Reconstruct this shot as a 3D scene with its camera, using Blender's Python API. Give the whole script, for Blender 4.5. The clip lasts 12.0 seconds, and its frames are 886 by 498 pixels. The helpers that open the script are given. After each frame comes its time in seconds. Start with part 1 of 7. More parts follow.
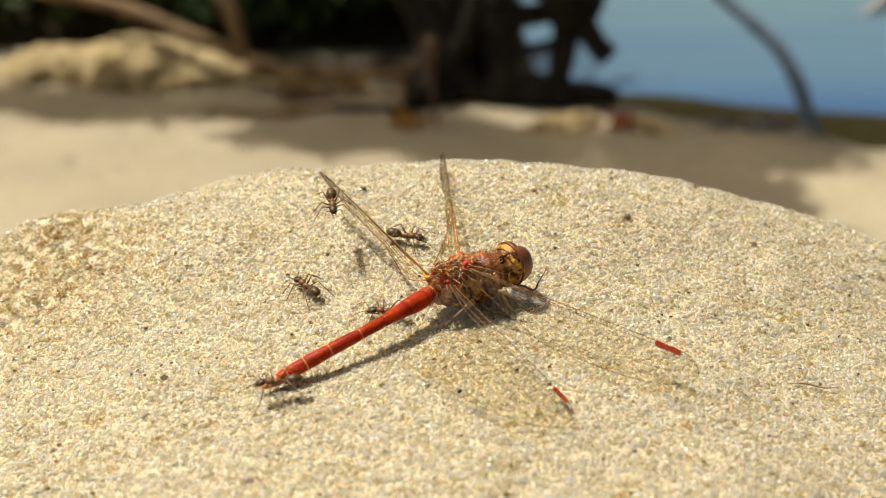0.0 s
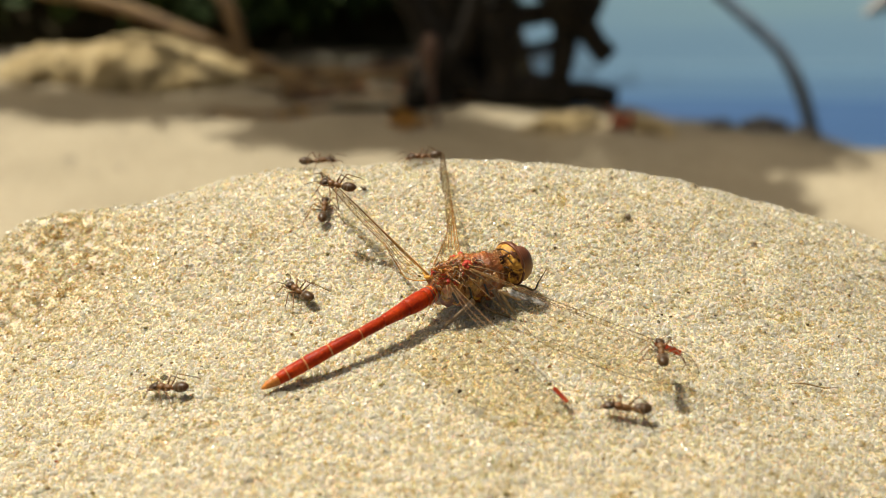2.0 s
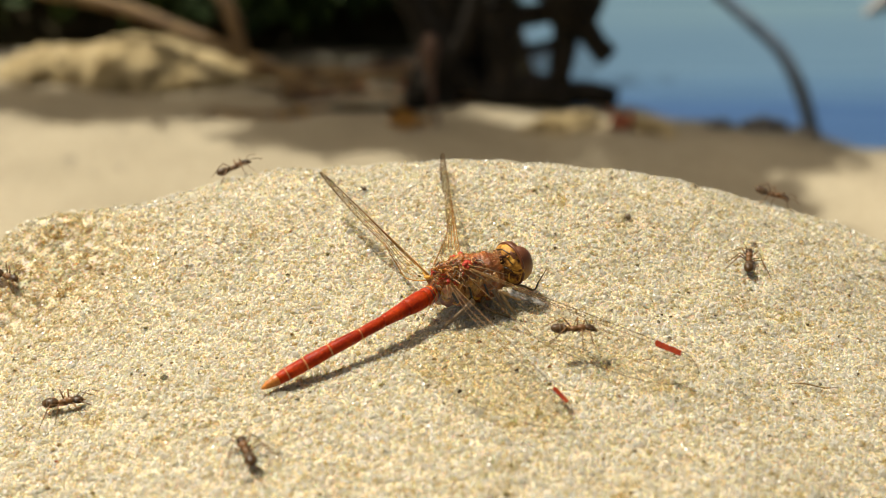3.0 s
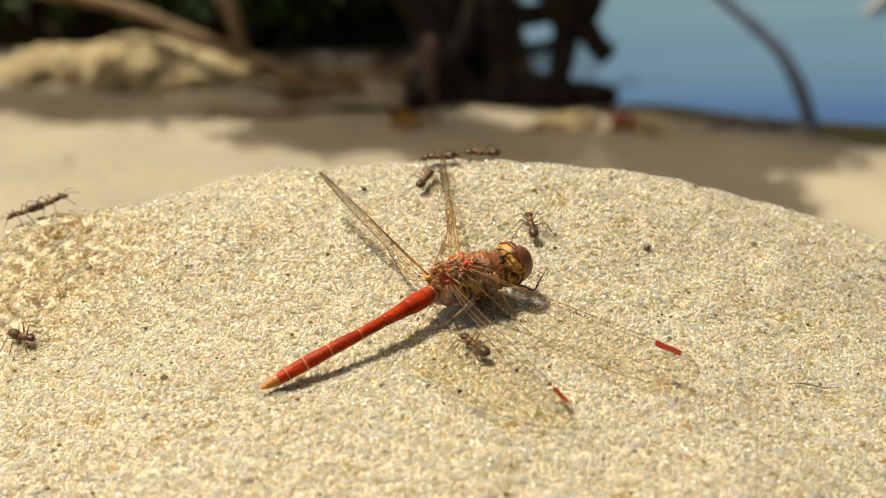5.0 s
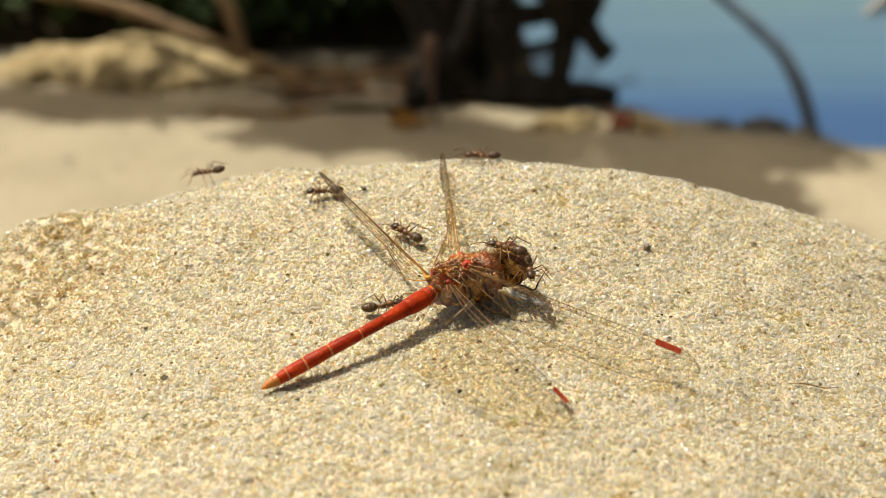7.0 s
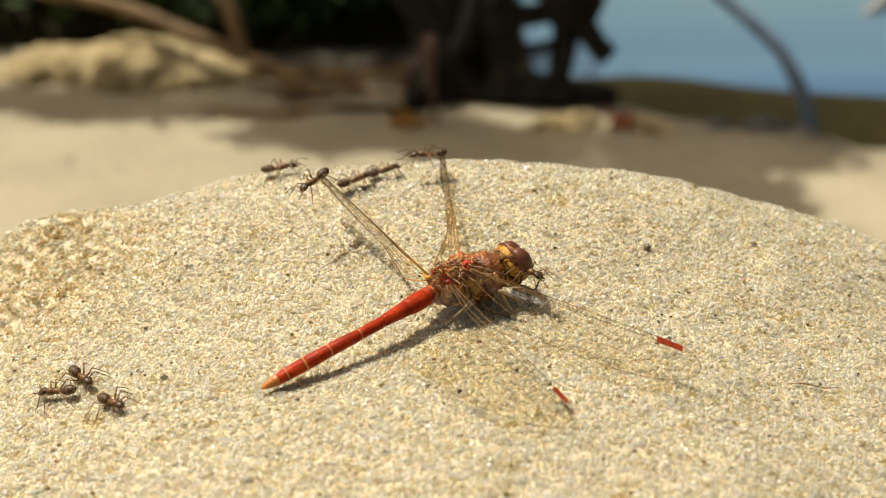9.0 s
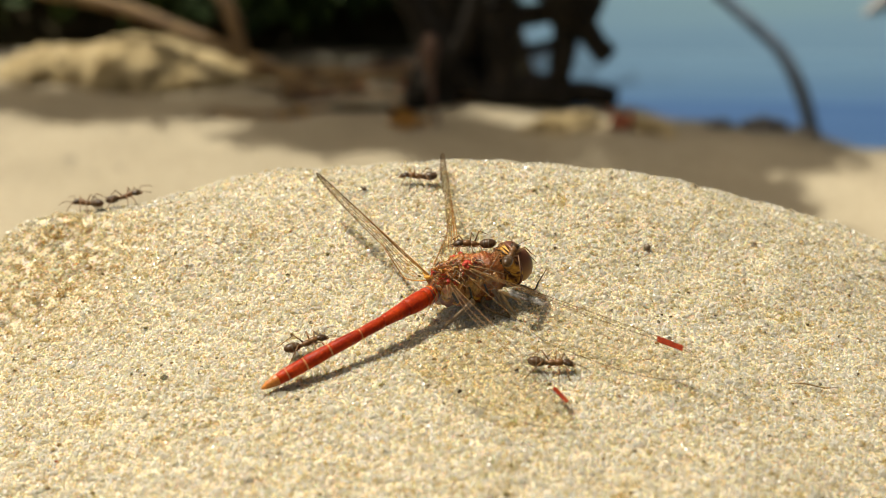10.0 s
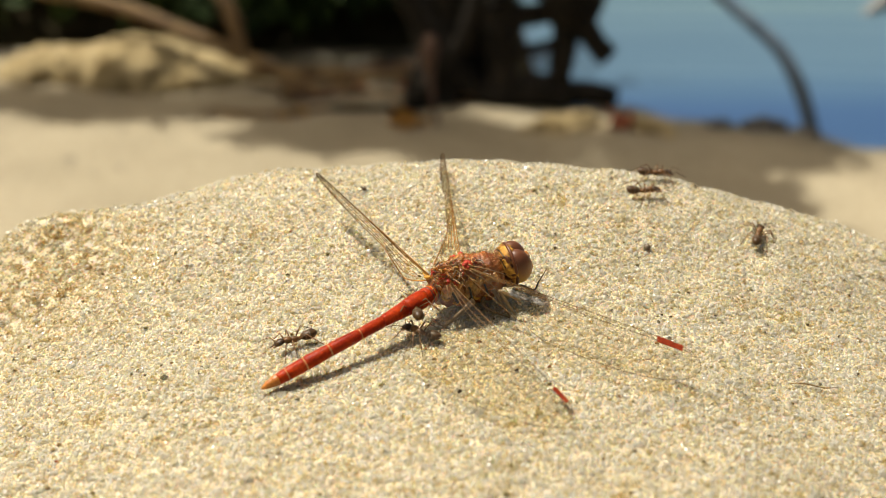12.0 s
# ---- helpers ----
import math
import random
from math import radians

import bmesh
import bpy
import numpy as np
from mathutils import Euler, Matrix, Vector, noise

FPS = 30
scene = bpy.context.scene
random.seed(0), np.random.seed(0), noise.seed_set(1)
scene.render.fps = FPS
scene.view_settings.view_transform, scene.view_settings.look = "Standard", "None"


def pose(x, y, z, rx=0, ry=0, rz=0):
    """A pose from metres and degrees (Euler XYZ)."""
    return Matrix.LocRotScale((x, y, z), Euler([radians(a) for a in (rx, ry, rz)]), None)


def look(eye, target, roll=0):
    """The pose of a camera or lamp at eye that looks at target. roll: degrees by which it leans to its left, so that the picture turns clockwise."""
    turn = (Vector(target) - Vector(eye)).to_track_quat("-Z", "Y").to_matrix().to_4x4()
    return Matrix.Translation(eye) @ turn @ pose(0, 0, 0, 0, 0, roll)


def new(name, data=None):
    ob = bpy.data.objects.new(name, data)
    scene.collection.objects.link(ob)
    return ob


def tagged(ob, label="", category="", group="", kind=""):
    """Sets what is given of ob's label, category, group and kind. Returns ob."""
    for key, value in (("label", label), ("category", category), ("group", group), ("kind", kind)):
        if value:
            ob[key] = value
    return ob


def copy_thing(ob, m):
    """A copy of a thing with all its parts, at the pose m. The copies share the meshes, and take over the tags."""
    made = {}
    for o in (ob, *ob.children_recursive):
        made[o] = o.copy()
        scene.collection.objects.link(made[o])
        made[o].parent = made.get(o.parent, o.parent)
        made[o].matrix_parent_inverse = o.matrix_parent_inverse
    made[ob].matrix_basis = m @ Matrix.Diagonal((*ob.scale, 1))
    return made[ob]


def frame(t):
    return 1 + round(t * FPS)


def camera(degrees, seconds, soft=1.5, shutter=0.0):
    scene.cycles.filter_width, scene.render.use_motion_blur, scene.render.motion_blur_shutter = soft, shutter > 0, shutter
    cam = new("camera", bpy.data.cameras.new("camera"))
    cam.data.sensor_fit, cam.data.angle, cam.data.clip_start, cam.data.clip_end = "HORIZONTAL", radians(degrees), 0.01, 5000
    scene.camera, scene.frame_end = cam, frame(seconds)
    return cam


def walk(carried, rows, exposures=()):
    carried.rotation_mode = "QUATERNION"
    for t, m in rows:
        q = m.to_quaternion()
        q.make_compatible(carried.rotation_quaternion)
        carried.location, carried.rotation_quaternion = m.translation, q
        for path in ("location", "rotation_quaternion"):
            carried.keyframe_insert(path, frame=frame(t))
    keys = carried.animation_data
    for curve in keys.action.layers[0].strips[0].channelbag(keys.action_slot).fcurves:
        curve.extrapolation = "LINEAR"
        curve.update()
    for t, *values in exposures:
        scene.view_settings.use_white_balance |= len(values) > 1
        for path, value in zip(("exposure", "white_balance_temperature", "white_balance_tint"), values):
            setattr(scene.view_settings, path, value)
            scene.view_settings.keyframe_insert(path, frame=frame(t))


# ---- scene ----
# ---------------------------------------------------------------- camera
cam = camera(40, 12.0, soft=0.65)
cam.data.dof.use_dof = True
cam.data.dof.focus_distance = 0.163
cam.data.dof.aperture_fstop = 20.5
EYE = Vector((0.0, -0.143, 0.069))
VIEW = pose(EYE.x, EYE.y, EYE.z, 68, 0, 0)
walk(cam, [(0.0, VIEW), (12.0, VIEW)])

# ---------------------------------------------------------------- sky and sun
SUN = Vector((-0.40, 0.15, 0.90)).normalized()
world = bpy.data.worlds.new("sky")
scene.world = world
world.use_nodes = True
wn, wl = world.node_tree.nodes, world.node_tree.links
wn.clear()
sky = wn.new("ShaderNodeTexSky")
sky.sky_type, sky.sun_disc = "NISHITA", False
sky.sun_elevation = math.asin(SUN.z)
sky.dust_density, sky.ozone_density = 10.0, 0.0
sky.sun_rotation = math.atan2(SUN.x, SUN.y)
bgn = wn.new("ShaderNodeBackground")
bgn.inputs["Strength"].default_value = 0.074
won = wn.new("ShaderNodeOutputWorld")
warm = wn.new("ShaderNodeMix")
warm.data_type, warm.blend_type = "RGBA", "MULTIPLY"
warm.inputs[0].default_value, warm.inputs[7].default_value = 1.0, (1.02, 0.995, 0.88, 1)
wl.new(sky.outputs[0], warm.inputs[6])
wl.new(warm.outputs[2], bgn.inputs["Color"])
wl.new(bgn.outputs[0], won.inputs["Surface"])
sun = new("sun", bpy.data.lights.new("sun", "SUN"))
sun.data.energy, sun.data.angle, sun.data.color = 4.7, radians(0.53), (1.0, 0.96, 0.865)
sun.matrix_world = look(SUN * 20, (0, 0, 0))
scene.view_settings.exposure = 0.235


# ---------------------------------------------------------------- materials
def material(name):
    m = bpy.data.materials.new(name)
    m.use_nodes = True
    nt = m.node_tree
    return m, nt, nt.nodes["Principled BSDF"]


def ramp_of(nt, stops, source):
    r = nt.nodes.new("ShaderNodeValToRGB")
    els = r.color_ramp.elements
    while len(els) < len(stops):
        els.new(0.5)
    for e, (p, c) in zip(els, stops):
        e.position, e.color = p, (*c, 1)
    nt.links.new(source, r.inputs[0])
    return r


def noise_of(nt, scale, detail=4.0, coords="Object", rough=0.55):
    tc = nt.nodes.new("ShaderNodeTexCoord")
    n = nt.nodes.new("ShaderNodeTexNoise")
    n.inputs["Scale"].default_value = scale
    n.inputs["Detail"].default_value = detail
    n.inputs["Roughness"].default_value = rough
    nt.links.new(tc.outputs[coords], n.inputs["Vector"])
    return n


def mix_rgb(nt, a, b, factor, mode="MIX"):
    x = nt.nodes.new("ShaderNodeMix")
    x.data_type, x.blend_type = "RGBA", mode
    for sock, v in ((x.inputs[0], factor), (x.inputs[6], a), (x.inputs[7], b)):
        if isinstance(v, (int, float)):
            sock.default_value = v
        elif isinstance(v, tuple):
            sock.default_value = (*v, 1)
        else:
            nt.links.new(v, sock)
    return x.outputs[2]


def bump_of(nt, b, height, strength, distance):
    n = nt.nodes.new("ShaderNodeBump")
    n.inputs["Strength"].default_value, n.inputs["Distance"].default_value = strength, distance
    nt.links.new(height, n.inputs["Height"])
    nt.links.new(n.outputs[0], b.inputs["Normal"])
    return n


def plain(name, dark, light, scale, rough=0.5, bump=0.0, spec=0.5, metal=0.0, fine=None):
    """A material that wanders between two colours at two scales."""
    m, nt, b = material(name)
    n1 = noise_of(nt, scale, 5)
    n2 = noise_of(nt, fine or scale * 7, 3)
    c1 = ramp_of(nt, [(0.32, dark), (0.68, light)], n1.outputs[0])
    c2 = ramp_of(nt, [(0.3, (0.72, 0.72, 0.72)), (0.7, (1.12, 1.12, 1.12))], n2.outputs[0])
    nt.links.new(mix_rgb(nt, c1.outputs[0], c2.outputs[0], 1.0, "MULTIPLY"), b.inputs["Base Color"])
    b.inputs["Roughness"].default_value, b.inputs["Metallic"].default_value = rough, metal
    b.inputs["Specular IOR Level"].default_value = spec
    if bump:
        bump_of(nt, b, n2.outputs[0], 0.8, bump)
    return m


def sand_ground():
    m, nt, b = material("beach sand")
    big = noise_of(nt, 7.0, 5)
    mid = noise_of(nt, 90.0, 4)
    tiny = noise_of(nt, 2200.0, 3)
    c = ramp_of(nt, [(0.25, (0.275, 0.230, 0.147)), (0.6, (0.335, 0.284, 0.186)), (0.85, (0.385, 0.331, 0.224))], big.outputs[0])
    d = ramp_of(nt, [(0.3, (0.82, 0.80, 0.76)), (0.55, (1.0, 1.0, 1.0)), (0.8, (1.06, 1.05, 1.03))], mid.outputs[0])
    e = ramp_of(nt, [(0.3, (0.8, 0.77, 0.7)), (0.6, (1.05, 1.05, 1.05))], tiny.outputs[0])
    col = mix_rgb(nt, mix_rgb(nt, c.outputs[0], d.outputs[0], 1.0, "MULTIPLY"), e.outputs[0], 1.0, "MULTIPLY")
    # darker strip along the waterline, which runs aslant: damp sand plus painted-in shade
    shore = nt.nodes.new("ShaderNodeVectorMath")
    shore.operation = "DOT_PRODUCT"
    shore.inputs[1].default_value = (0.55, 1.0, 0.0)
    nt.links.new(mid.inputs["Vector"].links[0].from_socket, shore.inputs[0])
    wob = nt.nodes.new("ShaderNodeMath")
    wob.operation, wob.inputs[1].default_value = "MULTIPLY_ADD", 0.05
    nt.links.new(big.outputs[0], wob.inputs[0])
    nt.links.new(shore.outputs["Value"], wob.inputs[2])
    span = nt.nodes.new("ShaderNodeMapRange")
    span.inputs["From Min"].default_value, span.inputs["From Max"].default_value = 1.19, 1.27
    nt.links.new(wob.outputs[0], span.inputs["Value"])
    damp = ramp_of(nt, [(0.0, (1.0, 1.0, 1.0)), (1.0, (0.40, 0.41, 0.40))], span.outputs[0])
    col = mix_rgb(nt, col, damp.outputs[0], 1.0, "MULTIPLY")
    nt.links.new(col, b.inputs["Base Color"])
    b.inputs["Roughness"].default_value = 0.75
    bump_of(nt, b, tiny.outputs[0], 0.5, 0.0004)
    return m


def sand_grain():
    m, nt, b = material("quartz grains")
    g = nt.nodes.new("ShaderNodeNewGeometry")
    c = ramp_of(nt, [(0.0, (0.05, 0.032, 0.015)), (0.004, (0.10, 0.065, 0.03)), (0.007, (0.46, 0.33, 0.12)), (0.05, (0.52, 0.42, 0.20)), (0.16, (0.65, 0.59, 0.39)),
                     (0.5, (0.67, 0.655, 0.59)), (1.0, (0.70, 0.695, 0.665))], g.outputs["Random Per Island"])
    patches = noise_of(nt, 230.0, 4)
    p = ramp_of(nt, [(0.28, (0.80, 0.66, 0.32)), (0.39, (1.0, 1.0, 1.0))], patches.outputs[0])
    col = mix_rgb(nt, c.outputs[0], p.outputs[0], 1.0, "MULTIPLY")
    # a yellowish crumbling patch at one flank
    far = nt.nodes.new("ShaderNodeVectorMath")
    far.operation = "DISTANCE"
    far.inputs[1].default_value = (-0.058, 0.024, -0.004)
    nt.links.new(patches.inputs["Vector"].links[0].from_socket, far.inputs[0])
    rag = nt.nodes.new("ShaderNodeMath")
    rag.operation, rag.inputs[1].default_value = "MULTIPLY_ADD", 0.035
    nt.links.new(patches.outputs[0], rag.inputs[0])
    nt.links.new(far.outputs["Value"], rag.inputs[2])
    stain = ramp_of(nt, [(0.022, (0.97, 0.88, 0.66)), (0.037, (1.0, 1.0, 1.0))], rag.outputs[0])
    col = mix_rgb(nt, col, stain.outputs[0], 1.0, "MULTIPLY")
    # amber streaks within it, painted in for the shade and damp of hollows
    streaks = noise_of(nt, 330.0, 3)
    core = ramp_of(nt, [(0.024, (1.0, 1.0, 1.0)), (0.036, (0.0, 0.0, 0.0))], rag.outputs[0])
    vein = ramp_of(nt, [(0.55, (0.0, 0.0, 0.0)), (0.62, (1.0, 1.0, 1.0))], streaks.outputs[0])
    hollow_shade = mix_rgb(nt, core.outputs[0], vein.outputs[0], 1.0, "MULTIPLY")
    col = mix_rgb(nt, col, mix_rgb(nt, col, (0.66, 0.50, 0.20), 1.0, "MULTIPLY"), hollow_shade)
    soft = nt.nodes.new("ShaderNodeMix")
    soft.data_type = "VECTOR"
    soft.inputs[0].default_value = 0.68
    soft.inputs[5].default_value = (0.0, -0.2, 0.98)
    nt.links.new(g.outputs["Normal"], soft.inputs[4])
    unit = nt.nodes.new("ShaderNodeVectorMath")
    unit.operation = "NORMALIZE"
    nt.links.new(soft.outputs[1], unit.inputs[0])
    df = nt.nodes.new("ShaderNodeBsdfDiffuse")
    nt.links.new(col, df.inputs[0])
    nt.links.new(unit.outputs[0], df.inputs["Normal"])
    tl = nt.nodes.new("ShaderNodeBsdfTranslucent")
    nt.links.new(mix_rgb(nt, col, (1.0, 0.985, 0.90), 1.0, "MULTIPLY"), tl.inputs[0])
    mx = nt.nodes.new("ShaderNodeMixShader")
    mx.inputs[0].default_value = 0.62
    nt.links.new(df.outputs[0], mx.inputs[1])
    nt.links.new(tl.outputs[0], mx.inputs[2])
    thru = nt.nodes.new("ShaderNodeBsdfTransparent")
    thru.inputs[0].default_value = (0.985, 0.965, 0.90, 1)
    clear = nt.nodes.new("ShaderNodeMixShader")
    vary = nt.nodes.new("ShaderNodeMath")
    vary.operation, vary.inputs[1].default_value = "MULTIPLY", 61.0
    odd = nt.nodes.new("ShaderNodeMath")
    odd.operation = "FRACT"
    haze = nt.nodes.new("ShaderNodeMapRange")
    haze.inputs["To Min"].default_value, haze.inputs["To Max"].default_value = 0.40, 0.74
    nt.links.new(g.outputs["Random Per Island"], vary.inputs[0])
    nt.links.new(vary.outputs[0], odd.inputs[0])
    nt.links.new(odd.outputs[0], haze.inputs["Value"])
    nt.links.new(haze.outputs[0], clear.inputs[0])
    nt.links.new(mx.outputs[0], clear.inputs[1])
    nt.links.new(thru.outputs[0], clear.inputs[2])
    gl = nt.nodes.new("ShaderNodeBsdfGlossy")
    facet = nt.nodes.new("ShaderNodeMix")
    facet.data_type = "VECTOR"
    facet.inputs[0].default_value = 0.85
    nt.links.new(g.outputs["Normal"], facet.inputs[4])
    nt.links.new(g.outputs["True Normal"], facet.inputs[5])
    even = nt.nodes.new("ShaderNodeVectorMath")
    even.operation = "NORMALIZE"
    nt.links.new(facet.outputs[1], even.inputs[0])
    nt.links.new(even.outputs[0], gl.inputs["Normal"])
    shine = nt.nodes.new("ShaderNodeMixShader")
    shine.inputs[0].default_value = 0.040
    nt.links.new(clear.outputs[0], shine.inputs[1])
    nt.links.new(gl.outputs[0], shine.inputs[2])
    nt.links.new(shine.outputs[0], nt.nodes["Material Output"].inputs["Surface"])
    r = nt.nodes.new("ShaderNodeMapRange")
    r.inputs["From Max"].default_value, r.inputs["To Min"].default_value, r.inputs["To Max"].default_value = 1.0, 0.22, 0.46
    mul = nt.nodes.new("ShaderNodeMath")
    mul.operation = "FRACT"
    m7 = nt.nodes.new("ShaderNodeMath")
    m7.operation, m7.inputs[1].default_value = "MULTIPLY", 37.0
    nt.links.new(g.outputs["Random Per Island"], m7.inputs[0])
    nt.links.new(m7.outputs[0], mul.inputs[0])
    nt.links.new(mul.outputs[0], r.inputs["Value"])
    nt.links.new(r.outputs[0], gl.inputs["Roughness"])
    nt.nodes.remove(b)
    return m


def water_surface():
    m, nt, b = material("lake water")
    n = noise_of(nt, 9.0, 4)
    st = nt.nodes.new("ShaderNodeMapping")
    st.inputs["Scale"].default_value = (0.06, 0.35, 1.0)
    nt.links.new(n.inputs["Vector"].links[0].from_socket, st.inputs["Vector"])
    nt.links.new(st.outputs[0], n.inputs["Vector"])
    c = ramp_of(nt, [(0.32, (0.078, 0.125, 0.195)), (0.5, (0.096, 0.146, 0.214)), (0.68, (0.112, 0.164, 0.206))], n.outputs[0])
    # Bluer and darker near the shore, paler farther out.
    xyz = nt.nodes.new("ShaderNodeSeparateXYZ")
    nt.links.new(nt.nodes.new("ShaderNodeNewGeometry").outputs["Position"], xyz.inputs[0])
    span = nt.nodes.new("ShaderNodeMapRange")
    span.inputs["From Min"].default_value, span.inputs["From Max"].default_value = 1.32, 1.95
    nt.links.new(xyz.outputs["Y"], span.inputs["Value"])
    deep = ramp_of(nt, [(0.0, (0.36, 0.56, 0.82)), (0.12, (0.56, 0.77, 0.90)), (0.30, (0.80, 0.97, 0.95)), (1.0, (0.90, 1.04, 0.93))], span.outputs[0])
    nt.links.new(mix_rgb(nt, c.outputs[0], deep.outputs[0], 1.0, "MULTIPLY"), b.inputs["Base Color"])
    b.inputs["Roughness"].default_value, b.inputs["IOR"].default_value = 0.38, 1.333
    bump_of(nt, b, n.outputs[0], 0.05, 0.010)
    return m


def membrane():
    m, nt, b = material("clear wing membrane")
    out = nt.nodes["Material Output"]
    tr = nt.nodes.new("ShaderNodeBsdfTransparent")
    tr.inputs[0].default_value = (0.955, 0.928, 0.85, 1)
    gl = nt.nodes.new("ShaderNodeBsdfGlossy")
    gl.inputs["Roughness"].default_value = 0.42
    mx = nt.nodes.new("ShaderNodeMixShader")
    n = noise_of(nt, 900.0, 3)
    bp = nt.nodes.new("ShaderNodeBump")
    bp.inputs["Strength"].default_value, bp.inputs["Distance"].default_value = 0.5, 0.0003
    nt.links.new(n.outputs[0], bp.inputs["Height"])
    nt.links.new(bp.outputs[0], gl.inputs["Normal"])
    mx.inputs[0].default_value = 0.002
    nt.links.new(tr.outputs[0], mx.inputs[1])
    nt.links.new(gl.outputs[0], mx.inputs[2])
    nt.links.new(mx.outputs[0], out.inputs["Surface"])
    return m


def sheen():
    """Folded wing skin: half clear, half glossy."""
    m, nt, b = material("glossy folded wing skin")
    b.inputs["Base Color"].default_value = (0.85, 0.82, 0.76, 1)
    b.inputs["Metallic"].default_value = 0.75
    b.inputs["Roughness"].default_value, b.inputs["Specular IOR Level"].default_value = 0.28, 1.0
    n = noise_of(nt, 700.0, 3)
    bump_of(nt, b, n.outputs[0], 0.9, 0.0006)
    a = ramp_of(nt, [(0.40, (0.06, 0.06, 0.06)), (0.62, (0.75, 0.75, 0.75))], n.outputs[0])
    nt.links.new(a.outputs[0], b.inputs["Alpha"])
    return m


SHEEN = sheen()
SAND = sand_ground()
GRAIN = sand_grain()
WATER = water_surface()
MEMBRANE = membrane()
RED = plain("red abdomen cuticle", (0.24, 0.013, 0.003), (0.46, 0.050, 0.005), 330, 0.36, 0.00015, 0.12)


def lucent(mat, weight, reach, tint):
    """Lets light soak into a horny skin."""
    skin = mat.node_tree.nodes["Principled BSDF"]
    skin.inputs["Subsurface Weight"].default_value, skin.inputs["Subsurface Scale"].default_value = weight, reach
    skin.inputs["Subsurface Radius"].default_value = tint


lucent(RED, 0.35, 0.0007, (1.0, 0.25, 0.08))
ORANGE = plain("orange tail cuticle", (0.40, 0.115, 0.012), (0.62, 0.24, 0.025), 400, 0.4, 0.00005)
PALE = plain("pale joint membrane", (0.44, 0.17, 0.05), (0.58, 0.29, 0.10), 600, 0.5)
THORAX = plain("red-brown hairy thorax cuticle", (0.15, 0.048, 0.012), (0.42, 0.145, 0.036), 520, 0.25, 0.0005, 0.6, fine=2200)
HAIR = plain("golden thorax hair", (0.22, 0.11, 0.025), (0.42, 0.24, 0.06), 500, 0.5, 0.0, 0.3)
WINGROOT = plain("bright red wing root", (0.30, 0.012, 0.008), (0.55, 0.05, 0.014), 500, 0.5, 0.0002, 0.3)
# Colour raised so the shaded side looks warmly lit by the sand.
SIDE = plain("mottled brown thorax side, lightened", (0.32, 0.12, 0.03), (0.70, 0.34, 0.095), 650, 0.3, 0.0005, 0.6, fine=2600)
lucent(THORAX, 0.65, 0.0020, (1.0, 0.5, 0.2))
lucent(SIDE, 0.85, 0.0022, (1.0, 0.55, 0.22))
GOLD = plain("golden wing base vein", (0.22, 0.10, 0.03), (0.42, 0.24, 0.09), 500, 0.35, 0.0, 0.5)
AMBER = plain("amber wing base", (0.45, 0.20, 0.02), (0.64, 0.36, 0.04), 500, 0.5, 0.0002, 0.3)


def mottled_head():
    """Yellow-brown plates with dark hollows between them."""
    m, nt, b = material("mottled yellow back of head")
    n = noise_of(nt, 900, 4)
    v = noise_of(nt, 780, 2.5, rough=0.6)
    v.inputs["Distortion"].default_value = 0.8
    seam = ramp_of(nt, [(0.40, (0.14, 0.08, 0.05)), (0.47, (0.75, 0.65, 0.55)), (0.53, (1.0, 1.0, 1.0))], v.outputs[0])
    c = ramp_of(nt, [(0.36, (0.10, 0.04, 0.01)), (0.5, (0.34, 0.16, 0.024)), (0.66, (0.60, 0.34, 0.05))], n.outputs[0])
    nt.links.new(mix_rgb(nt, c.outputs[0], seam.outputs[0], 1.0, "MULTIPLY"), b.inputs["Base Color"])
    b.inputs["Roughness"].default_value, b.inputs["Specular IOR Level"].default_value = 0.55, 0.22
    bump_of(nt, b, v.outputs[0], 0.9, 0.0005)
    return m


OCCIPUT = mottled_head()


def eye_skin():
    """A compound eye: red-brown above, olive gold below, finely faceted."""
    m, nt, b = material("two-toned compound eye")
    n = noise_of(nt, 500, 4)
    xyz = nt.nodes.new("ShaderNodeSeparateXYZ")
    nt.links.new(n.inputs["Vector"].links[0].from_socket, xyz.inputs[0])
    wob = nt.nodes.new("ShaderNodeMath")
    wob.operation, wob.inputs[1].default_value = "MULTIPLY_ADD", 0.0014
    nt.links.new(n.outputs[0], wob.inputs[0])
    nt.links.new(xyz.outputs["Z"], wob.inputs[2])
    span = nt.nodes.new("ShaderNodeMapRange")
    span.inputs["From Min"].default_value, span.inputs["From Max"].default_value = -0.0016, 0.0022
    nt.links.new(wob.outputs[0], span.inputs["Value"])
    c = ramp_of(nt, [(0.0, (0.42, 0.27, 0.06)), (0.4, (0.29, 0.15, 0.04)), (0.65, (0.19, 0.080, 0.026)), (1.0, (0.12, 0.040, 0.016))], span.outputs[0])
    nt.links.new(c.outputs[0], b.inputs["Base Color"])
    b.inputs["Roughness"].default_value, b.inputs["Specular IOR Level"].default_value = 0.40, 0.35
    v = nt.nodes.new("ShaderNodeTexVoronoi")
    v.inputs["Scale"].default_value = 9000.0
    nt.links.new(n.inputs["Vector"].links[0].from_socket, v.inputs["Vector"])
    bump_of(nt, b, v.outputs["Distance"], 0.4, 0.00004)
    return m


EYE_SKIN = eye_skin()
EYE_RED = plain("dark red-brown head cuticle", (0.07, 0.02, 0.008), (0.17, 0.055, 0.018), 400, 0.35, 0.0, 0.4)
BLACK = plain("black chitin markings", (0.012, 0.009, 0.006), (0.03, 0.02, 0.012), 500, 0.35)
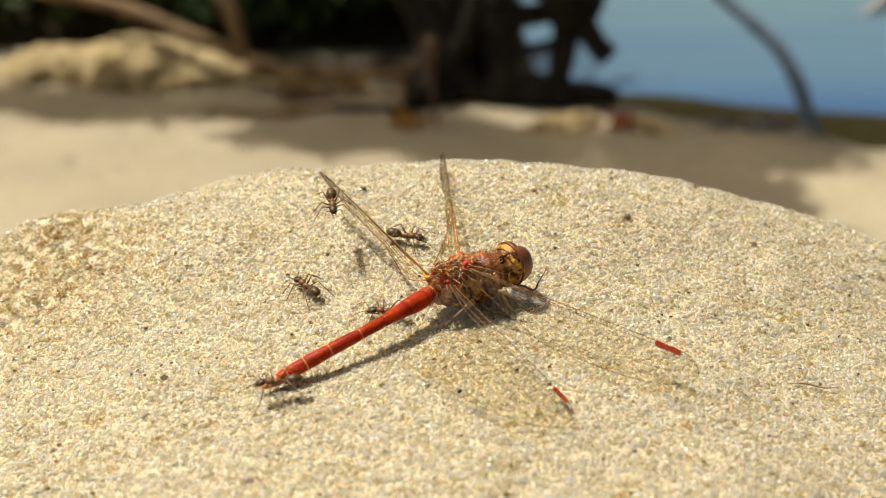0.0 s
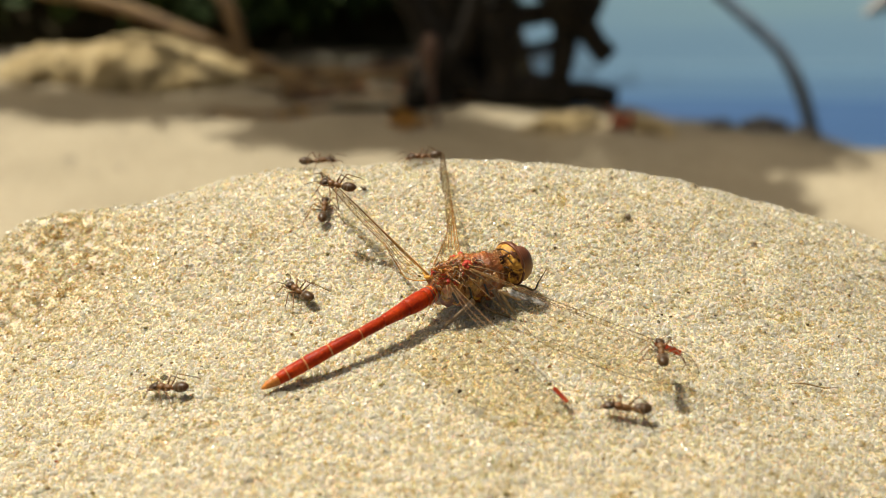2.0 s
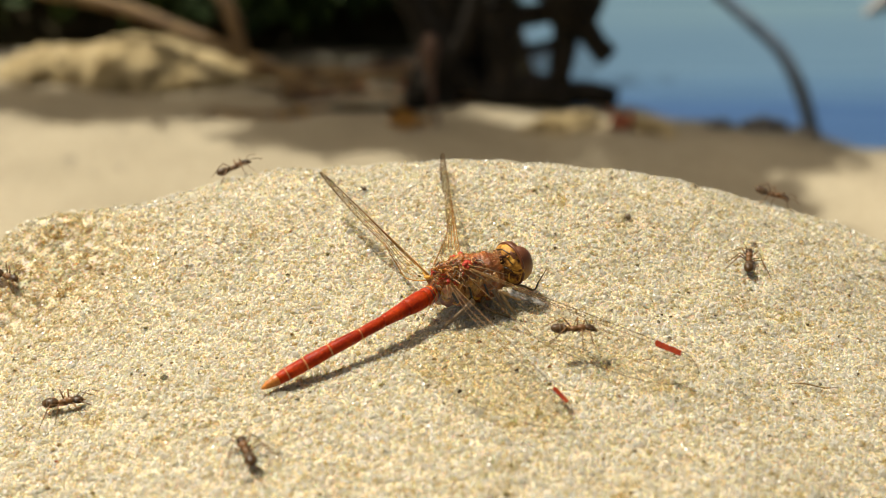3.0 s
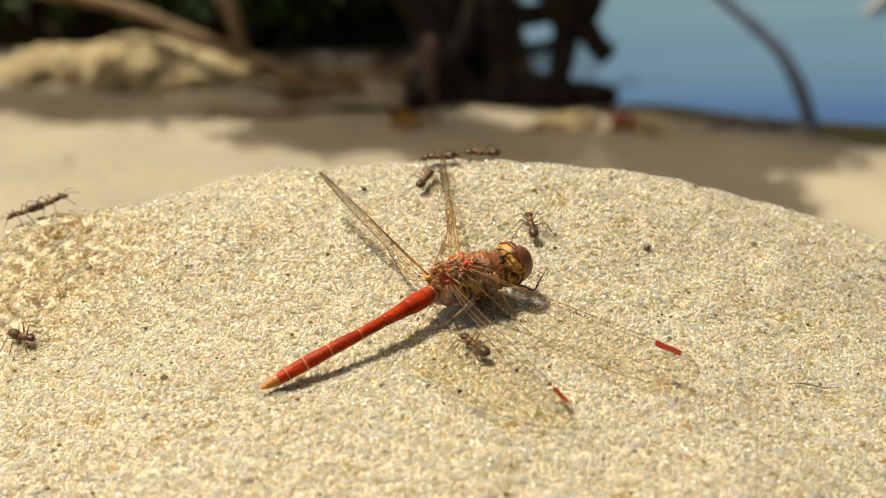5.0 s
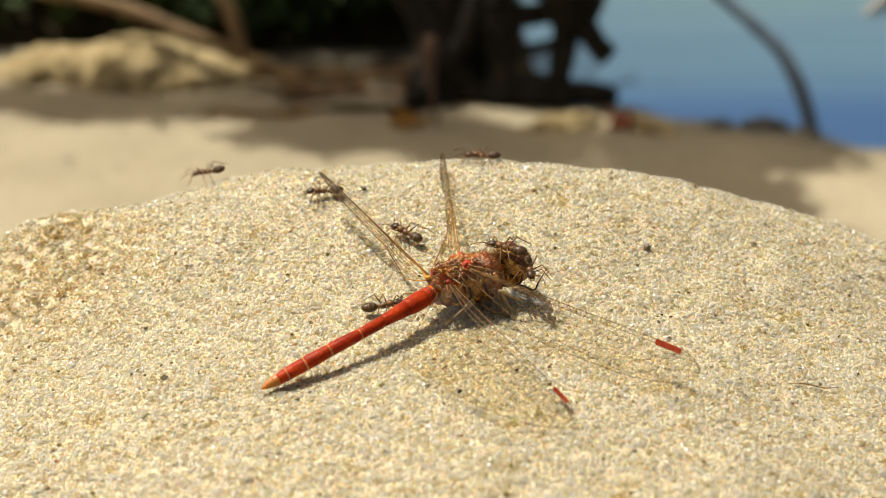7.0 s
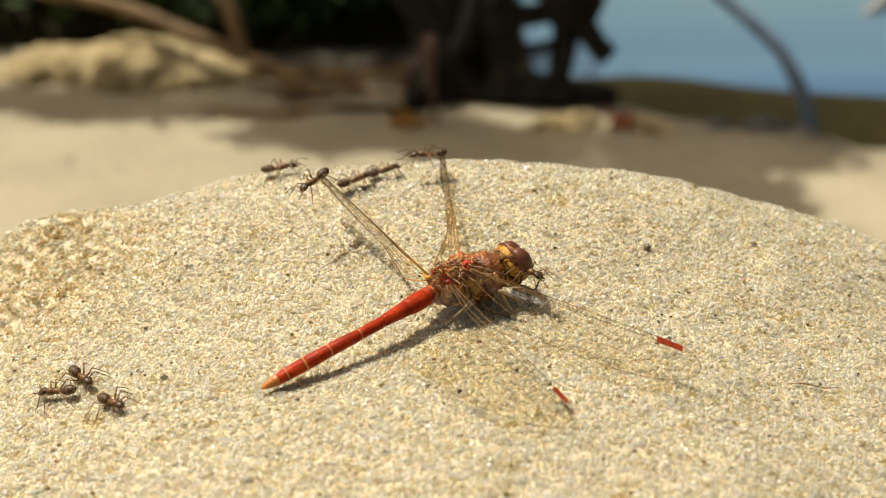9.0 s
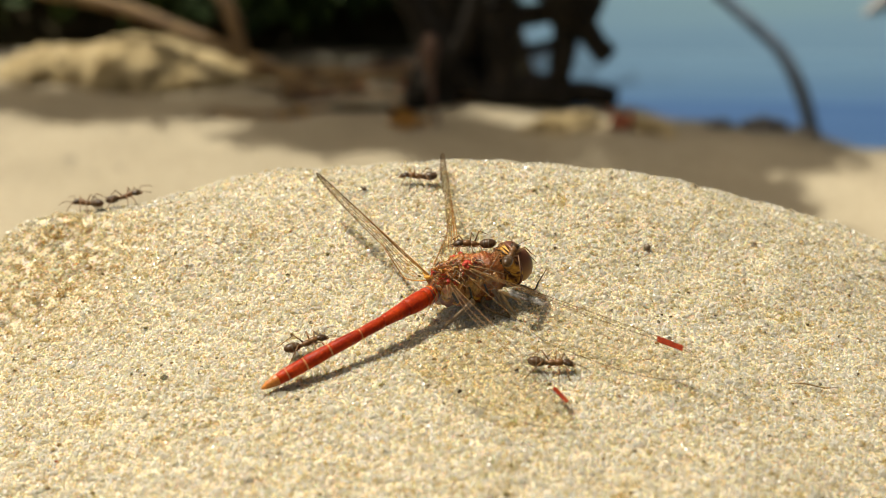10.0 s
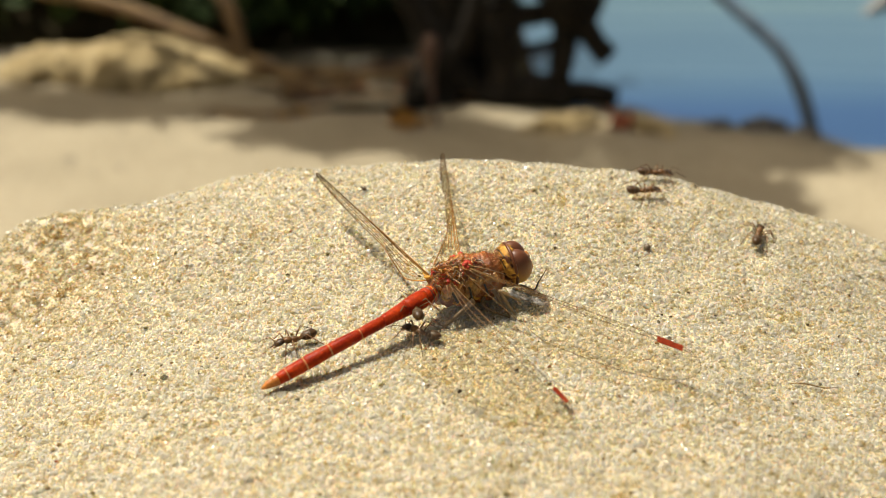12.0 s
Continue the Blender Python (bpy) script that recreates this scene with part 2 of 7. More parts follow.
LEG = plain("brown leg chitin", (0.06, 0.034, 0.012), (0.17, 0.10, 0.036), 300, 0.4)


def vein_skin(name, root, outer, start, end):
    """Wing veins, golden where they spring from the body and browner outwards."""
    m, nt, b = material(name)
    n = noise_of(nt, 300, 4)
    far = nt.nodes.new("ShaderNodeVectorMath")
    far.operation = "LENGTH"
    nt.links.new(n.inputs["Vector"].links[0].from_socket, far.inputs[0])
    span = nt.nodes.new("ShaderNodeMapRange")
    span.inputs["From Min"].default_value, span.inputs["From Max"].default_value = start, end
    nt.links.new(far.outputs["Value"], span.inputs["Value"])
    c = ramp_of(nt, [(0.0, root), (1.0, outer)], span.outputs[0])
    d = ramp_of(nt, [(0.3, (0.6, 0.6, 0.6)), (0.7, (1.2, 1.2, 1.2))], n.outputs[0])
    nt.links.new(mix_rgb(nt, c.outputs[0], d.outputs[0], 1.0, "MULTIPLY"), b.inputs["Base Color"])
    b.inputs["Roughness"].default_value, b.inputs["Specular IOR Level"].default_value = 0.5, 0.2
    return m


LEG_PALE = plain("pale brown leg chitin", (0.15, 0.09, 0.03), (0.34, 0.22, 0.085), 300, 0.4)
VEIN = vein_skin("brown wing veins", (0.38, 0.17, 0.026), (0.080, 0.043, 0.012), 0.006, 0.024)
VEIN_PALE = vein_skin("thin golden wing veins", (0.22, 0.11, 0.028), (0.075, 0.040, 0.013), 0.006, 0.018)
STIGMA = plain("red wing cell", (0.14, 0.014, 0.004), (0.26, 0.034, 0.007), 500, 0.8, 0.0, 0.1)
ANT_DARK = plain("dark brown ant cuticle", (0.036, 0.018, 0.006), (0.10, 0.050, 0.016), 900, 0.38, 0.0, 0.25)
ANT_MID = plain("rusty brown ant cuticle", (0.090, 0.040, 0.011), (0.24, 0.110, 0.032), 900, 0.4, 0.0, 0.3)
ANT_BAND = plain("downy grey-brown band", (0.07, 0.048, 0.028), (0.15, 0.11, 0.065), 900, 0.45, 0.0, 0.3)
ANT_LEG = plain("brown ant leg", (0.085, 0.041, 0.014), (0.20, 0.10, 0.034), 900, 0.45, 0.0, 0.25)
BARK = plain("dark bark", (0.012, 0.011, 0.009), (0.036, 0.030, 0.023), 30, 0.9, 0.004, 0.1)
TWIG = plain("weathered brown twig", (0.10, 0.055, 0.02), (0.27, 0.17, 0.065), 40, 0.8, 0.001)
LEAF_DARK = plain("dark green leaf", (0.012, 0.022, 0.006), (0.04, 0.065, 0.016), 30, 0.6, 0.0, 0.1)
LEAF_YELLOW = plain("fallen ochre leaf", (0.36, 0.17, 0.02), (0.56, 0.30, 0.05), 60, 0.55)
LEAF_RED = plain("fallen red-brown leaf", (0.30, 0.060, 0.014), (0.44, 0.11, 0.028), 60, 0.55)
SOIL = plain("dark soil", (0.014, 0.012, 0.006), (0.045, 0.036, 0.018), 14, 0.95, 0.01, 0.05)
STONE = plain("dark wet stone", (0.03, 0.028, 0.024), (0.09, 0.08, 0.065), 40, 0.5, 0.002)
STUB = plain("red-brown weathered stub", (0.07, 0.040, 0.028), (0.17, 0.10, 0.07), 40, 0.85, 0.001)
STALK = plain("grey reed stalk", (0.08, 0.115, 0.16), (0.15, 0.20, 0.26), 40, 0.6)
PALEWOOD = plain("pale weathered wood", (0.24, 0.23, 0.21), (0.38, 0.36, 0.32), 40, 0.8, 0.001)
OLIVE = plain("olive shallow water", (0.018, 0.015, 0.005), (0.034, 0.028, 0.009), 6, 0.75, 0.0, 0.05)
CAKED = plain("caked yellow sand", (0.25, 0.185, 0.085), (0.45, 0.355, 0.19), 34, 0.85, 0.0008, 0.1, fine=160)
PEBBLE = plain("grey-brown grain", (0.08, 0.055, 0.03), (0.20, 0.14, 0.075), 800, 0.5)


# ---------------------------------------------------------------- mesh helpers
def mesh_of(name, bm, mat, smooth=True):
    bmesh.ops.recalc_face_normals(bm, faces=bm.faces)
    me = bpy.data.meshes.new(name)
    bm.to_mesh(me)
    bm.free()
    if smooth:
        me.polygons.foreach_set("use_smooth", [True] * len(me.polygons))
    me.materials.append(mat)
    return me


def part(name, bm, mat, parent, label="", smooth=True, at=None):
    """Links a bmesh as one mesh object under a thing or a part."""
    ob = new(name, mesh_of(name, bm, mat, smooth))
    ob.parent = parent
    if at is not None:
        ob.matrix_basis = at
    return tagged(ob, label) if label else ob


def thing(name, bm, mat, label, category, group="", kind="", smooth=True):
    return tagged(new(name, mesh_of(name, bm, mat, smooth)), label, category, group, kind)


def basis(way, side=(0, 0, 1)):
    """Axes along way, with the second as near to side as may be."""
    a = Vector(way).normalized()
    s = Vector(side)
    b = (s - a * s.dot(a))
    b = b.normalized() if b.length > 1e-9 else a.orthogonal().normalized()
    return a, b, a.cross(b)


def tube(bm, points, radii, sides=8, cap=True):
    """A tapered tube through points."""
    pts = [Vector(p) for p in points]
    rs = radii if isinstance(radii, (list, tuple)) else [radii] * len(pts)
    rings = []
    for i, p in enumerate(pts):
        way = pts[min(i + 1, len(pts) - 1)] - pts[max(i - 1, 0)]
        _, b, c = basis(way)
        rings.append([bm.verts.new(p + (b * math.cos(a) + c * math.sin(a)) * rs[i])
                      for a in (2 * math.pi * k / sides for k in range(sides))])
    for r1, r2 in zip(rings, rings[1:]):
        for k in range(sides):
            bm.faces.new((r1[k], r1[(k + 1) % sides], r2[(k + 1) % sides], r2[k]))
    if cap:
        bm.faces.new(rings[0][::-1])
        bm.faces.new(rings[-1])
    return bm


def blob(bm, centre, radii, way=(1, 0, 0), side=(0, 0, 1), seg=16, rough=0.0, scale=1.0):
    """An ellipsoid whose first radius lies along way and the third along side; rough wobbles it."""
    a, b, c = basis(way, side)
    made = bmesh.ops.create_uvsphere(bm, u_segments=seg, v_segments=max(6, seg * 2 // 3), radius=1.0)["verts"]
    for v in made:
        k = 1.0 + (rough * noise.noise(v.co * scale + Vector(centre) * 900) if rough else 0.0)
        v.co = Vector(centre) + (a * v.co.z * radii[0] + c * v.co.x * radii[1] + b * v.co.y * radii[2]) * k
    return bm


def smooth_line(points, n):
    """A Catmull-Rom line through points, n pieces to each span."""
    ps = [Vector(p) for p in points]
    ps = [2 * ps[0] - ps[1]] + ps + [2 * ps[-1] - ps[-2]]
    out = []
    for i in range(1, len(ps) - 2):
        p0, p1, p2, p3 = ps[i - 1:i + 3]
        for k in range(n):
            t = k / n
            out.append(0.5 * (2 * p1 + (p2 - p0) * t + (2 * p0 - 5 * p1 + 4 * p2 - p3) * t * t + (3 * p1 - p0 - 3 * p2 + p3) * t ** 3))
    out.append(ps[-2])
    return out


# ---------------------------------------------------------------- the ground
BEACH, LAKE = -0.285, -0.335


def step(a, b, x):
    t = np.clip((x - a) / (b - a), 0, 1)
    return t * t * (3 - 2 * t)


def mound(x, y):
    """The smooth sand hump that the insects stand on."""
    u = np.clip(y, 0, 0.055)
    z = 0.12 * y + 7.9 * u * u - 3225 * u ** 4 - np.maximum(y - 0.055, 0) * 1.249
    xx = np.abs(x - 0.004)
    k = 2.54 + 0.5 * step(0, 0.045, y)
    z = z - k * np.where(xx < 0.104, xx * xx, 0.104 ** 2 + 0.208 * (xx - 0.104))
    return z - 0.3 * np.maximum(-y - 0.2, 0)


def lumps(x, y):
    """Small unevenness of the hump: a crumbling lump and faint dents."""
    z = 0.0070 * np.exp(-(((x + 0.065) / 0.0105) ** 2 + ((y - 0.034) / 0.011) ** 2))
    z = z + 0.0012 * np.exp(-(((x + 0.053) / 0.008) ** 2 + ((y - 0.020) / 0.009) ** 2))
    z = z + 0.0016 * np.exp(-(((x + 0.037) / 0.016) ** 2 + ((y - 0.042) / 0.02) ** 2))
    near = np.exp(-(((x + 0.059) / 0.014) ** 2 + ((y - 0.026) / 0.016) ** 2))
    z = z + 0.0006 * near * np.sin(x * 900 + 3 * np.sin(y * 700)) * np.sin(y * 800 + 2 * np.sin(x * 500))
    z = z + 0.0006 * np.sin(x * 210 + 1.3 * np.sin(y * 160)) * np.sin(y * 190 + 0.7) * step(0.012, 0.05, np.hypot(x - 0.004, y - 0.0))
    z = z + 0.00025 * np.sin(x * 700 + 2 * np.sin(y * 520)) * np.sin(y * 640 + 0.5)
    return z


def beach(x, y):
    z = BEACH + 0.012 * np.sin(x * 7 + 0.6) * np.sin(y * 6.1 + 0.4) + 0.004 * np.sin(x * 31 + y * 9) * np.sin(y * 27 - x * 5)
    shore = np.maximum(1.112 - 0.45 * (x - 0.237), 0.75) + 0.9 * step(0.12, -0.25, x)
    z = z - 0.16 * step(-0.02, 0.16, y - shore) - 1.5 * step(0.4, 8.0, y - shore)
    return z


def ground_height(x, y):
    a, b = mound(x, y) + lumps(x, y), beach(x, y)
    k = 0.02
    h = np.clip(0.5 + 0.5 * (a - b) / k, 0, 1)
    return b * (1 - h) + a * h + k * h * (1 - h)


def axis_steps(n, fine, far):
    """Coordinates from -far to far, fine near nought."""
    t = np.linspace(-1, 1, n)
    k = 10.5
    s = np.sinh(t * k) / np.sinh(k) * far
    return np.where(np.abs(t) < 0.0, 0, s + t * fine)


def grid_mesh(name, xs, ys, height, mat):
    gx, gy = np.meshgrid(xs, ys)
    co = np.stack([gx, gy, height(gx, gy)], axis=-1).reshape(-1, 3)
    nx, ny = len(xs), len(ys)
    i = (np.arange(ny - 1)[:, None] * nx + np.arange(nx - 1)[None, :]).reshape(-1)
    quads = np.stack([i, i + 1, i + 1 + nx, i + nx], axis=-1)
    return raw_mesh(name, co, quads, mat)


def raw_mesh(name, co, polys, mat, smooth=True):
    me = bpy.data.meshes.new(name)
    k = polys.shape[1]
    me.vertices.add(len(co))
    me.vertices.foreach_set("co", co.astype(np.float32).ravel())
    me.loops.add(polys.size)
    me.loops.foreach_set("vertex_index", polys.astype(np.int32).ravel())
    me.polygons.add(len(polys))
    me.polygons.foreach_set("loop_start", np.arange(0, polys.size, k, dtype=np.int32))
    me.polygons.foreach_set("use_smooth", np.full(len(polys), smooth))
    me.update(calc_edges=True)
    me.validate()
    me.materials.append(mat)
    return me


gxs, gys = axis_steps(460, 0.14, 60.0), axis_steps(460, 0.14, 60.0) + 0.02
ground = tagged(new("ground", grid_mesh("ground", gxs, gys, ground_height, SAND)),
                "pale sunlit beach sand rising to a small hump", "sand", kind="structure")


# Beach sand recoloured brighter here, so the gaps between grains look lit.
BED = plain("brightened amber sand bed", (0.60, 0.49, 0.31), (0.74, 0.65, 0.47), 900, 0.6, 0.0003, 0.3)
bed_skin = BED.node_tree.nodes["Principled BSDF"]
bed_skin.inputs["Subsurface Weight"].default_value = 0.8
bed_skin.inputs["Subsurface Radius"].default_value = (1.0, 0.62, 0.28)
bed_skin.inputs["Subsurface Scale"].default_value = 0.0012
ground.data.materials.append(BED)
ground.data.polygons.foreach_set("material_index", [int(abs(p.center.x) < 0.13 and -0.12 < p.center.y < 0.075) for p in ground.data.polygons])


def sand_grains():
    """Loose quartz grains over the top of the hump."""
    rng = np.random.default_rng(4)
    gap = 0.00034
    cells = []
    for y in np.arange(-0.041, 0.058, gap):
        half = 0.046 + 0.32 * (y + 0.041)
        x = np.arange(-half, half, gap)
        cells.append(np.stack([x, np.full_like(x, y)], axis=-1))
    c = np.concatenate(cells)
    c += rng.uniform(-0.6, 0.6, c.shape) * gap
    size = 0.000243 * np.exp(rng.normal(0, 0.25, len(c)))
    phi = (1 + 5 ** 0.5) / 2
    ico = np.array([(-1, phi, 0), (1, phi, 0), (-1, -phi, 0), (1, -phi, 0), (0, -1, phi), (0, 1, phi), (0, -1, -phi), (0, 1, -phi),
                    (phi, 0, -1), (phi, 0, 1), (-phi, 0, -1), (-phi, 0, 1)]) / np.hypot(1, phi)
    ico_faces = np.array([(0, 11, 5), (0, 5, 1), (0, 1, 7), (0, 7, 10), (0, 10, 11), (1, 5, 9), (5, 11, 4), (11, 10, 2), (10, 7, 6), (7, 1, 8),
                          (3, 9, 4), (3, 4, 2), (3, 2, 6), (3, 6, 8), (3, 8, 9), (4, 9, 5), (2, 4, 11), (6, 2, 10), (8, 6, 7), (9, 8, 1)])
    octa = np.array([(1, 0, 0), (-1, 0, 0), (0, 1, 0), (0, -1, 0), (0, 0, 1), (0, 0, -1)]) * 1.12
    octa_faces = np.array([(0, 2, 4), (2, 1, 4), (1, 3, 4), (3, 0, 4), (2, 0, 5), (1, 2, 5), (3, 1, 5), (0, 3, 5)])

    def scatter(c, size, shape, faces):
        """Turned and squashed copies of shape at the places c."""
        n, k = len(c), len(shape)
        z = ground_height(c[:, 0], c[:, 1]) + size * rng.uniform(-0.50, 0.35, n)
        s = shape[None] * rng.uniform(0.66, 1.28, (n, k, 1)) * rng.uniform(0.62, 1.38, (n, 1, 3))
        a, e = rng.uniform(0, 6.2832, (n, 1)), rng.uniform(0, 6.2832, (n, 1))
        x1, y1 = s[..., 0] * np.cos(a) - s[..., 1] * np.sin(a), s[..., 0] * np.sin(a) + s[..., 1] * np.cos(a)
        y2, z2 = y1 * np.cos(e) - s[..., 2] * np.sin(e), y1 * np.sin(e) + s[..., 2] * np.cos(e)
        co = np.stack([x1, y2, z2], axis=-1) * size[:, None, None] + np.stack([c[:, 0], c[:, 1], z], axis=-1)[:, None]
        return co.reshape(-1, 3), (faces[None] + (np.arange(n) * k)[:, None, None]).reshape(-1, 3)

    near = c[:, 1] < 0.033
    co1, f1 = scatter(c[near], size[near], ico, ico_faces)
    co2, f2 = scatter(c[~near], size[~near], octa, octa_faces)
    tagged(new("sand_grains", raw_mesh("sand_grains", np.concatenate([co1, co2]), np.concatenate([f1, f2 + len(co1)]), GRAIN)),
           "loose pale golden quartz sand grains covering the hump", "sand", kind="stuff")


sand_grains()


def dark_grains():
    """Scattered dark mineral grains lying among the pale ones."""
    rng = np.random.default_rng(21)
    co, polys = [], []
    for k in range(170):
        y = rng.uniform(-0.038, 0.05)
        x = rng.uniform(-1, 1) * (0.042 + 0.32 * (y + 0.041))
        r = rng.uniform(0.00013, 0.00025) * (1.35 if k % 9 == 0 else 1.0)
        ring = [(a + rng.uniform(-0.3, 0.3), b) for b in (-0.6, 0.5) for a in np.arange(0, 6.2, 1.05)]
        at = np.array((x, y, float(ground_height(np.array(x), np.array(y))) + r * 0.75))
        pts = [at + r * rng.uniform(0.75, 1.25) * np.array((np.cos(a) * np.cos(b) * 1.25, np.sin(a) * np.cos(b), np.sin(b) * 0.9)) for a, b in ring]
        pts += [at - (0, 0, r), at + (0, 0, r)]
        n = len(co)
        co += pts
        for i in range(6):
            j = (i + 1) % 6
            polys += [(n + i, n + j, n + 6 + j), (n + i, n + 6 + j, n + 6 + i), (n + j, n + i, n + 12), (n + 6 + i, n + 6 + j, n + 13)]
    tagged(new("dark_grains", raw_mesh("dark_grains", np.array(co), np.array(polys), SPECK, smooth=False)),
           "dark brown and olive mineral grains scattered among the pale sand", "sand", kind="stuff")


def speck():
    m, nt, b = material("dark mineral grains")
    g = nt.nodes.new("ShaderNodeNewGeometry")
    c = ramp_of(nt, [(0.0, (0.03, 0.019, 0.008)), (0.25, (0.065, 0.042, 0.018)), (0.5, (0.12, 0.094, 0.034)), (0.75, (0.16, 0.10, 0.04)), (0.9, (0.22, 0.15, 0.05)), (1.0, (0.22, 0.05, 0.02))], g.outputs["Random Per Island"])
    nt.links.new(c.outputs[0], b.inputs["Base Color"])
    b.inputs["Roughness"].default_value, b.inputs["Specular IOR Level"].default_value = 0.7, 0.15
    return m


SPECK = speck()
dark_grains()

bm = bmesh.new()
bmesh.ops.create_grid(bm, x_segments=2, y_segments=2, size=1.0)
for v in bm.verts:
    v.co = Vector((v.co.x * 600, v.co.y * 300 + 300.6, LAKE))
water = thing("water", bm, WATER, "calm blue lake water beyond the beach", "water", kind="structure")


# ---------------------------------------------------------------- the dragonfly
MM = 0.001


def mm(*p):
    return Vector(p) * MM


def wing(name, parent, base, tip, back, back_tip, stout, chord, grow, taper, twist, reach, solid, near, label):
    """A net-veined wing from its root: front edge towards tip, skin towards back, twisting to back_tip.
    grow: how soon it reaches its full chord; taper: how much that narrows outwards; twist: where the turning ends; solid: where its solid cell lies; near: one of the two pale outspread wings."""
    vein_mat, cell_mat = (VEIN_PALE, STIGMA) if near else (VEIN, VEIN)
    base, tip = mm(*base), mm(*tip)
    tip = base + (tip - base) * reach
    u = (tip - base).normalized()
    ln = (tip - base).length

    def across(p):
        v = mm(*p)
        return (v - u * v.dot(u)).normalized()

    v0, v1 = across(back), across(back_tip)
    w = u.cross(v0)
    if w.z < 0:
        w = -w

    def rim(s):
        """Front and rear edge at s along the wing, curving together at the tip."""
        root = (0.15 + 0.85 * min(1, s / grow) ** 0.9) * (1 - taper * s * s)
        q, p = max(0, (s - 0.87) / 0.13), max(0, (s - 0.66) / 0.34)
        full = chord * MM * root
        return 0.40 * full * (1 - math.sqrt(1 - q * q)), full * (1 - 0.60 * (1 - math.sqrt(1 - p * p)))

    def at(s, k):
        """s along the wing, k across it."""
        v = v0.lerp(v1, min(1, s / twist)).normalized()
        front, rear = rim(s)
        sag = -0.012 * ln * math.sin(math.pi * s) * k
        pleat = 0.0016 * ln * math.sin(k * 22) * (1 - s * 0.6)
        return base + u * (s * ln) + v * (front + k * (rear - front)) + w * (pleat + sag)

    film = bmesh.new()
    rows = [[film.verts.new(at(s, k / 6)) for k in range(7)] for s in [i / 20 for i in range(20)] + [0.968, 0.985, 0.995, 0.999]]
    for r1, r2 in zip(rows, rows[1:]):
        for k in range(6):
            film.faces.new((r1[k], r1[k + 1], r2[k + 1], r2[k]))
    ob = part(name, film, MEMBRANE, parent, label)

    main = bmesh.new()
    steps = [i / 24 for i in range(23)] + [0.94, 0.955, 0.968, 0.98, 0.989, 0.995, 0.999]
    rad = stout * MM
    tube(main, [at(s, 0.0) for s in steps], [rad * (0.80 - 0.15 * s) for s in steps], 5)
    tube(main, [at(s, 0.07) for s in steps[:13]], [rad * 0.6] * 13, 5)
    tube(main, [at(s, 0.13 - 0.05 * s) for s in steps[:-1]], [rad * (0.75 - 0.25 * s) for s in steps[:-1]], 5)
    part("main_vein", main, vein_mat, ob, "stout front veins")
    net = bmesh.new()
    s2 = 0.24 if near else 0.10
    thin = (0.015 if near else 0.029) * MM
    tube(net, [at(s, 1.0) for s in steps], thin * 3.2, 4)
    tube(net, [at(0.999, k / 6) for k in range(7)], thin * 2.6, 4)
    for k0, k1, s1 in ((0.24, 0.22, 0.97), (0.36, 0.40, 0.95), (0.48, 0.62, 0.90), (0.62, 0.95, 0.74)) if near else ((0.26, 0.22, 0.99), (0.40, 0.38, 0.985), (0.56, 0.60, 0.97), (0.74, 0.84, 0.95)):
        tube(net, [at(s, k0 + (k1 - k0) * s / s1) for s in [s2 + (s1 - s2) * i / 14 for i in range(15)]], thin * (1.3 if near else 1.7), 4)
    r = random.Random(7)
    for i in range(40):
        s = 0.14 + 0.84 * i / 40
        ks = [0.0, 0.10, 0.22, 0.36, 0.5, 0.64, 0.8, 1.0]
        for a, b in zip(ks, ks[1:]):
            d = r.uniform(-0.012, 0.012)
            if r.random() < ((0.55 if a < 0.3 else 0.42) if near else 0.22):
                tube(net, [at(min(0.995, max(0.01, s + d)), a), at(min(0.995, max(0.01, s - d)), b)], thin * 0.7, 3, cap=False)
    part("vein_net", net, vein_mat, ob, "fine net of golden veins")
    knot = bmesh.new()
    tube(knot, [at(0.47, -0.01), at(0.478, 0.06), at(0.485, 0.11)], [rad * 1.2, rad * 0.9, rad * 0.8], 6)
    part("wing_node", knot, vein_mat, ob, "stout cross vein halfway along the front edge")
    cell = bmesh.new()
    s0, s1 = solid
    width = (0.0008 if near else 0.0004) / (chord * MM)
    ring = [at(s0, -0.01), at(s1, -0.01), at(s1 + 0.004, width), at(s0 + 0.010, width * 0.95)]
    top = [cell.verts.new(p + w * 0.07 * MM) for p in ring]
    low = [cell.verts.new(p - w * 0.07 * MM) for p in ring]
    cell.faces.new(top)
    cell.faces.new(low[::-1])
    for k in range(4):
        cell.faces.new((top[k], low[k], low[(k + 1) % 4], top[(k + 1) % 4]))
    part("wing_cell", cell, cell_mat, ob, "solid red cell near the wing tip" if cell_mat is STIGMA else "dark cell near the wing tip", smooth=False)
    return ob


FLY_BASE = Vector((3.4, 3.2, 0.2)) * MM


def head_pose(turn, nod, lean):
    """Pose of the head about its middle, in degrees, in the dragonfly's space."""
    middle = mm(8.8, 7.2, 6.1) - FLY_BASE
    return Matrix.Translation(middle) @ pose(0, 0, 0, 0, 0, turn) @ pose(0, 0, 0, 0, -nod, 0) @ pose(0, 0, 0, lean, 0, 0) @ Matrix.Translation(mm(-1.3, 0, 0))


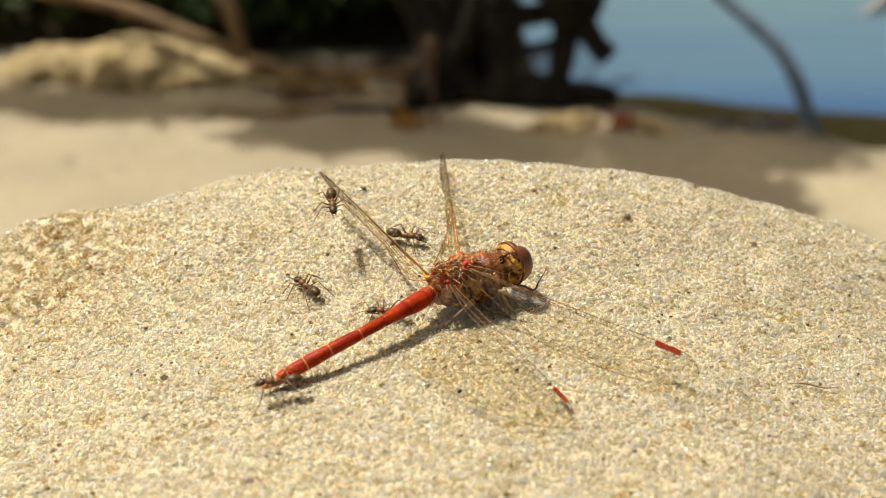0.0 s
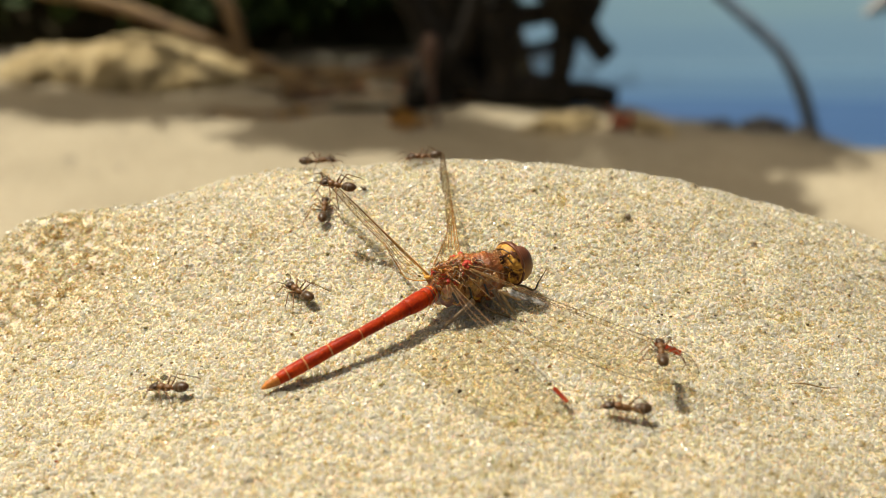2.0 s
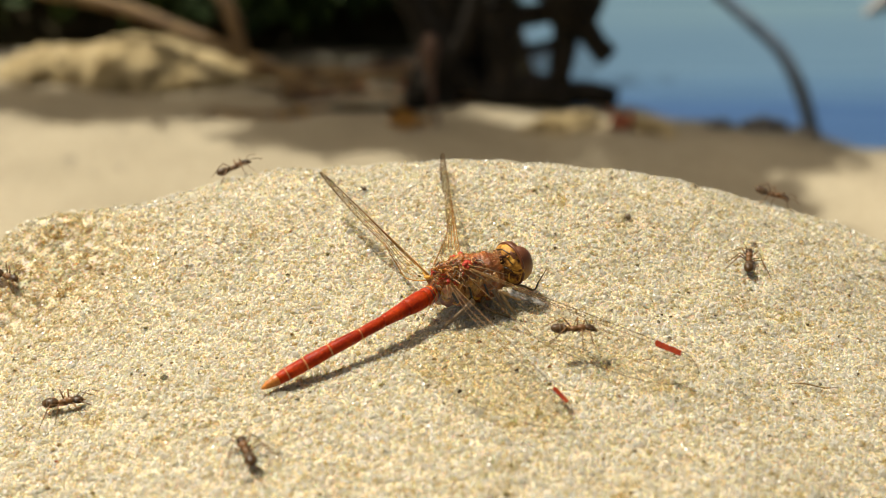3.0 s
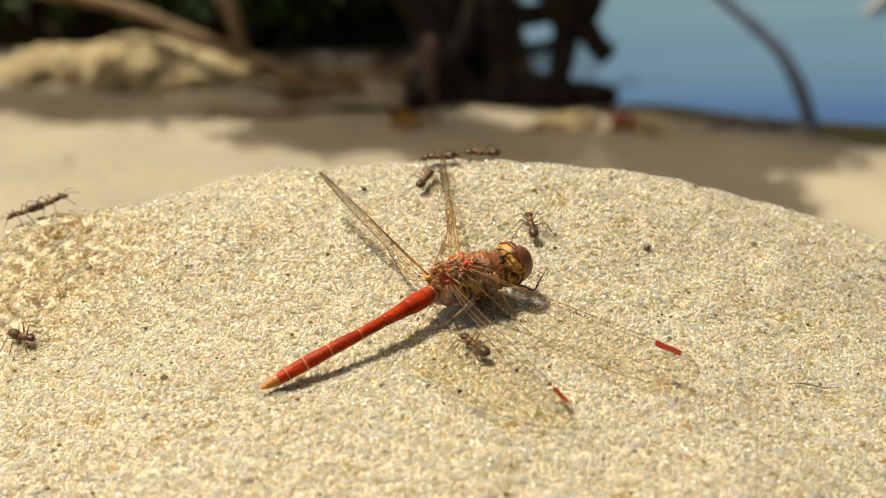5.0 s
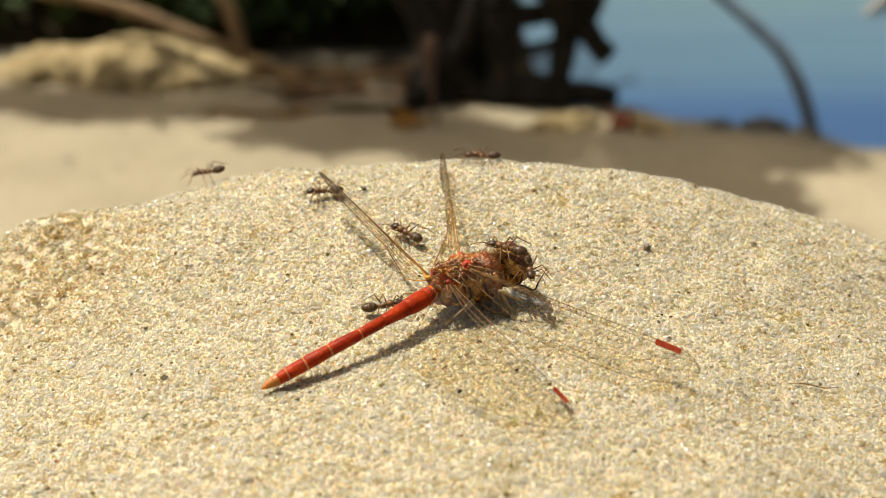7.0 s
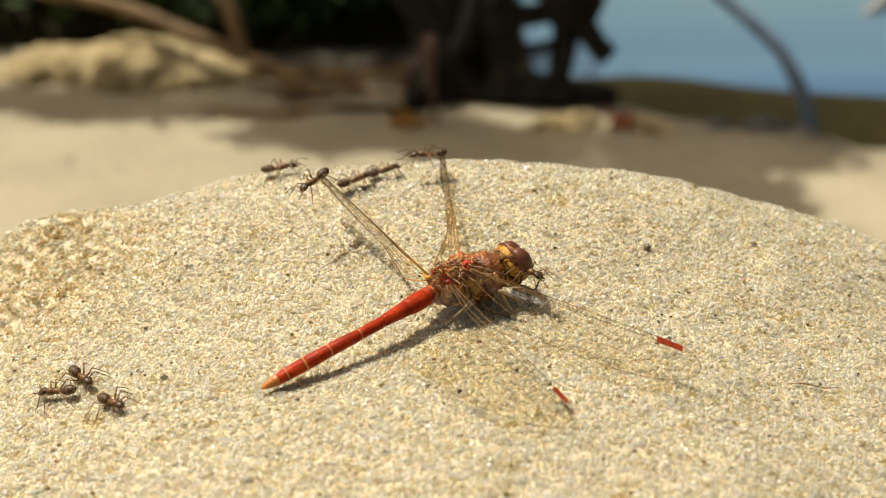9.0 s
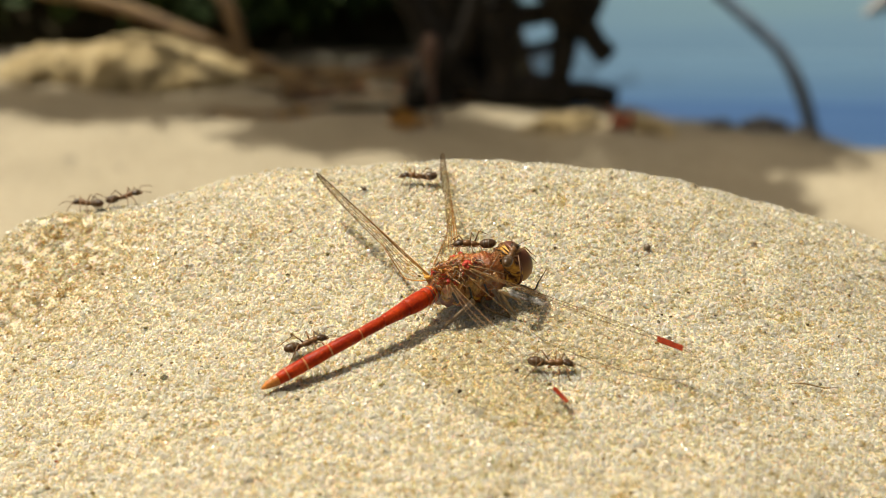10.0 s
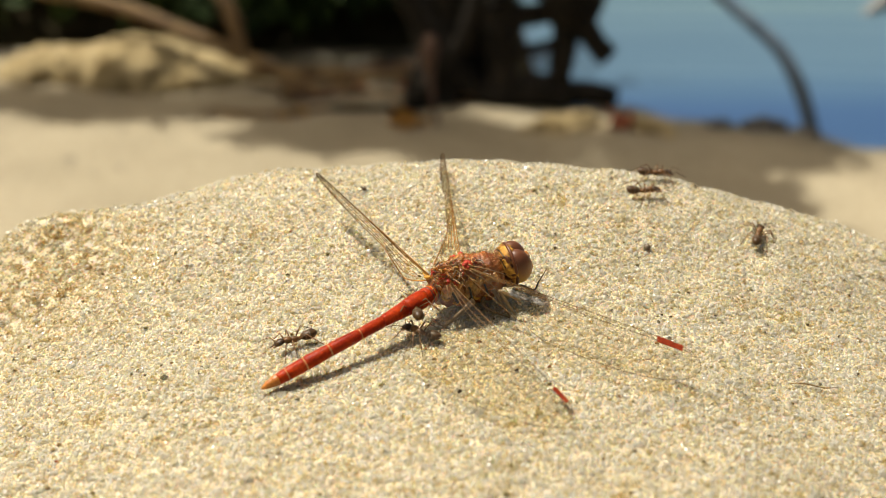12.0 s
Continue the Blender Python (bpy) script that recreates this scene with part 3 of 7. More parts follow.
def dragonfly():
    base = FLY_BASE
    fly = tagged(new("dragonfly"), "dead red dragonfly with clear outspread wings lying on the sand", "dragonfly")
    fly.matrix_basis = Matrix.Translation(base)

    def rel(*p):
        return mm(*p) - base

    # abdomen: nine ringed joints from the thorax to the tail
    line = smooth_line([rel(-1.0, 2.5, 4.2), rel(-9.4, -5.3, 2.45), rel(-14.8, -8.4, 0.65), rel(-22.15, -12.1, -2.25)], 16)
    lengths = [0.0]
    for a, b in zip(line, line[1:]):
        lengths.append(lengths[-1] + (b - a).length)
    total = lengths[-1]

    def spot(s):
        d = max(0.0, min(1.0, s)) * total
        for i in range(len(line) - 1):
            if lengths[i + 1] >= d:
                return line[i].lerp(line[i + 1], (d - lengths[i]) / (lengths[i + 1] - lengths[i]))
        return line[-1]

    def girth(s):
        pts = [(0, 0.98), (0.04, 1.20), (0.14, 1.22), (0.24, 0.94), (0.34, 0.76), (0.45, 0.73), (0.6, 0.82), (0.75, 0.88), (0.86, 0.84), (0.93, 0.69), (0.97, 0.46), (1.0, 0.12)]
        for (a, ra), (b, rb) in zip(pts, pts[1:]):
            if s <= b:
                t = (s - a) / (b - a)
                return (ra + (rb - ra) * t) * MM
        return 0.15 * MM

    cuts = [0.0, 0.075, 0.20, 0.345, 0.48, 0.64, 0.77, 0.865, 0.91, 0.94]
    for i, (a, b) in enumerate(zip(cuts, cuts[1:])):
        bm = bmesh.new()
        ss = [a + (b - a) * k / 8 for k in range(9)]
        tube(bm, [spot(s) for s in ss], [girth(s) * (0.975 if k in (0, 8) else 1.0) * (1 + 0.02 * math.sin(math.pi * k / 8)) for k, s in enumerate(ss)], 20)
        part("abdomen_segment", bm, RED if i < 8 else ORANGE, fly, "glossy red abdomen ring" if i < 8 else "dull orange last abdomen ring")
    for s, wd in ((0.48, 0.0025), (0.64, 0.0035), (0.77, 0.0035), (0.865, 0.003)):
        bm = bmesh.new()
        tube(bm, [spot(s - wd), spot(s), spot(s + wd)], [girth(s) * 0.99, girth(s) * 1.03, girth(s) * 0.99], 20)
        part("joint_ring", bm, PALE, fly, "pale yellow ring between joints")
    for a, b in ((0.10, 0.19), (0.21, 0.335), (0.355, 0.47), (0.49, 0.63), (0.65, 0.76), (0.78, 0.855)):
        bm = bmesh.new()
        ss = [a + (b - a) * k / 6 for k in range(7)]
        tube(bm, [spot(s) + Vector((-0.12, -0.28, 0.955)) * girth(s) * 0.97 for s in ss], [0.01 * MM] + [0.04 * MM] * 5 + [0.01 * MM], 6)
        part("back_ridge", bm, STIGMA, fly, "dark red ridge along the back")
    bm = bmesh.new()
    ss = [0.932, 0.95, 0.97, 0.985, 1.0]
    tube(bm, [spot(s) for s in ss], [girth(s) for s in ss], 14)
    part("tail_tip", bm, ORANGE, fly, "orange pointed tail tip")

    # thorax
    ax = Vector((0.93, 0.33, 0.14))
    bm = bmesh.new()
    blob(bm, rel(2.1, 4.6, 4.7), (4.3 * MM, 2.6 * MM, 3.2 * MM), ax, seg=40, rough=0.16, scale=5)
    blob(bm, rel(5.0, 5.4, 5.0), (3.4 * MM, 2.6 * MM, 3.4 * MM), ax, seg=40, rough=0.14, scale=5)
    blob(bm, rel(2.2, 6.0, 6.9), (1.9 * MM, 1.3 * MM, 1.0 * MM), ax, seg=28, rough=0.3, scale=5)
    part("thorax", bm, THORAX, fly, "red-brown hairy thorax")
    q = random.Random(8)
    for k in range(230):
        t = q.uniform(0, 1)
        side = q.uniform(-1, 1)
        t = t ** 1.5
        a = Vector((-1.2 + 6.4 * t, 2.6 + 2.2 * t + 1.9 * side, 7.35 + 0.6 * t - 1.3 * abs(side) ** 2))
        if side < 0:
            a.z -= 0.9 * side * side
        b = a + Vector((q.uniform(-0.5, 0.9), q.uniform(-0.9, 0.5), q.uniform(-0.5, 0.4))) * q.uniform(1.0, 2.2)
        rr = q.uniform(0.05, 0.12)
        mat = (THORAX, LEG, THORAX, HAIR, EYE_RED, LEG, SIDE, THORAX, WINGROOT, THORAX)[k % 10]
        bm = bmesh.new()
        tube(bm, smooth_line([rel(*a), rel(*((a + b) / 2 + Vector((q.uniform(-0.2, 0.2), -0.1, 0.25)))), rel(*b)], 4), [rr * MM * f for f in (0.3, 0.6, 0.9, 1, 1, 1, 0.8, 0.6, 0.3)], 6)
        part("thorax_ridge", bm, mat, fly, "raised ridge between the wing roots")
    r = random.Random(3)
    bm = bmesh.new()
    for i in range(600):
        d = Vector((r.gauss(0, 1), r.gauss(0, 1), r.gauss(0, 1))).normalized()
        a, b, c = basis(ax)
        p = rel(3.5, 5.0, 4.9) + (a * d.x * 5.0 + c * d.y * 2.65 + b * d.z * 3.3) * MM
        e = p + (a * d.x + c * d.y + b * d.z + Vector((r.uniform(-0.5, 0.5), r.uniform(-0.5, 0.5), r.uniform(-0.3, 0.6)))) * r.uniform(0.25, 0.75) * MM
        tube(bm, [p, e], [0.034 * MM, 0.012 * MM], 3, cap=False)
    part("thorax_hair", bm, HAIR, fly, "short golden bristles")
    for (a, b, rr) in (((1.2, 1.9, 4.4), (2.0, 1.7, 3.0), 0.55), ((3.4, 2.2, 5.0), (3.9, 1.9, 3.2), 0.45), ((5.4, 2.7, 5.2), (6.0, 2.5, 3.6), 0.4)):
        bm = bmesh.new()
        tube(bm, smooth_line([rel(*a), rel((a[0] + b[0]) / 2, a[1] - 0.25, (a[2] + b[2]) / 2), rel(*b)], 4), rr * 0.35 * MM, 6)
        part("side_stripe", bm, BLACK, fly, "dark seam on the thorax side")
    for p, rad in (((1.2, 1.8, 6.0), 0.80), ((3.4, 2.9, 7.7), 0.84), ((-1.0, 3.6, 6.5), 0.72), ((1.8, 6.4, 7.9), 0.80)):
        bm = bmesh.new()
        for _ in range(4):
            d = Vector((q.uniform(-0.6, 0.6), q.uniform(-0.5, 0.4), q.uniform(-0.6, 0.35)))
            blob(bm, rel(*(Vector(p) + d)), (rad * q.uniform(0.5, 0.95) * MM, rad * 0.45 * MM, rad * 0.38 * MM), (q.uniform(-1, 1), -0.6, q.uniform(-0.5, 0.8)), seg=14, rough=0.5, scale=3)
        part("wing_root", bm, WINGROOT, fly, "bright red muscle at a wing root")
    for p in ((-1.9, 3.3, 5.9), (-0.5, 4.6, 6.6), (0.3, 2.4, 5.7)):
        bm = bmesh.new()
        blob(bm, rel(*p), (0.7 * MM, 0.34 * MM, 0.24 * MM), (1, -0.6, 0.2), seg=12, rough=0.3, scale=3)
        part("wing_hinge", bm, AMBER, fly, "amber hinge of a wing")

    bm = bmesh.new()
    for i in range(120):
        p = Vector((6.3 + r.gauss(0, 0.45), 5.6 + r.gauss(0, 0.5), 7.6 + r.gauss(0, 0.3)))
        e = p + Vector((r.uniform(0.0, 0.8), r.uniform(-0.4, 0.5), r.uniform(0.0, 0.6)))
        tube(bm, [rel(*p), rel(*e)], [0.036 * MM, 0.012 * MM], 3, cap=False)
    part("neck_hair", bm, PALE, fly, "pale yellow tuft behind the head")
    bm = bmesh.new()
    rows = []
    for i in range(13):
        row = []
        for j in range(6):
            s, t = i / 12, j / 5
            p = Vector((8.3 + 5.9 * s + 0.3 * t, 3.0 - 0.5 * s - 1.1 * t, 4.5 - 1.8 * s - 0.5 * t))
            row.append(bm.verts.new(rel(*(p + Vector((0, -0.3, 0.3)) * noise.noise(Vector((s * 5, t * 2, 0)))))))
        rows.append(row)
    for u1, u2 in zip(rows, rows[1:]):
        for j in range(5):
            bm.faces.new((u1[j], u1[j + 1], u2[j + 1], u2[j]))
    part("wing_fold", bm, SHEEN, fly, "shiny crumpled fold of clear wing skin")

    bm = bmesh.new()
    blob(bm, rel(-2.3, 4.3, 5.9), (0.6 * MM, 0.32 * MM, 0.08 * MM), (-0.5, 0.75, 0.2), (0.3, -0.5, 0.8), seg=16, rough=0.3, scale=3)
    part("wing_patch", bm, AMBER, fly, "amber patch at the wing base")

    # brown plates down the thorax side, coloured lighter to look lit, with amber lower rims
    for x, z, tall in ((0.6, 4.6, 1.2), (1.9, 4.3, 1.6), (3.2, 4.5, 1.7), (4.5, 4.7, 1.6), (5.7, 4.9, 1.5), (6.6, 5.3, 1.1)):
        cy = 4.6 + 0.33 * (x - 2.1)
        bm = bmesh.new()
        blob(bm, rel(x, cy - 2.42, z), (tall * MM, 0.68 * MM, 0.34 * MM), (0.25, -0.15, 1), (0.1, -1, 0.2), seg=20, rough=0.35, scale=3)
        plate = part("side_plate", bm, SIDE, fly, "mottled brown plate on the thorax side")
        bm = bmesh.new()
        tube(bm, smooth_line([rel(x - 0.75, cy - 2.2, z - tall * 0.8), rel(x - 0.1, cy - 2.55, z - tall * 1.05), rel(x + 0.5, cy - 2.3, z - tall * 0.9)], 4), [0.05 * MM, 0.12 * MM, 0.16 * MM, 0.18 * MM, 0.18 * MM, 0.16 * MM, 0.14 * MM, 0.1 * MM, 0.05 * MM], 6)
        part("plate_rim", bm, AMBER, plate, "amber lower rim")
    # golden struts fanning out of the near wing roots and over the back
    for a, b in (((3.4, 2.4, 7.3), (7.4, 1.7, 4.6)), ((3.3, 2.7, 7.8), (8.0, 3.2, 6.4)), ((1.0, 1.4, 6.0), (2.4, 0.9, 4.1)), ((2.2, 2.2, 6.9), (1.9, 1.6, 5.2)),
                 ((0.5, 1.3, 5.6), (0.7, 0.8, 3.9)), ((-1.2, 2.2, 4.9), (-0.9, 1.2, 3.2)), ((-0.6, 3.4, 6.9), (2.4, 3.3, 7.9)), ((-1.2, 3.0, 6.2), (0.6, 2.2, 6.3)), ((0.4, 4.0, 7.6), (3.0, 4.6, 8.2))):
        bm = bmesh.new()
        mid = tuple((p + q) / 2 + d for p, q, d in zip(a, b, (0.0, -0.35, 0.3)))
        tube(bm, smooth_line([rel(*a), rel(*mid), rel(*b)], 5), [(0.11 - 0.008 * i) * MM for i in range(11)], 6)
        part("wing_strut", bm, GOLD, fly, "golden strut at a wing base")
    for s, mat, label in ((0.012, BLACK, "dark ring behind the thorax"), (0.03, AMBER, "amber ring behind the thorax"), (0.048, BLACK, "dark ring behind the thorax")):
        bm = bmesh.new()
        tube(bm, [spot(s - 0.006), spot(s), spot(s + 0.006)], [girth(s) * 0.98, girth(s) * 1.05, girth(s) * 0.98], 20)
        part("collar_ring", bm, mat, fly, label)

    # wings
    rb = fly.matrix_basis.translation / MM

    def rp(x, y, z):
        return (x - rb.x, y - rb.y, z - rb.z)

    wings = {}
    wings["rf"] = wing("wing", fly, rp(3.3, 2.6, 7.6), rp(30.6, -11.2, 1.8), (-3.4, -4.2, -3.9), (-2.6, -4.0, -3.6), 0.066, 5.9, 0.42, 0.0, 0.45, 1.04, (0.800, 0.907), True, "clear near forewing drooping to the sand")
    wings["rh"] = wing("wing", fly, rp(1.0, 1.3, 6.0), rp(16.1, -18.9, -1.75), (-9.2, -5.0, -5.0), (-6.9, -5.0, -0.5), 0.066, 12.0, 0.22, 0.36, 0.8, 1.02, (0.795, 0.897), True, "clear near hindwing drooping to the sand")
    wings["lh"] = wing("wing", fly, rp(-1.8, 3.4, 6.2), rp(-17.7, 24.7, 13.5), (-5.2, 7.2, -7.4), (-1.9, 9.1, -4.4), 0.095, 5.3, 0.22, 0.22, 0.45, 1.04, (0.80, 0.95), False, "far hindwing seen edge on")
    wings["lf"] = wing("wing", fly, rp(2.3, 6.8, 7.4), rp(0.1, 36.4, 12.9), (-8.0, 3.0, -5.0), (-1.5, 9.4, -2.6), 0.085, 4.9, 0.12, 0.22, 0.45, 1.04, (0.80, 0.93), False, "far forewing raised edge on")

    # legs
    for pts, rad, mat in ((((4.0, 1.4, 3.4), (2.3, 0.3, 2.2), (0.7, -0.1, 0.9), (0.0, 0.1, 0.2)), 0.40, LEG), (((6.5, 2.4, 4.6), (7.7, 1.9, 2.8), (8.9, 2.5, 0.5)), 0.27, LEG),
                          (((7.3, 2.6, 4.4), (8.4, 2.0, 2.8), (9.6, 3.1, 0.5)), 0.25, LEG_PALE), (((7.0, 5.6, 3.6), (10.5, 7.0, 3.1), (12.3, 8.0, 2.0), (13.0, 8.4, 3.1), (14.1, 9.0, 4.8)), 0.17, LEG),
                          (((5.4, 2.4, 3.4), (5.2, 2.5, 2.4), (7.0, 2.0, 1.4), (9.0, 2.2, 0.5)), 0.20, LEG), (((7.5, 2.6, 4.2), (9.2, 2.2, 3.5), (10.2, 3.0, 2.7)), 0.25, LEG_PALE)):
        bm = bmesh.new()
        line = smooth_line([rel(*p) for p in pts], 5)
        tube(bm, line, [rad * MM * (1.15 - 0.75 * i / (len(line) - 1)) for i in range(len(line))], 8)
        for i in range(2, len(line) - 1):
            p = line[i]
            tube(bm, [p, p + Vector((r.uniform(-0.5, 0.5), -0.3, -0.6)) * MM], [0.03 * MM, 0.01 * MM], 3, cap=False)
        part("leg", bm, mat, fly, "bent brown spiny leg" if mat is LEG else "bent pale brown spiny leg")

    # head, on its own pivot at the neck
    skull = bmesh.new()
    blob(skull, mm(1.15, 0, 0), (1.62 * MM, 2.52 * MM, 2.66 * MM), (1, 0, 0), seg=36, rough=0.05, scale=4)
    head = part("head", skull, OCCIPUT, fly, "yellow-brown head with dark markings", at=head_pose(39, 4, 0))
    for sy in (-1, 1):
        bm = bmesh.new()
        blob(bm, mm(2.0, sy * 0.95, 0.10), (1.72 * MM, 1.56 * MM, 2.34 * MM), (1, sy * 0.12, 0.10), seg=32)
        part("eye", bm, EYE_SKIN, head, "red-brown and olive compound eye")
    bm = bmesh.new()
    blob(bm, mm(3.1, 0, -0.9), (1.0 * MM, 1.35 * MM, 1.2 * MM), (1, 0, -0.3), seg=20, rough=0.08, scale=3)
    part("face", bm, ORANGE, head, "orange face")
    bm = bmesh.new()
    blob(bm, mm(3.3, 0, 0.5), (0.6 * MM, 0.9 * MM, 0.6 * MM), (1, 0, 0.2), seg=16)
    part("brow", bm, THORAX, head, "red-brown brow between the eyes")
    marks = (((-1.9, 1.0), (-0.9, 1.7), (0.2, 1.3)), ((-2.0, 0.1), (-1.2, 0.5), (-0.4, 0.2)), ((-1.7, -0.9), (-0.9, -0.4), (-0.2, -0.9)), ((-0.5, 1.9), (-0.4, 0.9), (-0.6, 0.1)),
             ((0.3, -1.6), (0.5, -0.6), (0.2, 0.4)), ((0.8, 1.4), (1.2, 0.4), (0.9, -0.6)), ((-1.2, 2.1), (0.0, 2.3), (1.1, 2.0)), ((-1.3, -1.6), (-0.6, -1.9), (0.2, -1.8)))
    for i in range(26):
        y, z = r.uniform(-2.1, 2.1), r.uniform(-2.2, 2.3)
        k = 1 - (y / 2.52) ** 2 - (z / 2.66) ** 2
        if k < 0.06:
            continue
        bm = bmesh.new()
        blob(bm, mm(1.15 - 1.62 * math.sqrt(k), y, z), (r.uniform(0.25, 0.6) * MM, 0.07 * MM, r.uniform(0.14, 0.3) * MM), (0, r.uniform(-1, 1), r.uniform(-1, 1)), (1, 0.3 * y, 0.3 * z), seg=12, rough=0.5, scale=3)
        part("head_plate", bm, (THORAX, EYE_RED, AMBER, THORAX)[i % 4], head, "brown plate on the back of the head")
    for mark in marks:
        bm = bmesh.new()
        line = []
        for q in smooth_line([(y, z, 0) for y, z in mark], 5):
            k = max(0.0, 1 - (q.x / 2.52) ** 2 - (q.y / 2.66) ** 2)
            line.append(mm(1.15 - 1.62 * math.sqrt(k) - 0.02, q.x, q.y))
        tube(bm, line, [(0.02 + 0.06 * abs(math.sin(i * 1.1 + 0.4))) * MM for i in range(len(line))], 6)
        part("head_marking", bm, BLACK, head, "black curved mark")
    bm = bmesh.new()
    ring = [mm(1.30, 2.53 * math.cos(a), 2.67 * math.sin(a)) for a in [2 * math.pi * k / 40 for k in range(41)]]
    tube(bm, ring, 0.2 * MM, 8)
    part("eye_rim", bm, EYE_RED, head, "dark brown rim behind the eyes")
    for o in (head, *head.children):
        o.data.transform(Matrix.Scale(1.1, 4))
    bm = bmesh.new()
    tube(bm, smooth_line([rel(6.4, 5.5, 5.0), rel(7.3, 6.0, 5.5), rel(8.2, 6.6, 5.9)], 4), 0.9 * MM, 12)
    part("neck", bm, BLACK, fly)
    return fly, head, wings


FLY, FLY_HEAD, FLY_WINGS = dragonfly()


# ---------------------------------------------------------------- the ants
def build_ant():
    ant = tagged(new("ant"), "dark brown long-legged ant scurrying over the sand", "ant", "ants round the dragonfly")
    bm = bmesh.new()
    blob(bm, mm(-1.62, 0, 1.15), (0.90 * MM, 0.57 * MM, 0.55 * MM), (1, 0, -0.12), seg=18)
    gaster = part("gaster", bm, ANT_DARK, ant, "glossy dark rear body")
    for x, rr in ((-1.25, 0.535), (-1.70, 0.578), (-2.08, 0.488)):
        bm = bmesh.new()
        tube(bm, [mm(x - 0.07, 0, 1.15), mm(x, 0, 1.15), mm(x + 0.07, 0, 1.15)], [rr * 0.985 * MM, rr * MM, rr * 0.985 * MM], 18)
        part("gaster_band", bm, ANT_BAND, gaster, "paler ring on the rear body")
    bm = bmesh.new()
    blob(bm, mm(-0.68, 0, 1.0), (0.16 * MM, 0.14 * MM, 0.30 * MM), seg=10)
    tube(bm, [mm(-0.95, 0, 0.95), mm(-0.45, 0, 0.9)], 0.09 * MM, 6)
    part("waist", bm, ANT_MID, ant)
    bm = bmesh.new()
    blob(bm, mm(-0.12, 0, 1.08), (0.54 * MM, 0.34 * MM, 0.37 * MM), (1, 0, 0.1), seg=16)
    blob(bm, mm(0.55, 0, 1.22), (0.50 * MM, 0.41 * MM, 0.40 * MM), (1, 0, 0.1), seg=16)
    part("thorax", bm, ANT_MID, ant, "rusty brown mid body")
    bm = bmesh.new()
    blob(bm, mm(1.42, 0, 1.18), (0.61 * MM, 0.45 * MM, 0.36 * MM), (1, 0, -0.35), seg=18)
    head = part("head", bm, ANT_DARK, ant, "dark oval head")
    for sy in (-1, 1):
        bm = bmesh.new()
        blob(bm, mm(1.42, sy * 0.40, 1.34), (0.15 * MM, 0.09 * MM, 0.12 * MM), seg=10)
        part("eye", bm, BLACK, head)
        bm = bmesh.new()
        tube(bm, [mm(1.72, sy * 0.16, 1.18), mm(2.15, sy * 0.78, 1.65), mm(2.8, sy * 1.0, 1.45), mm(3.4, sy * 1.1, 1.1)],
             [0.05 * MM, 0.045 * MM, 0.045 * MM, 0.035 * MM], 5)
        part("antenna", bm, ANT_LEG, head, "elbowed feeler")
        bm = bmesh.new()
        tube(bm, [mm(1.80, sy * 0.2, 0.98), mm(2.08, sy * 0.2, 0.9), mm(2.18, sy * 0.03, 0.88)], [0.1 * MM, 0.08 * MM, 0.03 * MM], 5)
        part("jaw", bm, ANT_MID, head)
        for root, knee, shin, foot in (((0.70, 0.26, 0.95), (1.25, 1.05, 1.55), (1.75, 1.70, 0.55), (2.10, 2.05, 0.05)),
                                       ((0.25, 0.28, 0.90), (0.20, 1.25, 1.75), (0.05, 2.10, 0.65), (0.0, 2.60, 0.05)),
                                       ((-0.20, 0.26, 0.88), (-1.00, 1.15, 1.90), (-1.95, 1.95, 0.75), (-2.50, 2.40, 0.05))):
            bm = bmesh.new()
            o = Vector(root)
            ps = [Vector((p[0], p[1] * sy, p[2])) - Vector((o.x, o.y * sy, o.z)) for p in (root, knee, shin, foot)]
            tube(bm, [p * MM for p in ps], [0.095 * MM, 0.075 * MM, 0.05 * MM, 0.03 * MM], 6)
            part("leg", bm, ANT_LEG, ant, at=Matrix.Translation(mm(o.x, o.y * sy, o.z)))
    for o in (ant, *ant.children_recursive):
        if o.data:
            o.data.transform(Matrix.Diagonal((1.28, 1.26, 1.12, 1.0)))
        o.location = Vector((o.location.x * 1.28, o.location.y * 1.26, o.location.z * 1.12))
    return ant


ANT = build_ant()
ANTS = [ANT] + [copy_thing(ANT, pose(0.12 * k, 0.4, -0.28)) for k in range(1, 11)]


# ---------------------------------------------------------------- the beach behind
def sand_clump(at, size, seed, label):
    bm = bmesh.new()
    bmesh.ops.create_icosphere(bm, subdivisions=5, radius=1.0)
    for v in bm.verts:
        p = v.co.copy()
        k = 1 + 0.34 * noise.noise(p * 1.6 + Vector((seed, 0, 0))) + 0.20 * noise.noise(p * 4.1 + Vector((0, seed, 0))) + 0.06 * noise.noise(p * 11)
        v.co = Vector((p.x * size[0], p.y * size[1], p.z * size[2])) * k
    ob = thing("sand_clump", bm, CAKED, label, "sand clump", "clumps of sand on the beach")
    ob.matrix_basis = Matrix.Translation(at)
    return ob


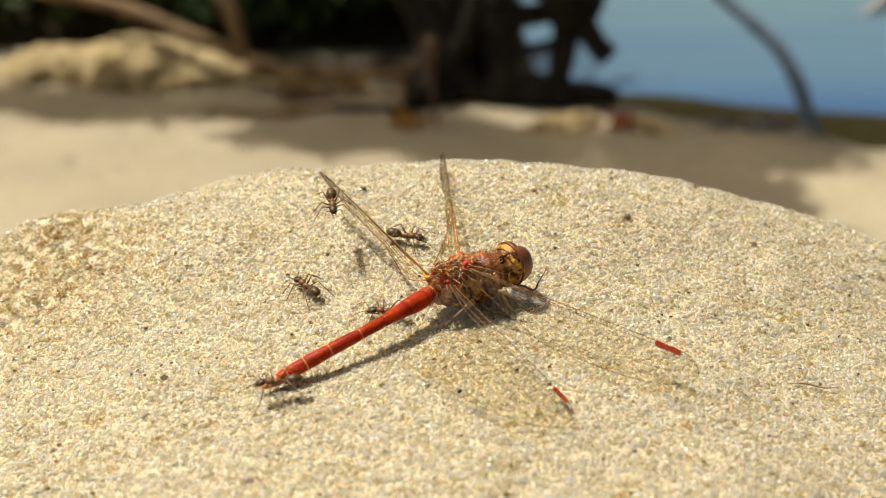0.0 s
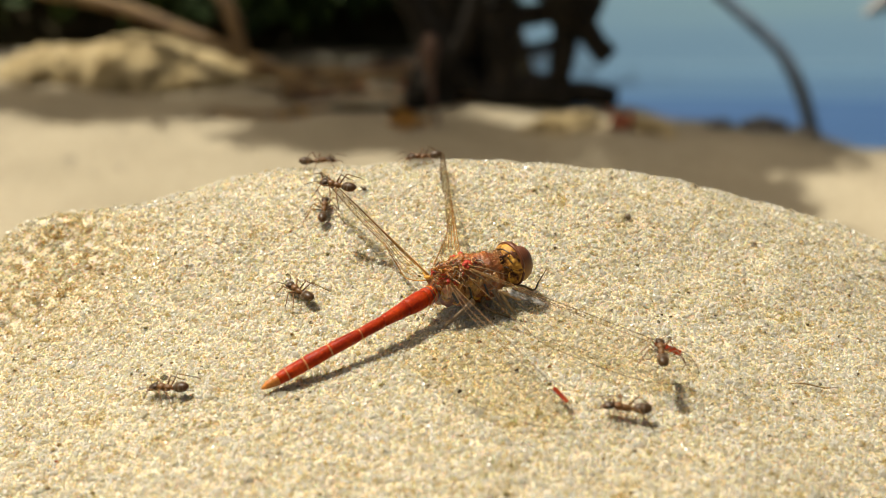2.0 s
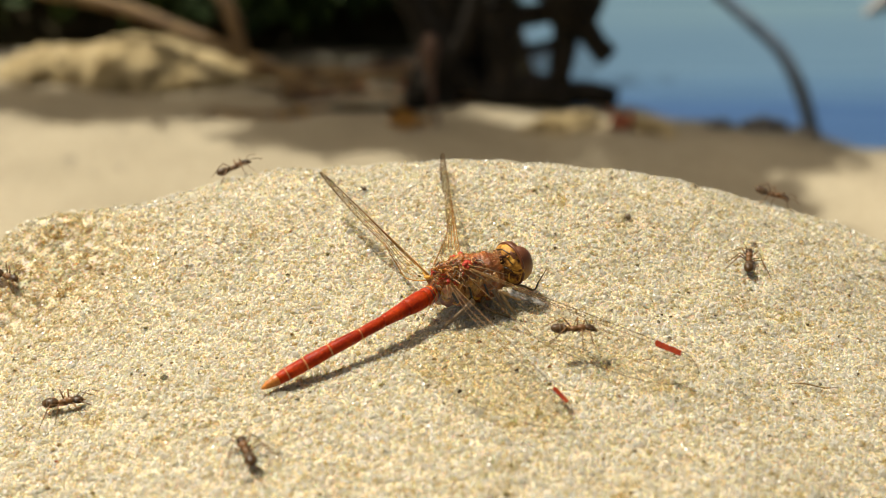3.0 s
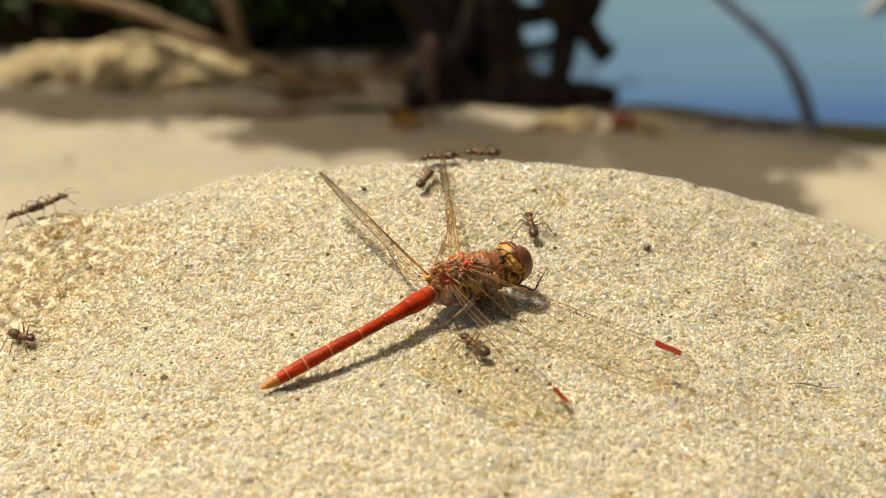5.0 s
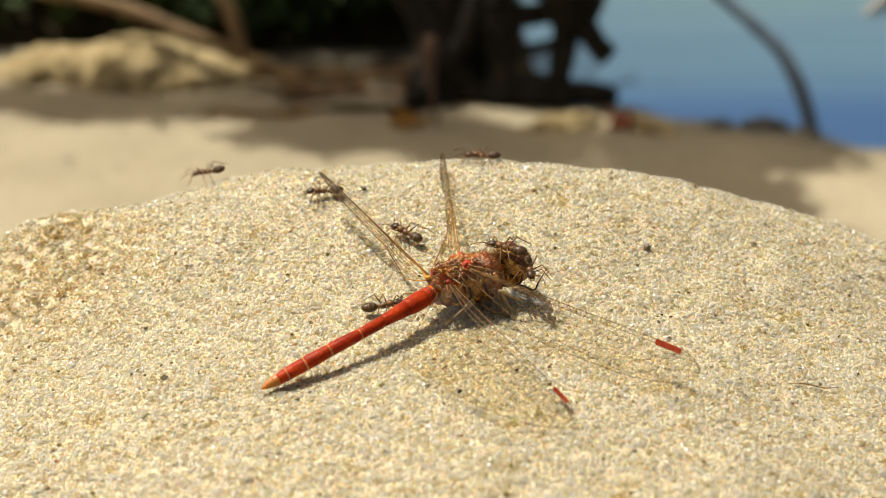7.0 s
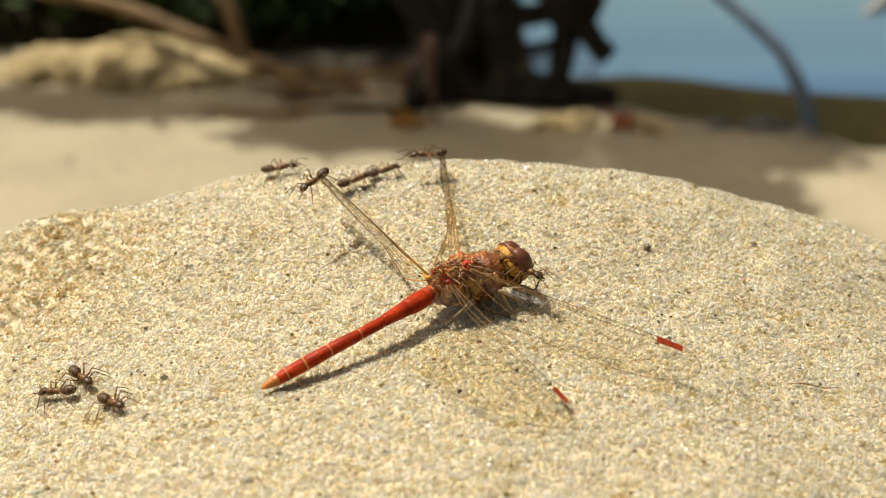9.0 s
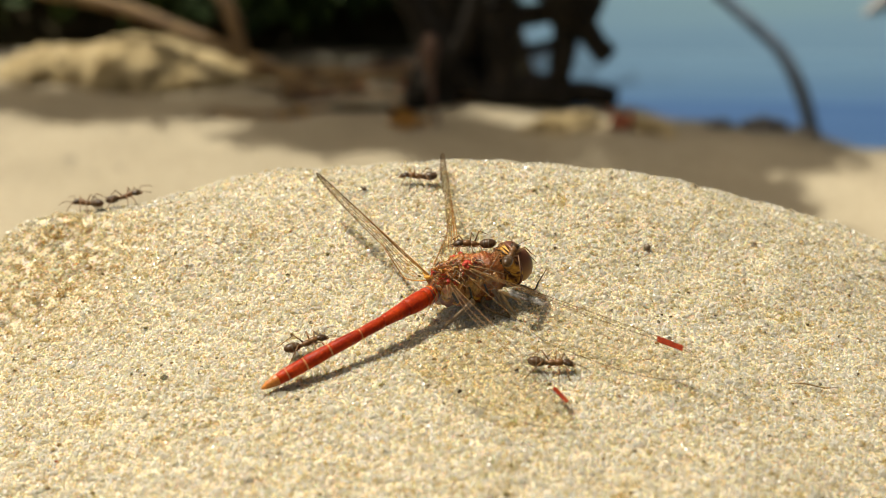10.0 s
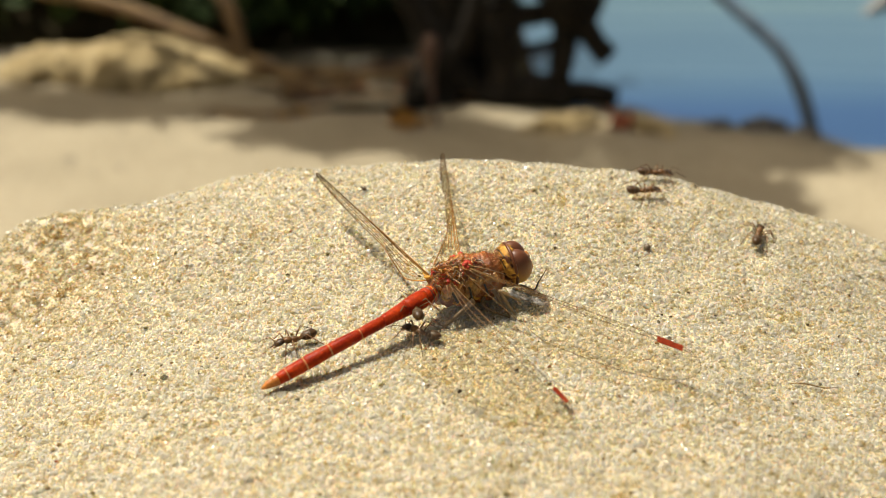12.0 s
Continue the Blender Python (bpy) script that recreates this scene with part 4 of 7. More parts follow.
def sand_ridge():
    """A long crumbling heap with an uneven top line."""
    tops = (0.012, 0.022, 0.027, 0.028, 0.032, 0.039, 0.045, 0.040, 0.035, 0.029, 0.025, 0.022, 0.017, 0.010, 0.002)
    x0, x1 = -0.535, -0.185
    n, m = 70, 26
    bm = bmesh.new()
    rows = []
    for i in range(n + 1):
        s = i / n * (len(tops) - 1)
        k = int(min(s, len(tops) - 2))
        h = tops[k] + (tops[k + 1] - tops[k]) * (s - k)
        row = []
        for j in range(m + 1):
            a = math.pi * j / m
            p = Vector((x0 + (x1 - x0) * i / n, 1.310 - math.cos(a) * (0.020 + 1.15 * h), BEACH - 0.012 + max(0.0, math.sin(a)) ** 0.8 * (h + 0.012)))
            d = 0.010 * noise.noise(p * 22) + 0.006 * noise.noise(p * 55) + 0.003 * noise.noise(p * 140)
            n3 = Vector([noise.noise(p * 30 + Vector((9 * e, 0, 0))) * 0.008 + noise.noise(p * 75 + Vector((0, 9 * e, 0))) * 0.004 for e in (1, 2, 3)])
            row.append(bm.verts.new(p + (n3 + Vector((0, -d, d)) * 0.3) * min(1, h / 0.03)))
        rows.append(row)
    for r1, r2 in zip(rows, rows[1:]):
        for j in range(m):
            bm.faces.new((r1[j], r1[j + 1], r2[j + 1], r2[j]))
    bmesh.ops.remove_doubles(bm, verts=bm.verts, dist=1e-6)
    heap = thing("sand_ridge", bm, CAKED, "broken sunlit heap of caked beach sand", "sand heap")
    r = random.Random(12)
    for k in range(6):
        s = (2 * k + 1.3) / 14 * (len(tops) - 1)
        i = int(s)
        h = tops[i] + (tops[i + 1] - tops[i]) * (s - i)
        size = r.uniform(0.006, 0.011)
        a = r.uniform(0.25, 0.55) * math.pi
        bm = bmesh.new()
        bmesh.ops.create_icosphere(bm, subdivisions=3, radius=size)
        at = Vector((x0 + (x1 - x0) * s / (len(tops) - 1), 1.310 - math.cos(a) * (0.020 + 1.15 * h), BEACH - 0.006 + math.sin(a) ** 0.8 * h))
        for v in bm.verts:
            p = v.co * (1.2 / size)
            v.co *= 1 + 0.5 * noise.noise(p + at * 90) + 0.2 * noise.noise(p * 3)
            v.co += at
        part("sand_chunk", bm, CAKED, heap, smooth=False)


sand_ridge()
sand_clump((0.127, 1.050, -0.290), (0.050, 0.026, 0.024), 11.0, "small sunlit heap of sand by the water")
sand_clump((0.208, 1.050, -0.292), (0.030, 0.03, 0.022), 14.0, "small sunlit heap of sand by the water")


def stick(name, points, radii, mat, label, category, group="", knots=0.12):
    bm = bmesh.new()
    line = smooth_line(points, 7)
    n = len(line)
    rs = []
    for i in range(n):
        f = i / (n - 1) * (len(radii) - 1)
        a = int(min(f, len(radii) - 2))
        rs.append((radii[a] + (radii[a + 1] - radii[a]) * (f - a)) * (1 + knots * noise.noise(line[i] * 40)))
    tube(bm, line, rs, 10)
    return thing(name, bm, mat, label, category, group)


BRANCH = ("branch", "fallen branches")
stick("driftwood_branch", [(-0.495, 1.34, -0.190), (-0.393, 1.31, -0.204), (-0.302, 1.28, -0.231), (-0.226, 1.25, -0.254), (-0.144, 1.21, -0.281), (-0.092, 1.19, -0.286)], [0.010, 0.009, 0.008, 0.005], TWIG, "weathered brown branch slanting down to the sand", *BRANCH)
stick("driftwood_branch", [(-0.262, 1.28, -0.18), (-0.241, 1.26, -0.215), (-0.233, 1.25, -0.258)], [0.009, 0.010, 0.008], TWIG, "short upright broken brown branch", *BRANCH)
stick("driftwood_branch", [(-0.236, 1.27, -0.278), (-0.123, 1.27, -0.279), (-0.016, 1.25, -0.280)], [0.006, 0.008, 0.005], TWIG, "thin pale twig lying on the sand", *BRANCH)
stick("driftwood_branch", [(-0.197, 1.22, -0.280), (-0.092, 1.20, -0.283), (0.01, 1.14, -0.284), (0.087, 1.10, -0.286)], [0.004, 0.007, 0.006, 0.003], TWIG, "long thin twig lying on the sand", *BRANCH)
stick("driftwood_branch", [(-0.181, 1.19, -0.284), (-0.108, 1.24, -0.281), (-0.03, 1.30, -0.278)], [0.004, 0.006, 0.004], TWIG, "crooked brown twig lying on the sand", *BRANCH)
stick("driftwood_branch", [(-0.012, 1.06, -0.188), (-0.014, 1.06, -0.206), (-0.013, 1.062, -0.230), (-0.005, 1.065, -0.287)], [0.006, 0.010, 0.004, 0.002], STUB, "short red-brown stub standing in the sand", *BRANCH)
stick("reed_stalk", [(0.386, 1.07, -0.320), (0.383, 1.07, -0.297), (0.369, 1.075, -0.253), (0.347, 1.085, -0.212), (0.316, 1.10, -0.183), (0.28, 1.12, -0.155)], [0.008, 0.008, 0.008, 0.0075, 0.006], STALK, "bent grey reed stalk standing at the water's edge", "reed", knots=0.05)


def fallen_leaf(at, size, mat, turn, label):
    bm = bmesh.new()
    rows = []
    for i in range(11):
        s = i / 10
        w = size * 0.42 * math.sin(math.pi * s ** 0.8) ** 0.9
        rows.append([bm.verts.new(Vector(((s - 0.5) * size, k * w / 2, size * (0.25 * (k / 2) ** 2 + 0.15 * math.sin(3 * s + k))))) for k in (-2, -1, 0, 1, 2)])
    for r1, r2 in zip(rows, rows[1:]):
        for k in range(4):
            bm.faces.new((r1[k], r1[k + 1], r2[k + 1], r2[k]))
    bmesh.ops.solidify(bm, geom=list(bm.faces), thickness=0.0006)
    ob = thing("fallen_leaf", bm, mat, label, "leaf", "fallen leaves")
    ob.matrix_basis = Matrix.Translation(at) @ pose(0, 0, 0, 18, 6, turn)
    return ob


fallen_leaf((-0.036, 1.066, -0.281), 0.040, LEAF_YELLOW, 10, "curled ochre leaf lying on the sand")
fallen_leaf((0.176, 1.045, -0.274), 0.038, LEAF_RED, 60, "curled red-brown leaf lying on the sand")


def litter():
    """Thin twigs and small dry leaves strewn under the bank."""
    r = random.Random(31)
    for k in range(18):
        x, y = r.uniform(-0.21, 0.02), r.uniform(1.10, 1.35)
        turn, half = r.uniform(-0.5, 0.3), r.uniform(0.025, 0.075)
        pts = []
        for f in (-1, -0.3, 0.35, 1):
            px, py = x + f * half * math.cos(turn), y + f * half * math.sin(turn) + r.uniform(-0.006, 0.006)
            pts.append((px, py, float(ground_height(np.array(px), np.array(py))) + 0.004))
        stick("twig", pts, [0.0012, r.uniform(0.002, 0.0042), 0.001], (TWIG, STUB, TWIG, BARK)[k % 4],
              ("thin brown twig lying on the sand", "thin red-brown twig lying on the sand", "thin brown twig lying on the sand", "thin dark twig lying on the sand")[k % 4], "twig", "twigs under the bank")
    for k in range(7):
        x, y = r.uniform(-0.17, 0.08), r.uniform(1.09, 1.22)
        z = float(ground_height(np.array(x), np.array(y)))
        fallen_leaf((x, y, z + 0.003), r.uniform(0.014, 0.024), (LEAF_YELLOW, LEAF_RED, TWIG)[k % 3], r.uniform(0, 180),
                    ("small curled ochre leaf lying on the sand", "small curled red-brown leaf lying on the sand", "small dry brown leaf lying on the sand")[k % 3])


litter()

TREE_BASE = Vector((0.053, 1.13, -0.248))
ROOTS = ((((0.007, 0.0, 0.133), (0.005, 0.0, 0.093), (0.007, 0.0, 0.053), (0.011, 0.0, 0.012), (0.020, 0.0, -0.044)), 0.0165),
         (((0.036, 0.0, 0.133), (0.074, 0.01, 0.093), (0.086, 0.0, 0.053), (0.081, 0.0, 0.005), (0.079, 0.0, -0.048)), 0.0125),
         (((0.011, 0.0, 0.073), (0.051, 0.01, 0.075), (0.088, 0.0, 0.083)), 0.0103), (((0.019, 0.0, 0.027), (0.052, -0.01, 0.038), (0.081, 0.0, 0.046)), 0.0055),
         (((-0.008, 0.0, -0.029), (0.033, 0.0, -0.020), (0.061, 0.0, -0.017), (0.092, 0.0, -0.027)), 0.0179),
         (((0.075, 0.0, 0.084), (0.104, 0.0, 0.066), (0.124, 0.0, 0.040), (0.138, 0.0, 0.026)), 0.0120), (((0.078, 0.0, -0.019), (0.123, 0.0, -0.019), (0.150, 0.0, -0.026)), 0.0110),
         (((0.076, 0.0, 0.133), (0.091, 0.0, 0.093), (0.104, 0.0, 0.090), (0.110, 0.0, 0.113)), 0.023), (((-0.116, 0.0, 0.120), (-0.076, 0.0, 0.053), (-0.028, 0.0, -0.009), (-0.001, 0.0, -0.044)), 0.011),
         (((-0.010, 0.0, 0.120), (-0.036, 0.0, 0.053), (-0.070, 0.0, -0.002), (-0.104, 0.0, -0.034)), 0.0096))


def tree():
    """A shoreline tree: bare tangled foot, with unseen limbs and leafy crown added to shade the beach."""
    ob = tagged(new("tree"), "dark shoreline tree with tangled exposed roots and unseen overhanging crown", "tree")
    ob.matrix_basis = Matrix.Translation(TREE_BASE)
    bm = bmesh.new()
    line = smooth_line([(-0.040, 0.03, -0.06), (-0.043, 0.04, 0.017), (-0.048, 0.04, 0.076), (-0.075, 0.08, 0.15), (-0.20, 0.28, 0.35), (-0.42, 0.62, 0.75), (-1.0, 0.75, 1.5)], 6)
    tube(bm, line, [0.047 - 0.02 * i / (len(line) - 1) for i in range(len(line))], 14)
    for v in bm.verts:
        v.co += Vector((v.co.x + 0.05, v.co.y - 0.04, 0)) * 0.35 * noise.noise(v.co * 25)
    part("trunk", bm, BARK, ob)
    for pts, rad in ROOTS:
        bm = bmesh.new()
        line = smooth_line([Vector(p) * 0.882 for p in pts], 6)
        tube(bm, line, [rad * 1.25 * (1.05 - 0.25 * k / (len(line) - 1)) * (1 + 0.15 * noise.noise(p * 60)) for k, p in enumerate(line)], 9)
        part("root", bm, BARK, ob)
    for end in ((-1.0, 0.9, 1.3), (-0.95, 0.5, 1.4), (-0.55, 0.0, 1.2), (-0.4, -0.15, 1.2), (-1.3, 0.5, 1.7)):
        bm = bmesh.new()
        e = Vector(end)
        line = smooth_line([(-0.42, 0.62, 0.75), (min(e.x, -0.55) - 0.05, 0.5 * e.y + 0.31, 0.5 * e.z + 0.475), tuple(e)], 6)
        tube(bm, line, [0.025 - 0.018 * k / (len(line) - 1) for k in range(len(line))], 8)
        part("limb", bm, BARK, ob)
    rng = np.random.default_rng(5)
    # unseen leaf sprays shading the sand behind the hump, unseen dense crown over bank
    def inside(x, y, ring):
        """Whether the point lies within the ring."""
        odd = False
        for (ax, ay), (bx, by) in zip(ring, ring[1:] + ring[:1]):
            if (ay > y) != (by > y) and x < ax + (y - ay) / (by - ay) * (bx - ax):
                odd = not odd
        return odd

    slant = [(-0.20, 1.20), (-0.09, 1.14), (-0.02, 1.075), (-0.02, 1.0), (-0.10, 1.015), (-0.165, 1.025), (-0.18, 1.045), (-0.14, 1.085)]
    broad = [(-0.03, 1.075), (0.085, 1.015), (0.235, 1.01), (0.265, 1.06), (0.31, 1.06), (0.37, 1.01), (0.33, 0.97), (0.275, 0.93), (0.275, 0.872), (0.275, 0.80), (0.26, 0.74), (0.25, 0.70), (0.06, 0.70), (0.02, 0.97), (-0.03, 1.0)]
    gap = [(0.075, 1.0), (0.215, 0.985), (0.215, 0.90), (0.075, 0.925)]

    def shaded(x, y):
        litter = -0.22 < x < 0.05 and 1.16 < y < 1.36 and (int(x * 25 + 99) + 2 * int(y * 25)) % 5 == 0
        return inside(x, y, slant) or (inside(x, y, broad) and not inside(x, y, gap)) or (-0.56 < x < -0.19 and 1.165 < y < 1.205) or litter

    lean = SUN * (1.287 / SUN.z)
    spots = [(x, y) for x in np.arange(-0.56, 0.45, 0.03) for y in np.arange(0.69, 1.38, 0.03) if shaded(x, y)]
    sprays = np.concatenate([np.array((x + lean.x - TREE_BASE.x, y + lean.y - TREE_BASE.y, 1.25)) + rng.normal(0, 1, (110, 3)) * (0.016, 0.016, 0.05) for x, y in spots])
    leaf_cloud("leaf_sprays", sprays, 0.045, LEAF_DARK, ob, rng)
    c = np.array((-1.25, 0.88, 1.30)) + rng.normal(0, 1, (8000, 3)) * (0.50, 0.24, 0.14)
    foot = c[:, 0] + TREE_BASE.x - SUN.x / SUN.z * (c[:, 2] + 0.08)
    c = c[(foot < -0.02) & (c[:, 1] > 0.69)]
    leaf_cloud("crown", c, 0.075, LEAF_DARK, ob, rng)
    return ob


def leaf_cloud(name, c, size, mat, parent, rng):
    """Many small folded leaves round the points c, as one mesh."""
    n = len(c)
    d = rng.normal(0, 1, (n, 3))
    d /= np.linalg.norm(d, axis=1)[:, None]
    s = np.cross(d, rng.normal(0, 1, (n, 3)))
    s /= np.linalg.norm(s, axis=1)[:, None]
    up = np.cross(d, s)
    k = size * rng.uniform(0.6, 1.2, (n, 1))
    co = np.stack([c - d * k * 0.5, c + s * k * 0.24 + up * k * 0.08, c + d * k * 0.5, c - s * k * 0.24 + up * k * 0.08], axis=1).reshape(-1, 3)
    i = np.arange(n)[:, None] * 4
    polys = np.concatenate([i + (0, 1, 2), i + (0, 2, 3)])
    ob = new(name, raw_mesh(name, co, polys, mat, smooth=False))
    ob.parent = parent
    return ob


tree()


def bank_height(x, y):
    rise = step(1.36, 1.72, y) * step(0.10, -0.06, x)
    return BEACH - 0.03 + 0.25 * rise + 0.03 * rise * np.sin(x * 13 + y * 5) * np.sin(y * 17)


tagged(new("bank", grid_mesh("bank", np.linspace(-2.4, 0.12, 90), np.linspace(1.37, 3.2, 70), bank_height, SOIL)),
       "dark earth bank behind the beach", "bank", kind="structure")


def bush(at, spread, n, seed, label):
    ob = tagged(new("bush"), label, "bush", "dark bushes on the bank")
    ob.matrix_basis = Matrix.Translation(at)
    rng = np.random.default_rng(seed)
    for i in range(7):
        bm = bmesh.new()
        e = Vector((rng.uniform(-1, 1) * spread[0], rng.uniform(-0.6, 0.6) * spread[1], spread[2] * rng.uniform(0.7, 1.3)))
        line = smooth_line([(0, 0, -0.03), tuple(e * 0.45 + Vector((0, 0, 0.05))), tuple(e)], 4)
        tube(bm, line, [0.010 - 0.006 * k / (len(line) - 1) for k in range(len(line))], 6)
        part("stem", bm, BARK, ob)
    c = rng.normal(0, 0.5, (n, 3)) * spread + (0, 0, spread[2] * 0.6)
    c[:, 2] = np.abs(c[:, 2])
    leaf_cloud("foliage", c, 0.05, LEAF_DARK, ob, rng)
    return ob


for k, (x, y) in enumerate(((-0.72, 1.50), (-0.45, 1.50), (-0.22, 1.48), (-0.06, 1.50), (-0.60, 1.62), (-0.32, 1.62), (-0.12, 1.66))):
    z = float(bank_height(np.array(x), np.array(y)))
    bush((x, y, z), (0.16, 0.10, 0.07), 420, 20 + k, "dense dark green bush in deep shade on the bank")


def stone(at, size, seed, label):
    bm = bmesh.new()
    bmesh.ops.create_icosphere(bm, subdivisions=3, radius=1.0)
    for v in bm.verts:
        k = 1 + 0.3 * noise.noise(v.co * 1.3 + Vector((seed, 0, 0))) + 0.08 * noise.noise(v.co * 4)
        v.co = Vector((v.co.x * size[0], v.co.y * size[1], v.co.z * size[2])) * k
    ob = thing("stone", bm, STONE, label, "stone", "stones at the water's edge")
    ob.matrix_basis = Matrix.Translation(at)


stone((0.330, 1.068, -0.288), (0.026, 0.02, 0.014), 1.0, "dark wet stone at the water's edge")
stone((0.366, 1.045, -0.288), (0.018, 0.014, 0.010), 4.0, "small dark wet stone at the water's edge")
stone((0.285, 1.075, -0.288), (0.020, 0.016, 0.010), 7.0, "small grey stone half sunk in the sand")


def wave(at, length, height, seed):
    """A long low swell."""
    bm = bmesh.new()
    rows = []
    for i in range(61):
        x = (i / 60 - 0.5) * length
        f = math.sin(math.pi * i / 60) ** 0.6
        row = []
        for j in range(15):
            t = j / 14
            z = height * f * (math.sin(math.pi * t) ** 2) * (1 + 0.3 * noise.noise(Vector((x * 2.5, seed, 0))))
            row.append(bm.verts.new((x, (t - 0.5) * height * 22 + 0.05 * noise.noise(Vector((x * 1.5, 0, seed))), z - 0.002)))
        rows.append(row)
    for r1, r2 in zip(rows, rows[1:]):
        for j in range(14):
            bm.faces.new((r1[j], r1[j + 1], r2[j + 1], r2[j]))
    ob = thing("wave", bm, WATER, "low blue ripple rolling towards the beach", "wave", "ripples on the lake")
    ob.matrix_basis = Matrix.Translation(at)
    return ob


# Pale object of unknown kind, set on the lake as drifting wood.
stick("driftwood_branch", [(0.71, 1.91, LAKE), (0.75, 1.96, LAKE + 0.008), (0.80, 2.03, LAKE + 0.016)], [0.006, 0.011, 0.010], PALEWOOD, "unidentified pale object, built as wood on the lake", *BRANCH)
def swell(length, height, width, label):
    """A steep olive swell that lifts at the water's edge, its crest at the origin."""
    bm = bmesh.new()
    rows = []
    for i in range(49):
        x = (i / 48 - 0.5) * length
        f = (1 - abs(2 * i / 48 - 1) ** 9) * (1 + 0.22 * noise.noise(Vector((x * 5, 3.0, 0))))
        rows.append([bm.verts.new((x, (j / 12 - 0.5) * width + 0.02 * noise.noise(Vector((x * 4, 0, 7.0))), height * (f * math.sin(math.pi * j / 12) ** 1.3 - 1))) for j in range(13)])
    for u1, u2 in zip(rows, rows[1:]):
        for j in range(12):
            bm.faces.new((u1[j], u1[j + 1], u2[j + 1], u2[j]))
    return thing("wave", bm, OLIVE, label, "wave", "ripples on the lake")


SWELL = swell(1.30, 0.055, 0.16, "steep olive-brown swell lifting at the water's edge")
WAVES = [wave((0.9, 1.9, LAKE), 2.2, 0.006, 1.0), wave((0.8, 1.6, LAKE), 1.9, 0.005, 5.0), wave((1.1, 2.5, LAKE), 3.0, 0.008, 9.0)]

for x, y, r in ((-0.355, 0.965, 0.0035), (-0.348, 0.935, 0.0025), (-0.300, 0.935, 0.0032), (-0.335, 1.085, 0.0026), (-0.318, 0.915, 0.002)):
    stone((x, y, float(ground_height(np.array(x), np.array(y))) + r * 0.2), (r * 1.3, r, r * 0.5), x * 90, "small brown pebble lying on the beach")

pb = bmesh.new()
blob(pb, (0, 0, 0), (0.0006, 0.0005, 0.0005), seg=12, rough=0.3, scale=2)
ROLLING = thing("pebble", pb, PEBBLE, "tiny brown pebble lying on the sand", "pebble")
fb = bmesh.new()
line = [Vector((0.0439 + 0.00095 * k, -0.0066 + 0.00012 * k + 0.0003 * math.sin(k), 0)) for k in range(8)]
tube(fb, [Vector((p.x, p.y, float(ground_height(np.array(p.x), np.array(p.y))) + 0.0006)) for p in line], [0.00005, 0.00009, 0.00011, 0.00011, 0.0001, 0.00009, 0.00007, 0.00004], 5)
thing("plant_fibre", fb, TWIG, "thin brown plant fibre lying on the sand", "fibre")


# ---------------------------------------------------------------- what moves
def on_sand(rows):
    """Poses on the sand from rows of seconds, x and y in mm, height over the sand in mm and heading in degrees."""
    out = []
    for t, x, y, up, turn in rows:
        x, y = x * MM, y * MM
        e = 0.006
        z = [float(ground_height(np.array(x + a), np.array(y + b))) for a, b in ((0, 0), (e, 0), (-e, 0), (0, e), (0, -e))]
        n = Vector((z[2] - z[1], min(z[4] - z[3], -0.2 * e), 2 * e)).normalized()
        tilt = Vector((0, 0, 1)).rotation_difference(n).to_matrix().to_4x4()
        out.append((t, Matrix.Translation((x, y, z[0] + up * MM + 0.0002)) @ tilt @ pose(0, 0, 0, 0, 0, turn)))
    return out


def stride(ant, rows, seed):
    """Swings the legs in turn, three by three, while the ant walks."""
    r = random.Random(seed)
    legs = [o for o in ant.children if o.name.split(".")[0] == "leg"]
    for k, leg in enumerate(legs):
        home = leg.matrix_basis.copy()
        keys = []
        for i, (t, _) in enumerate(rows):
            a = (1 if (i + k) % 2 else -1) * r.uniform(6, 17)
            keys.append((t, home @ pose(0, 0, 0, r.uniform(-4, 4), 0, a)))
        walk(leg, keys)


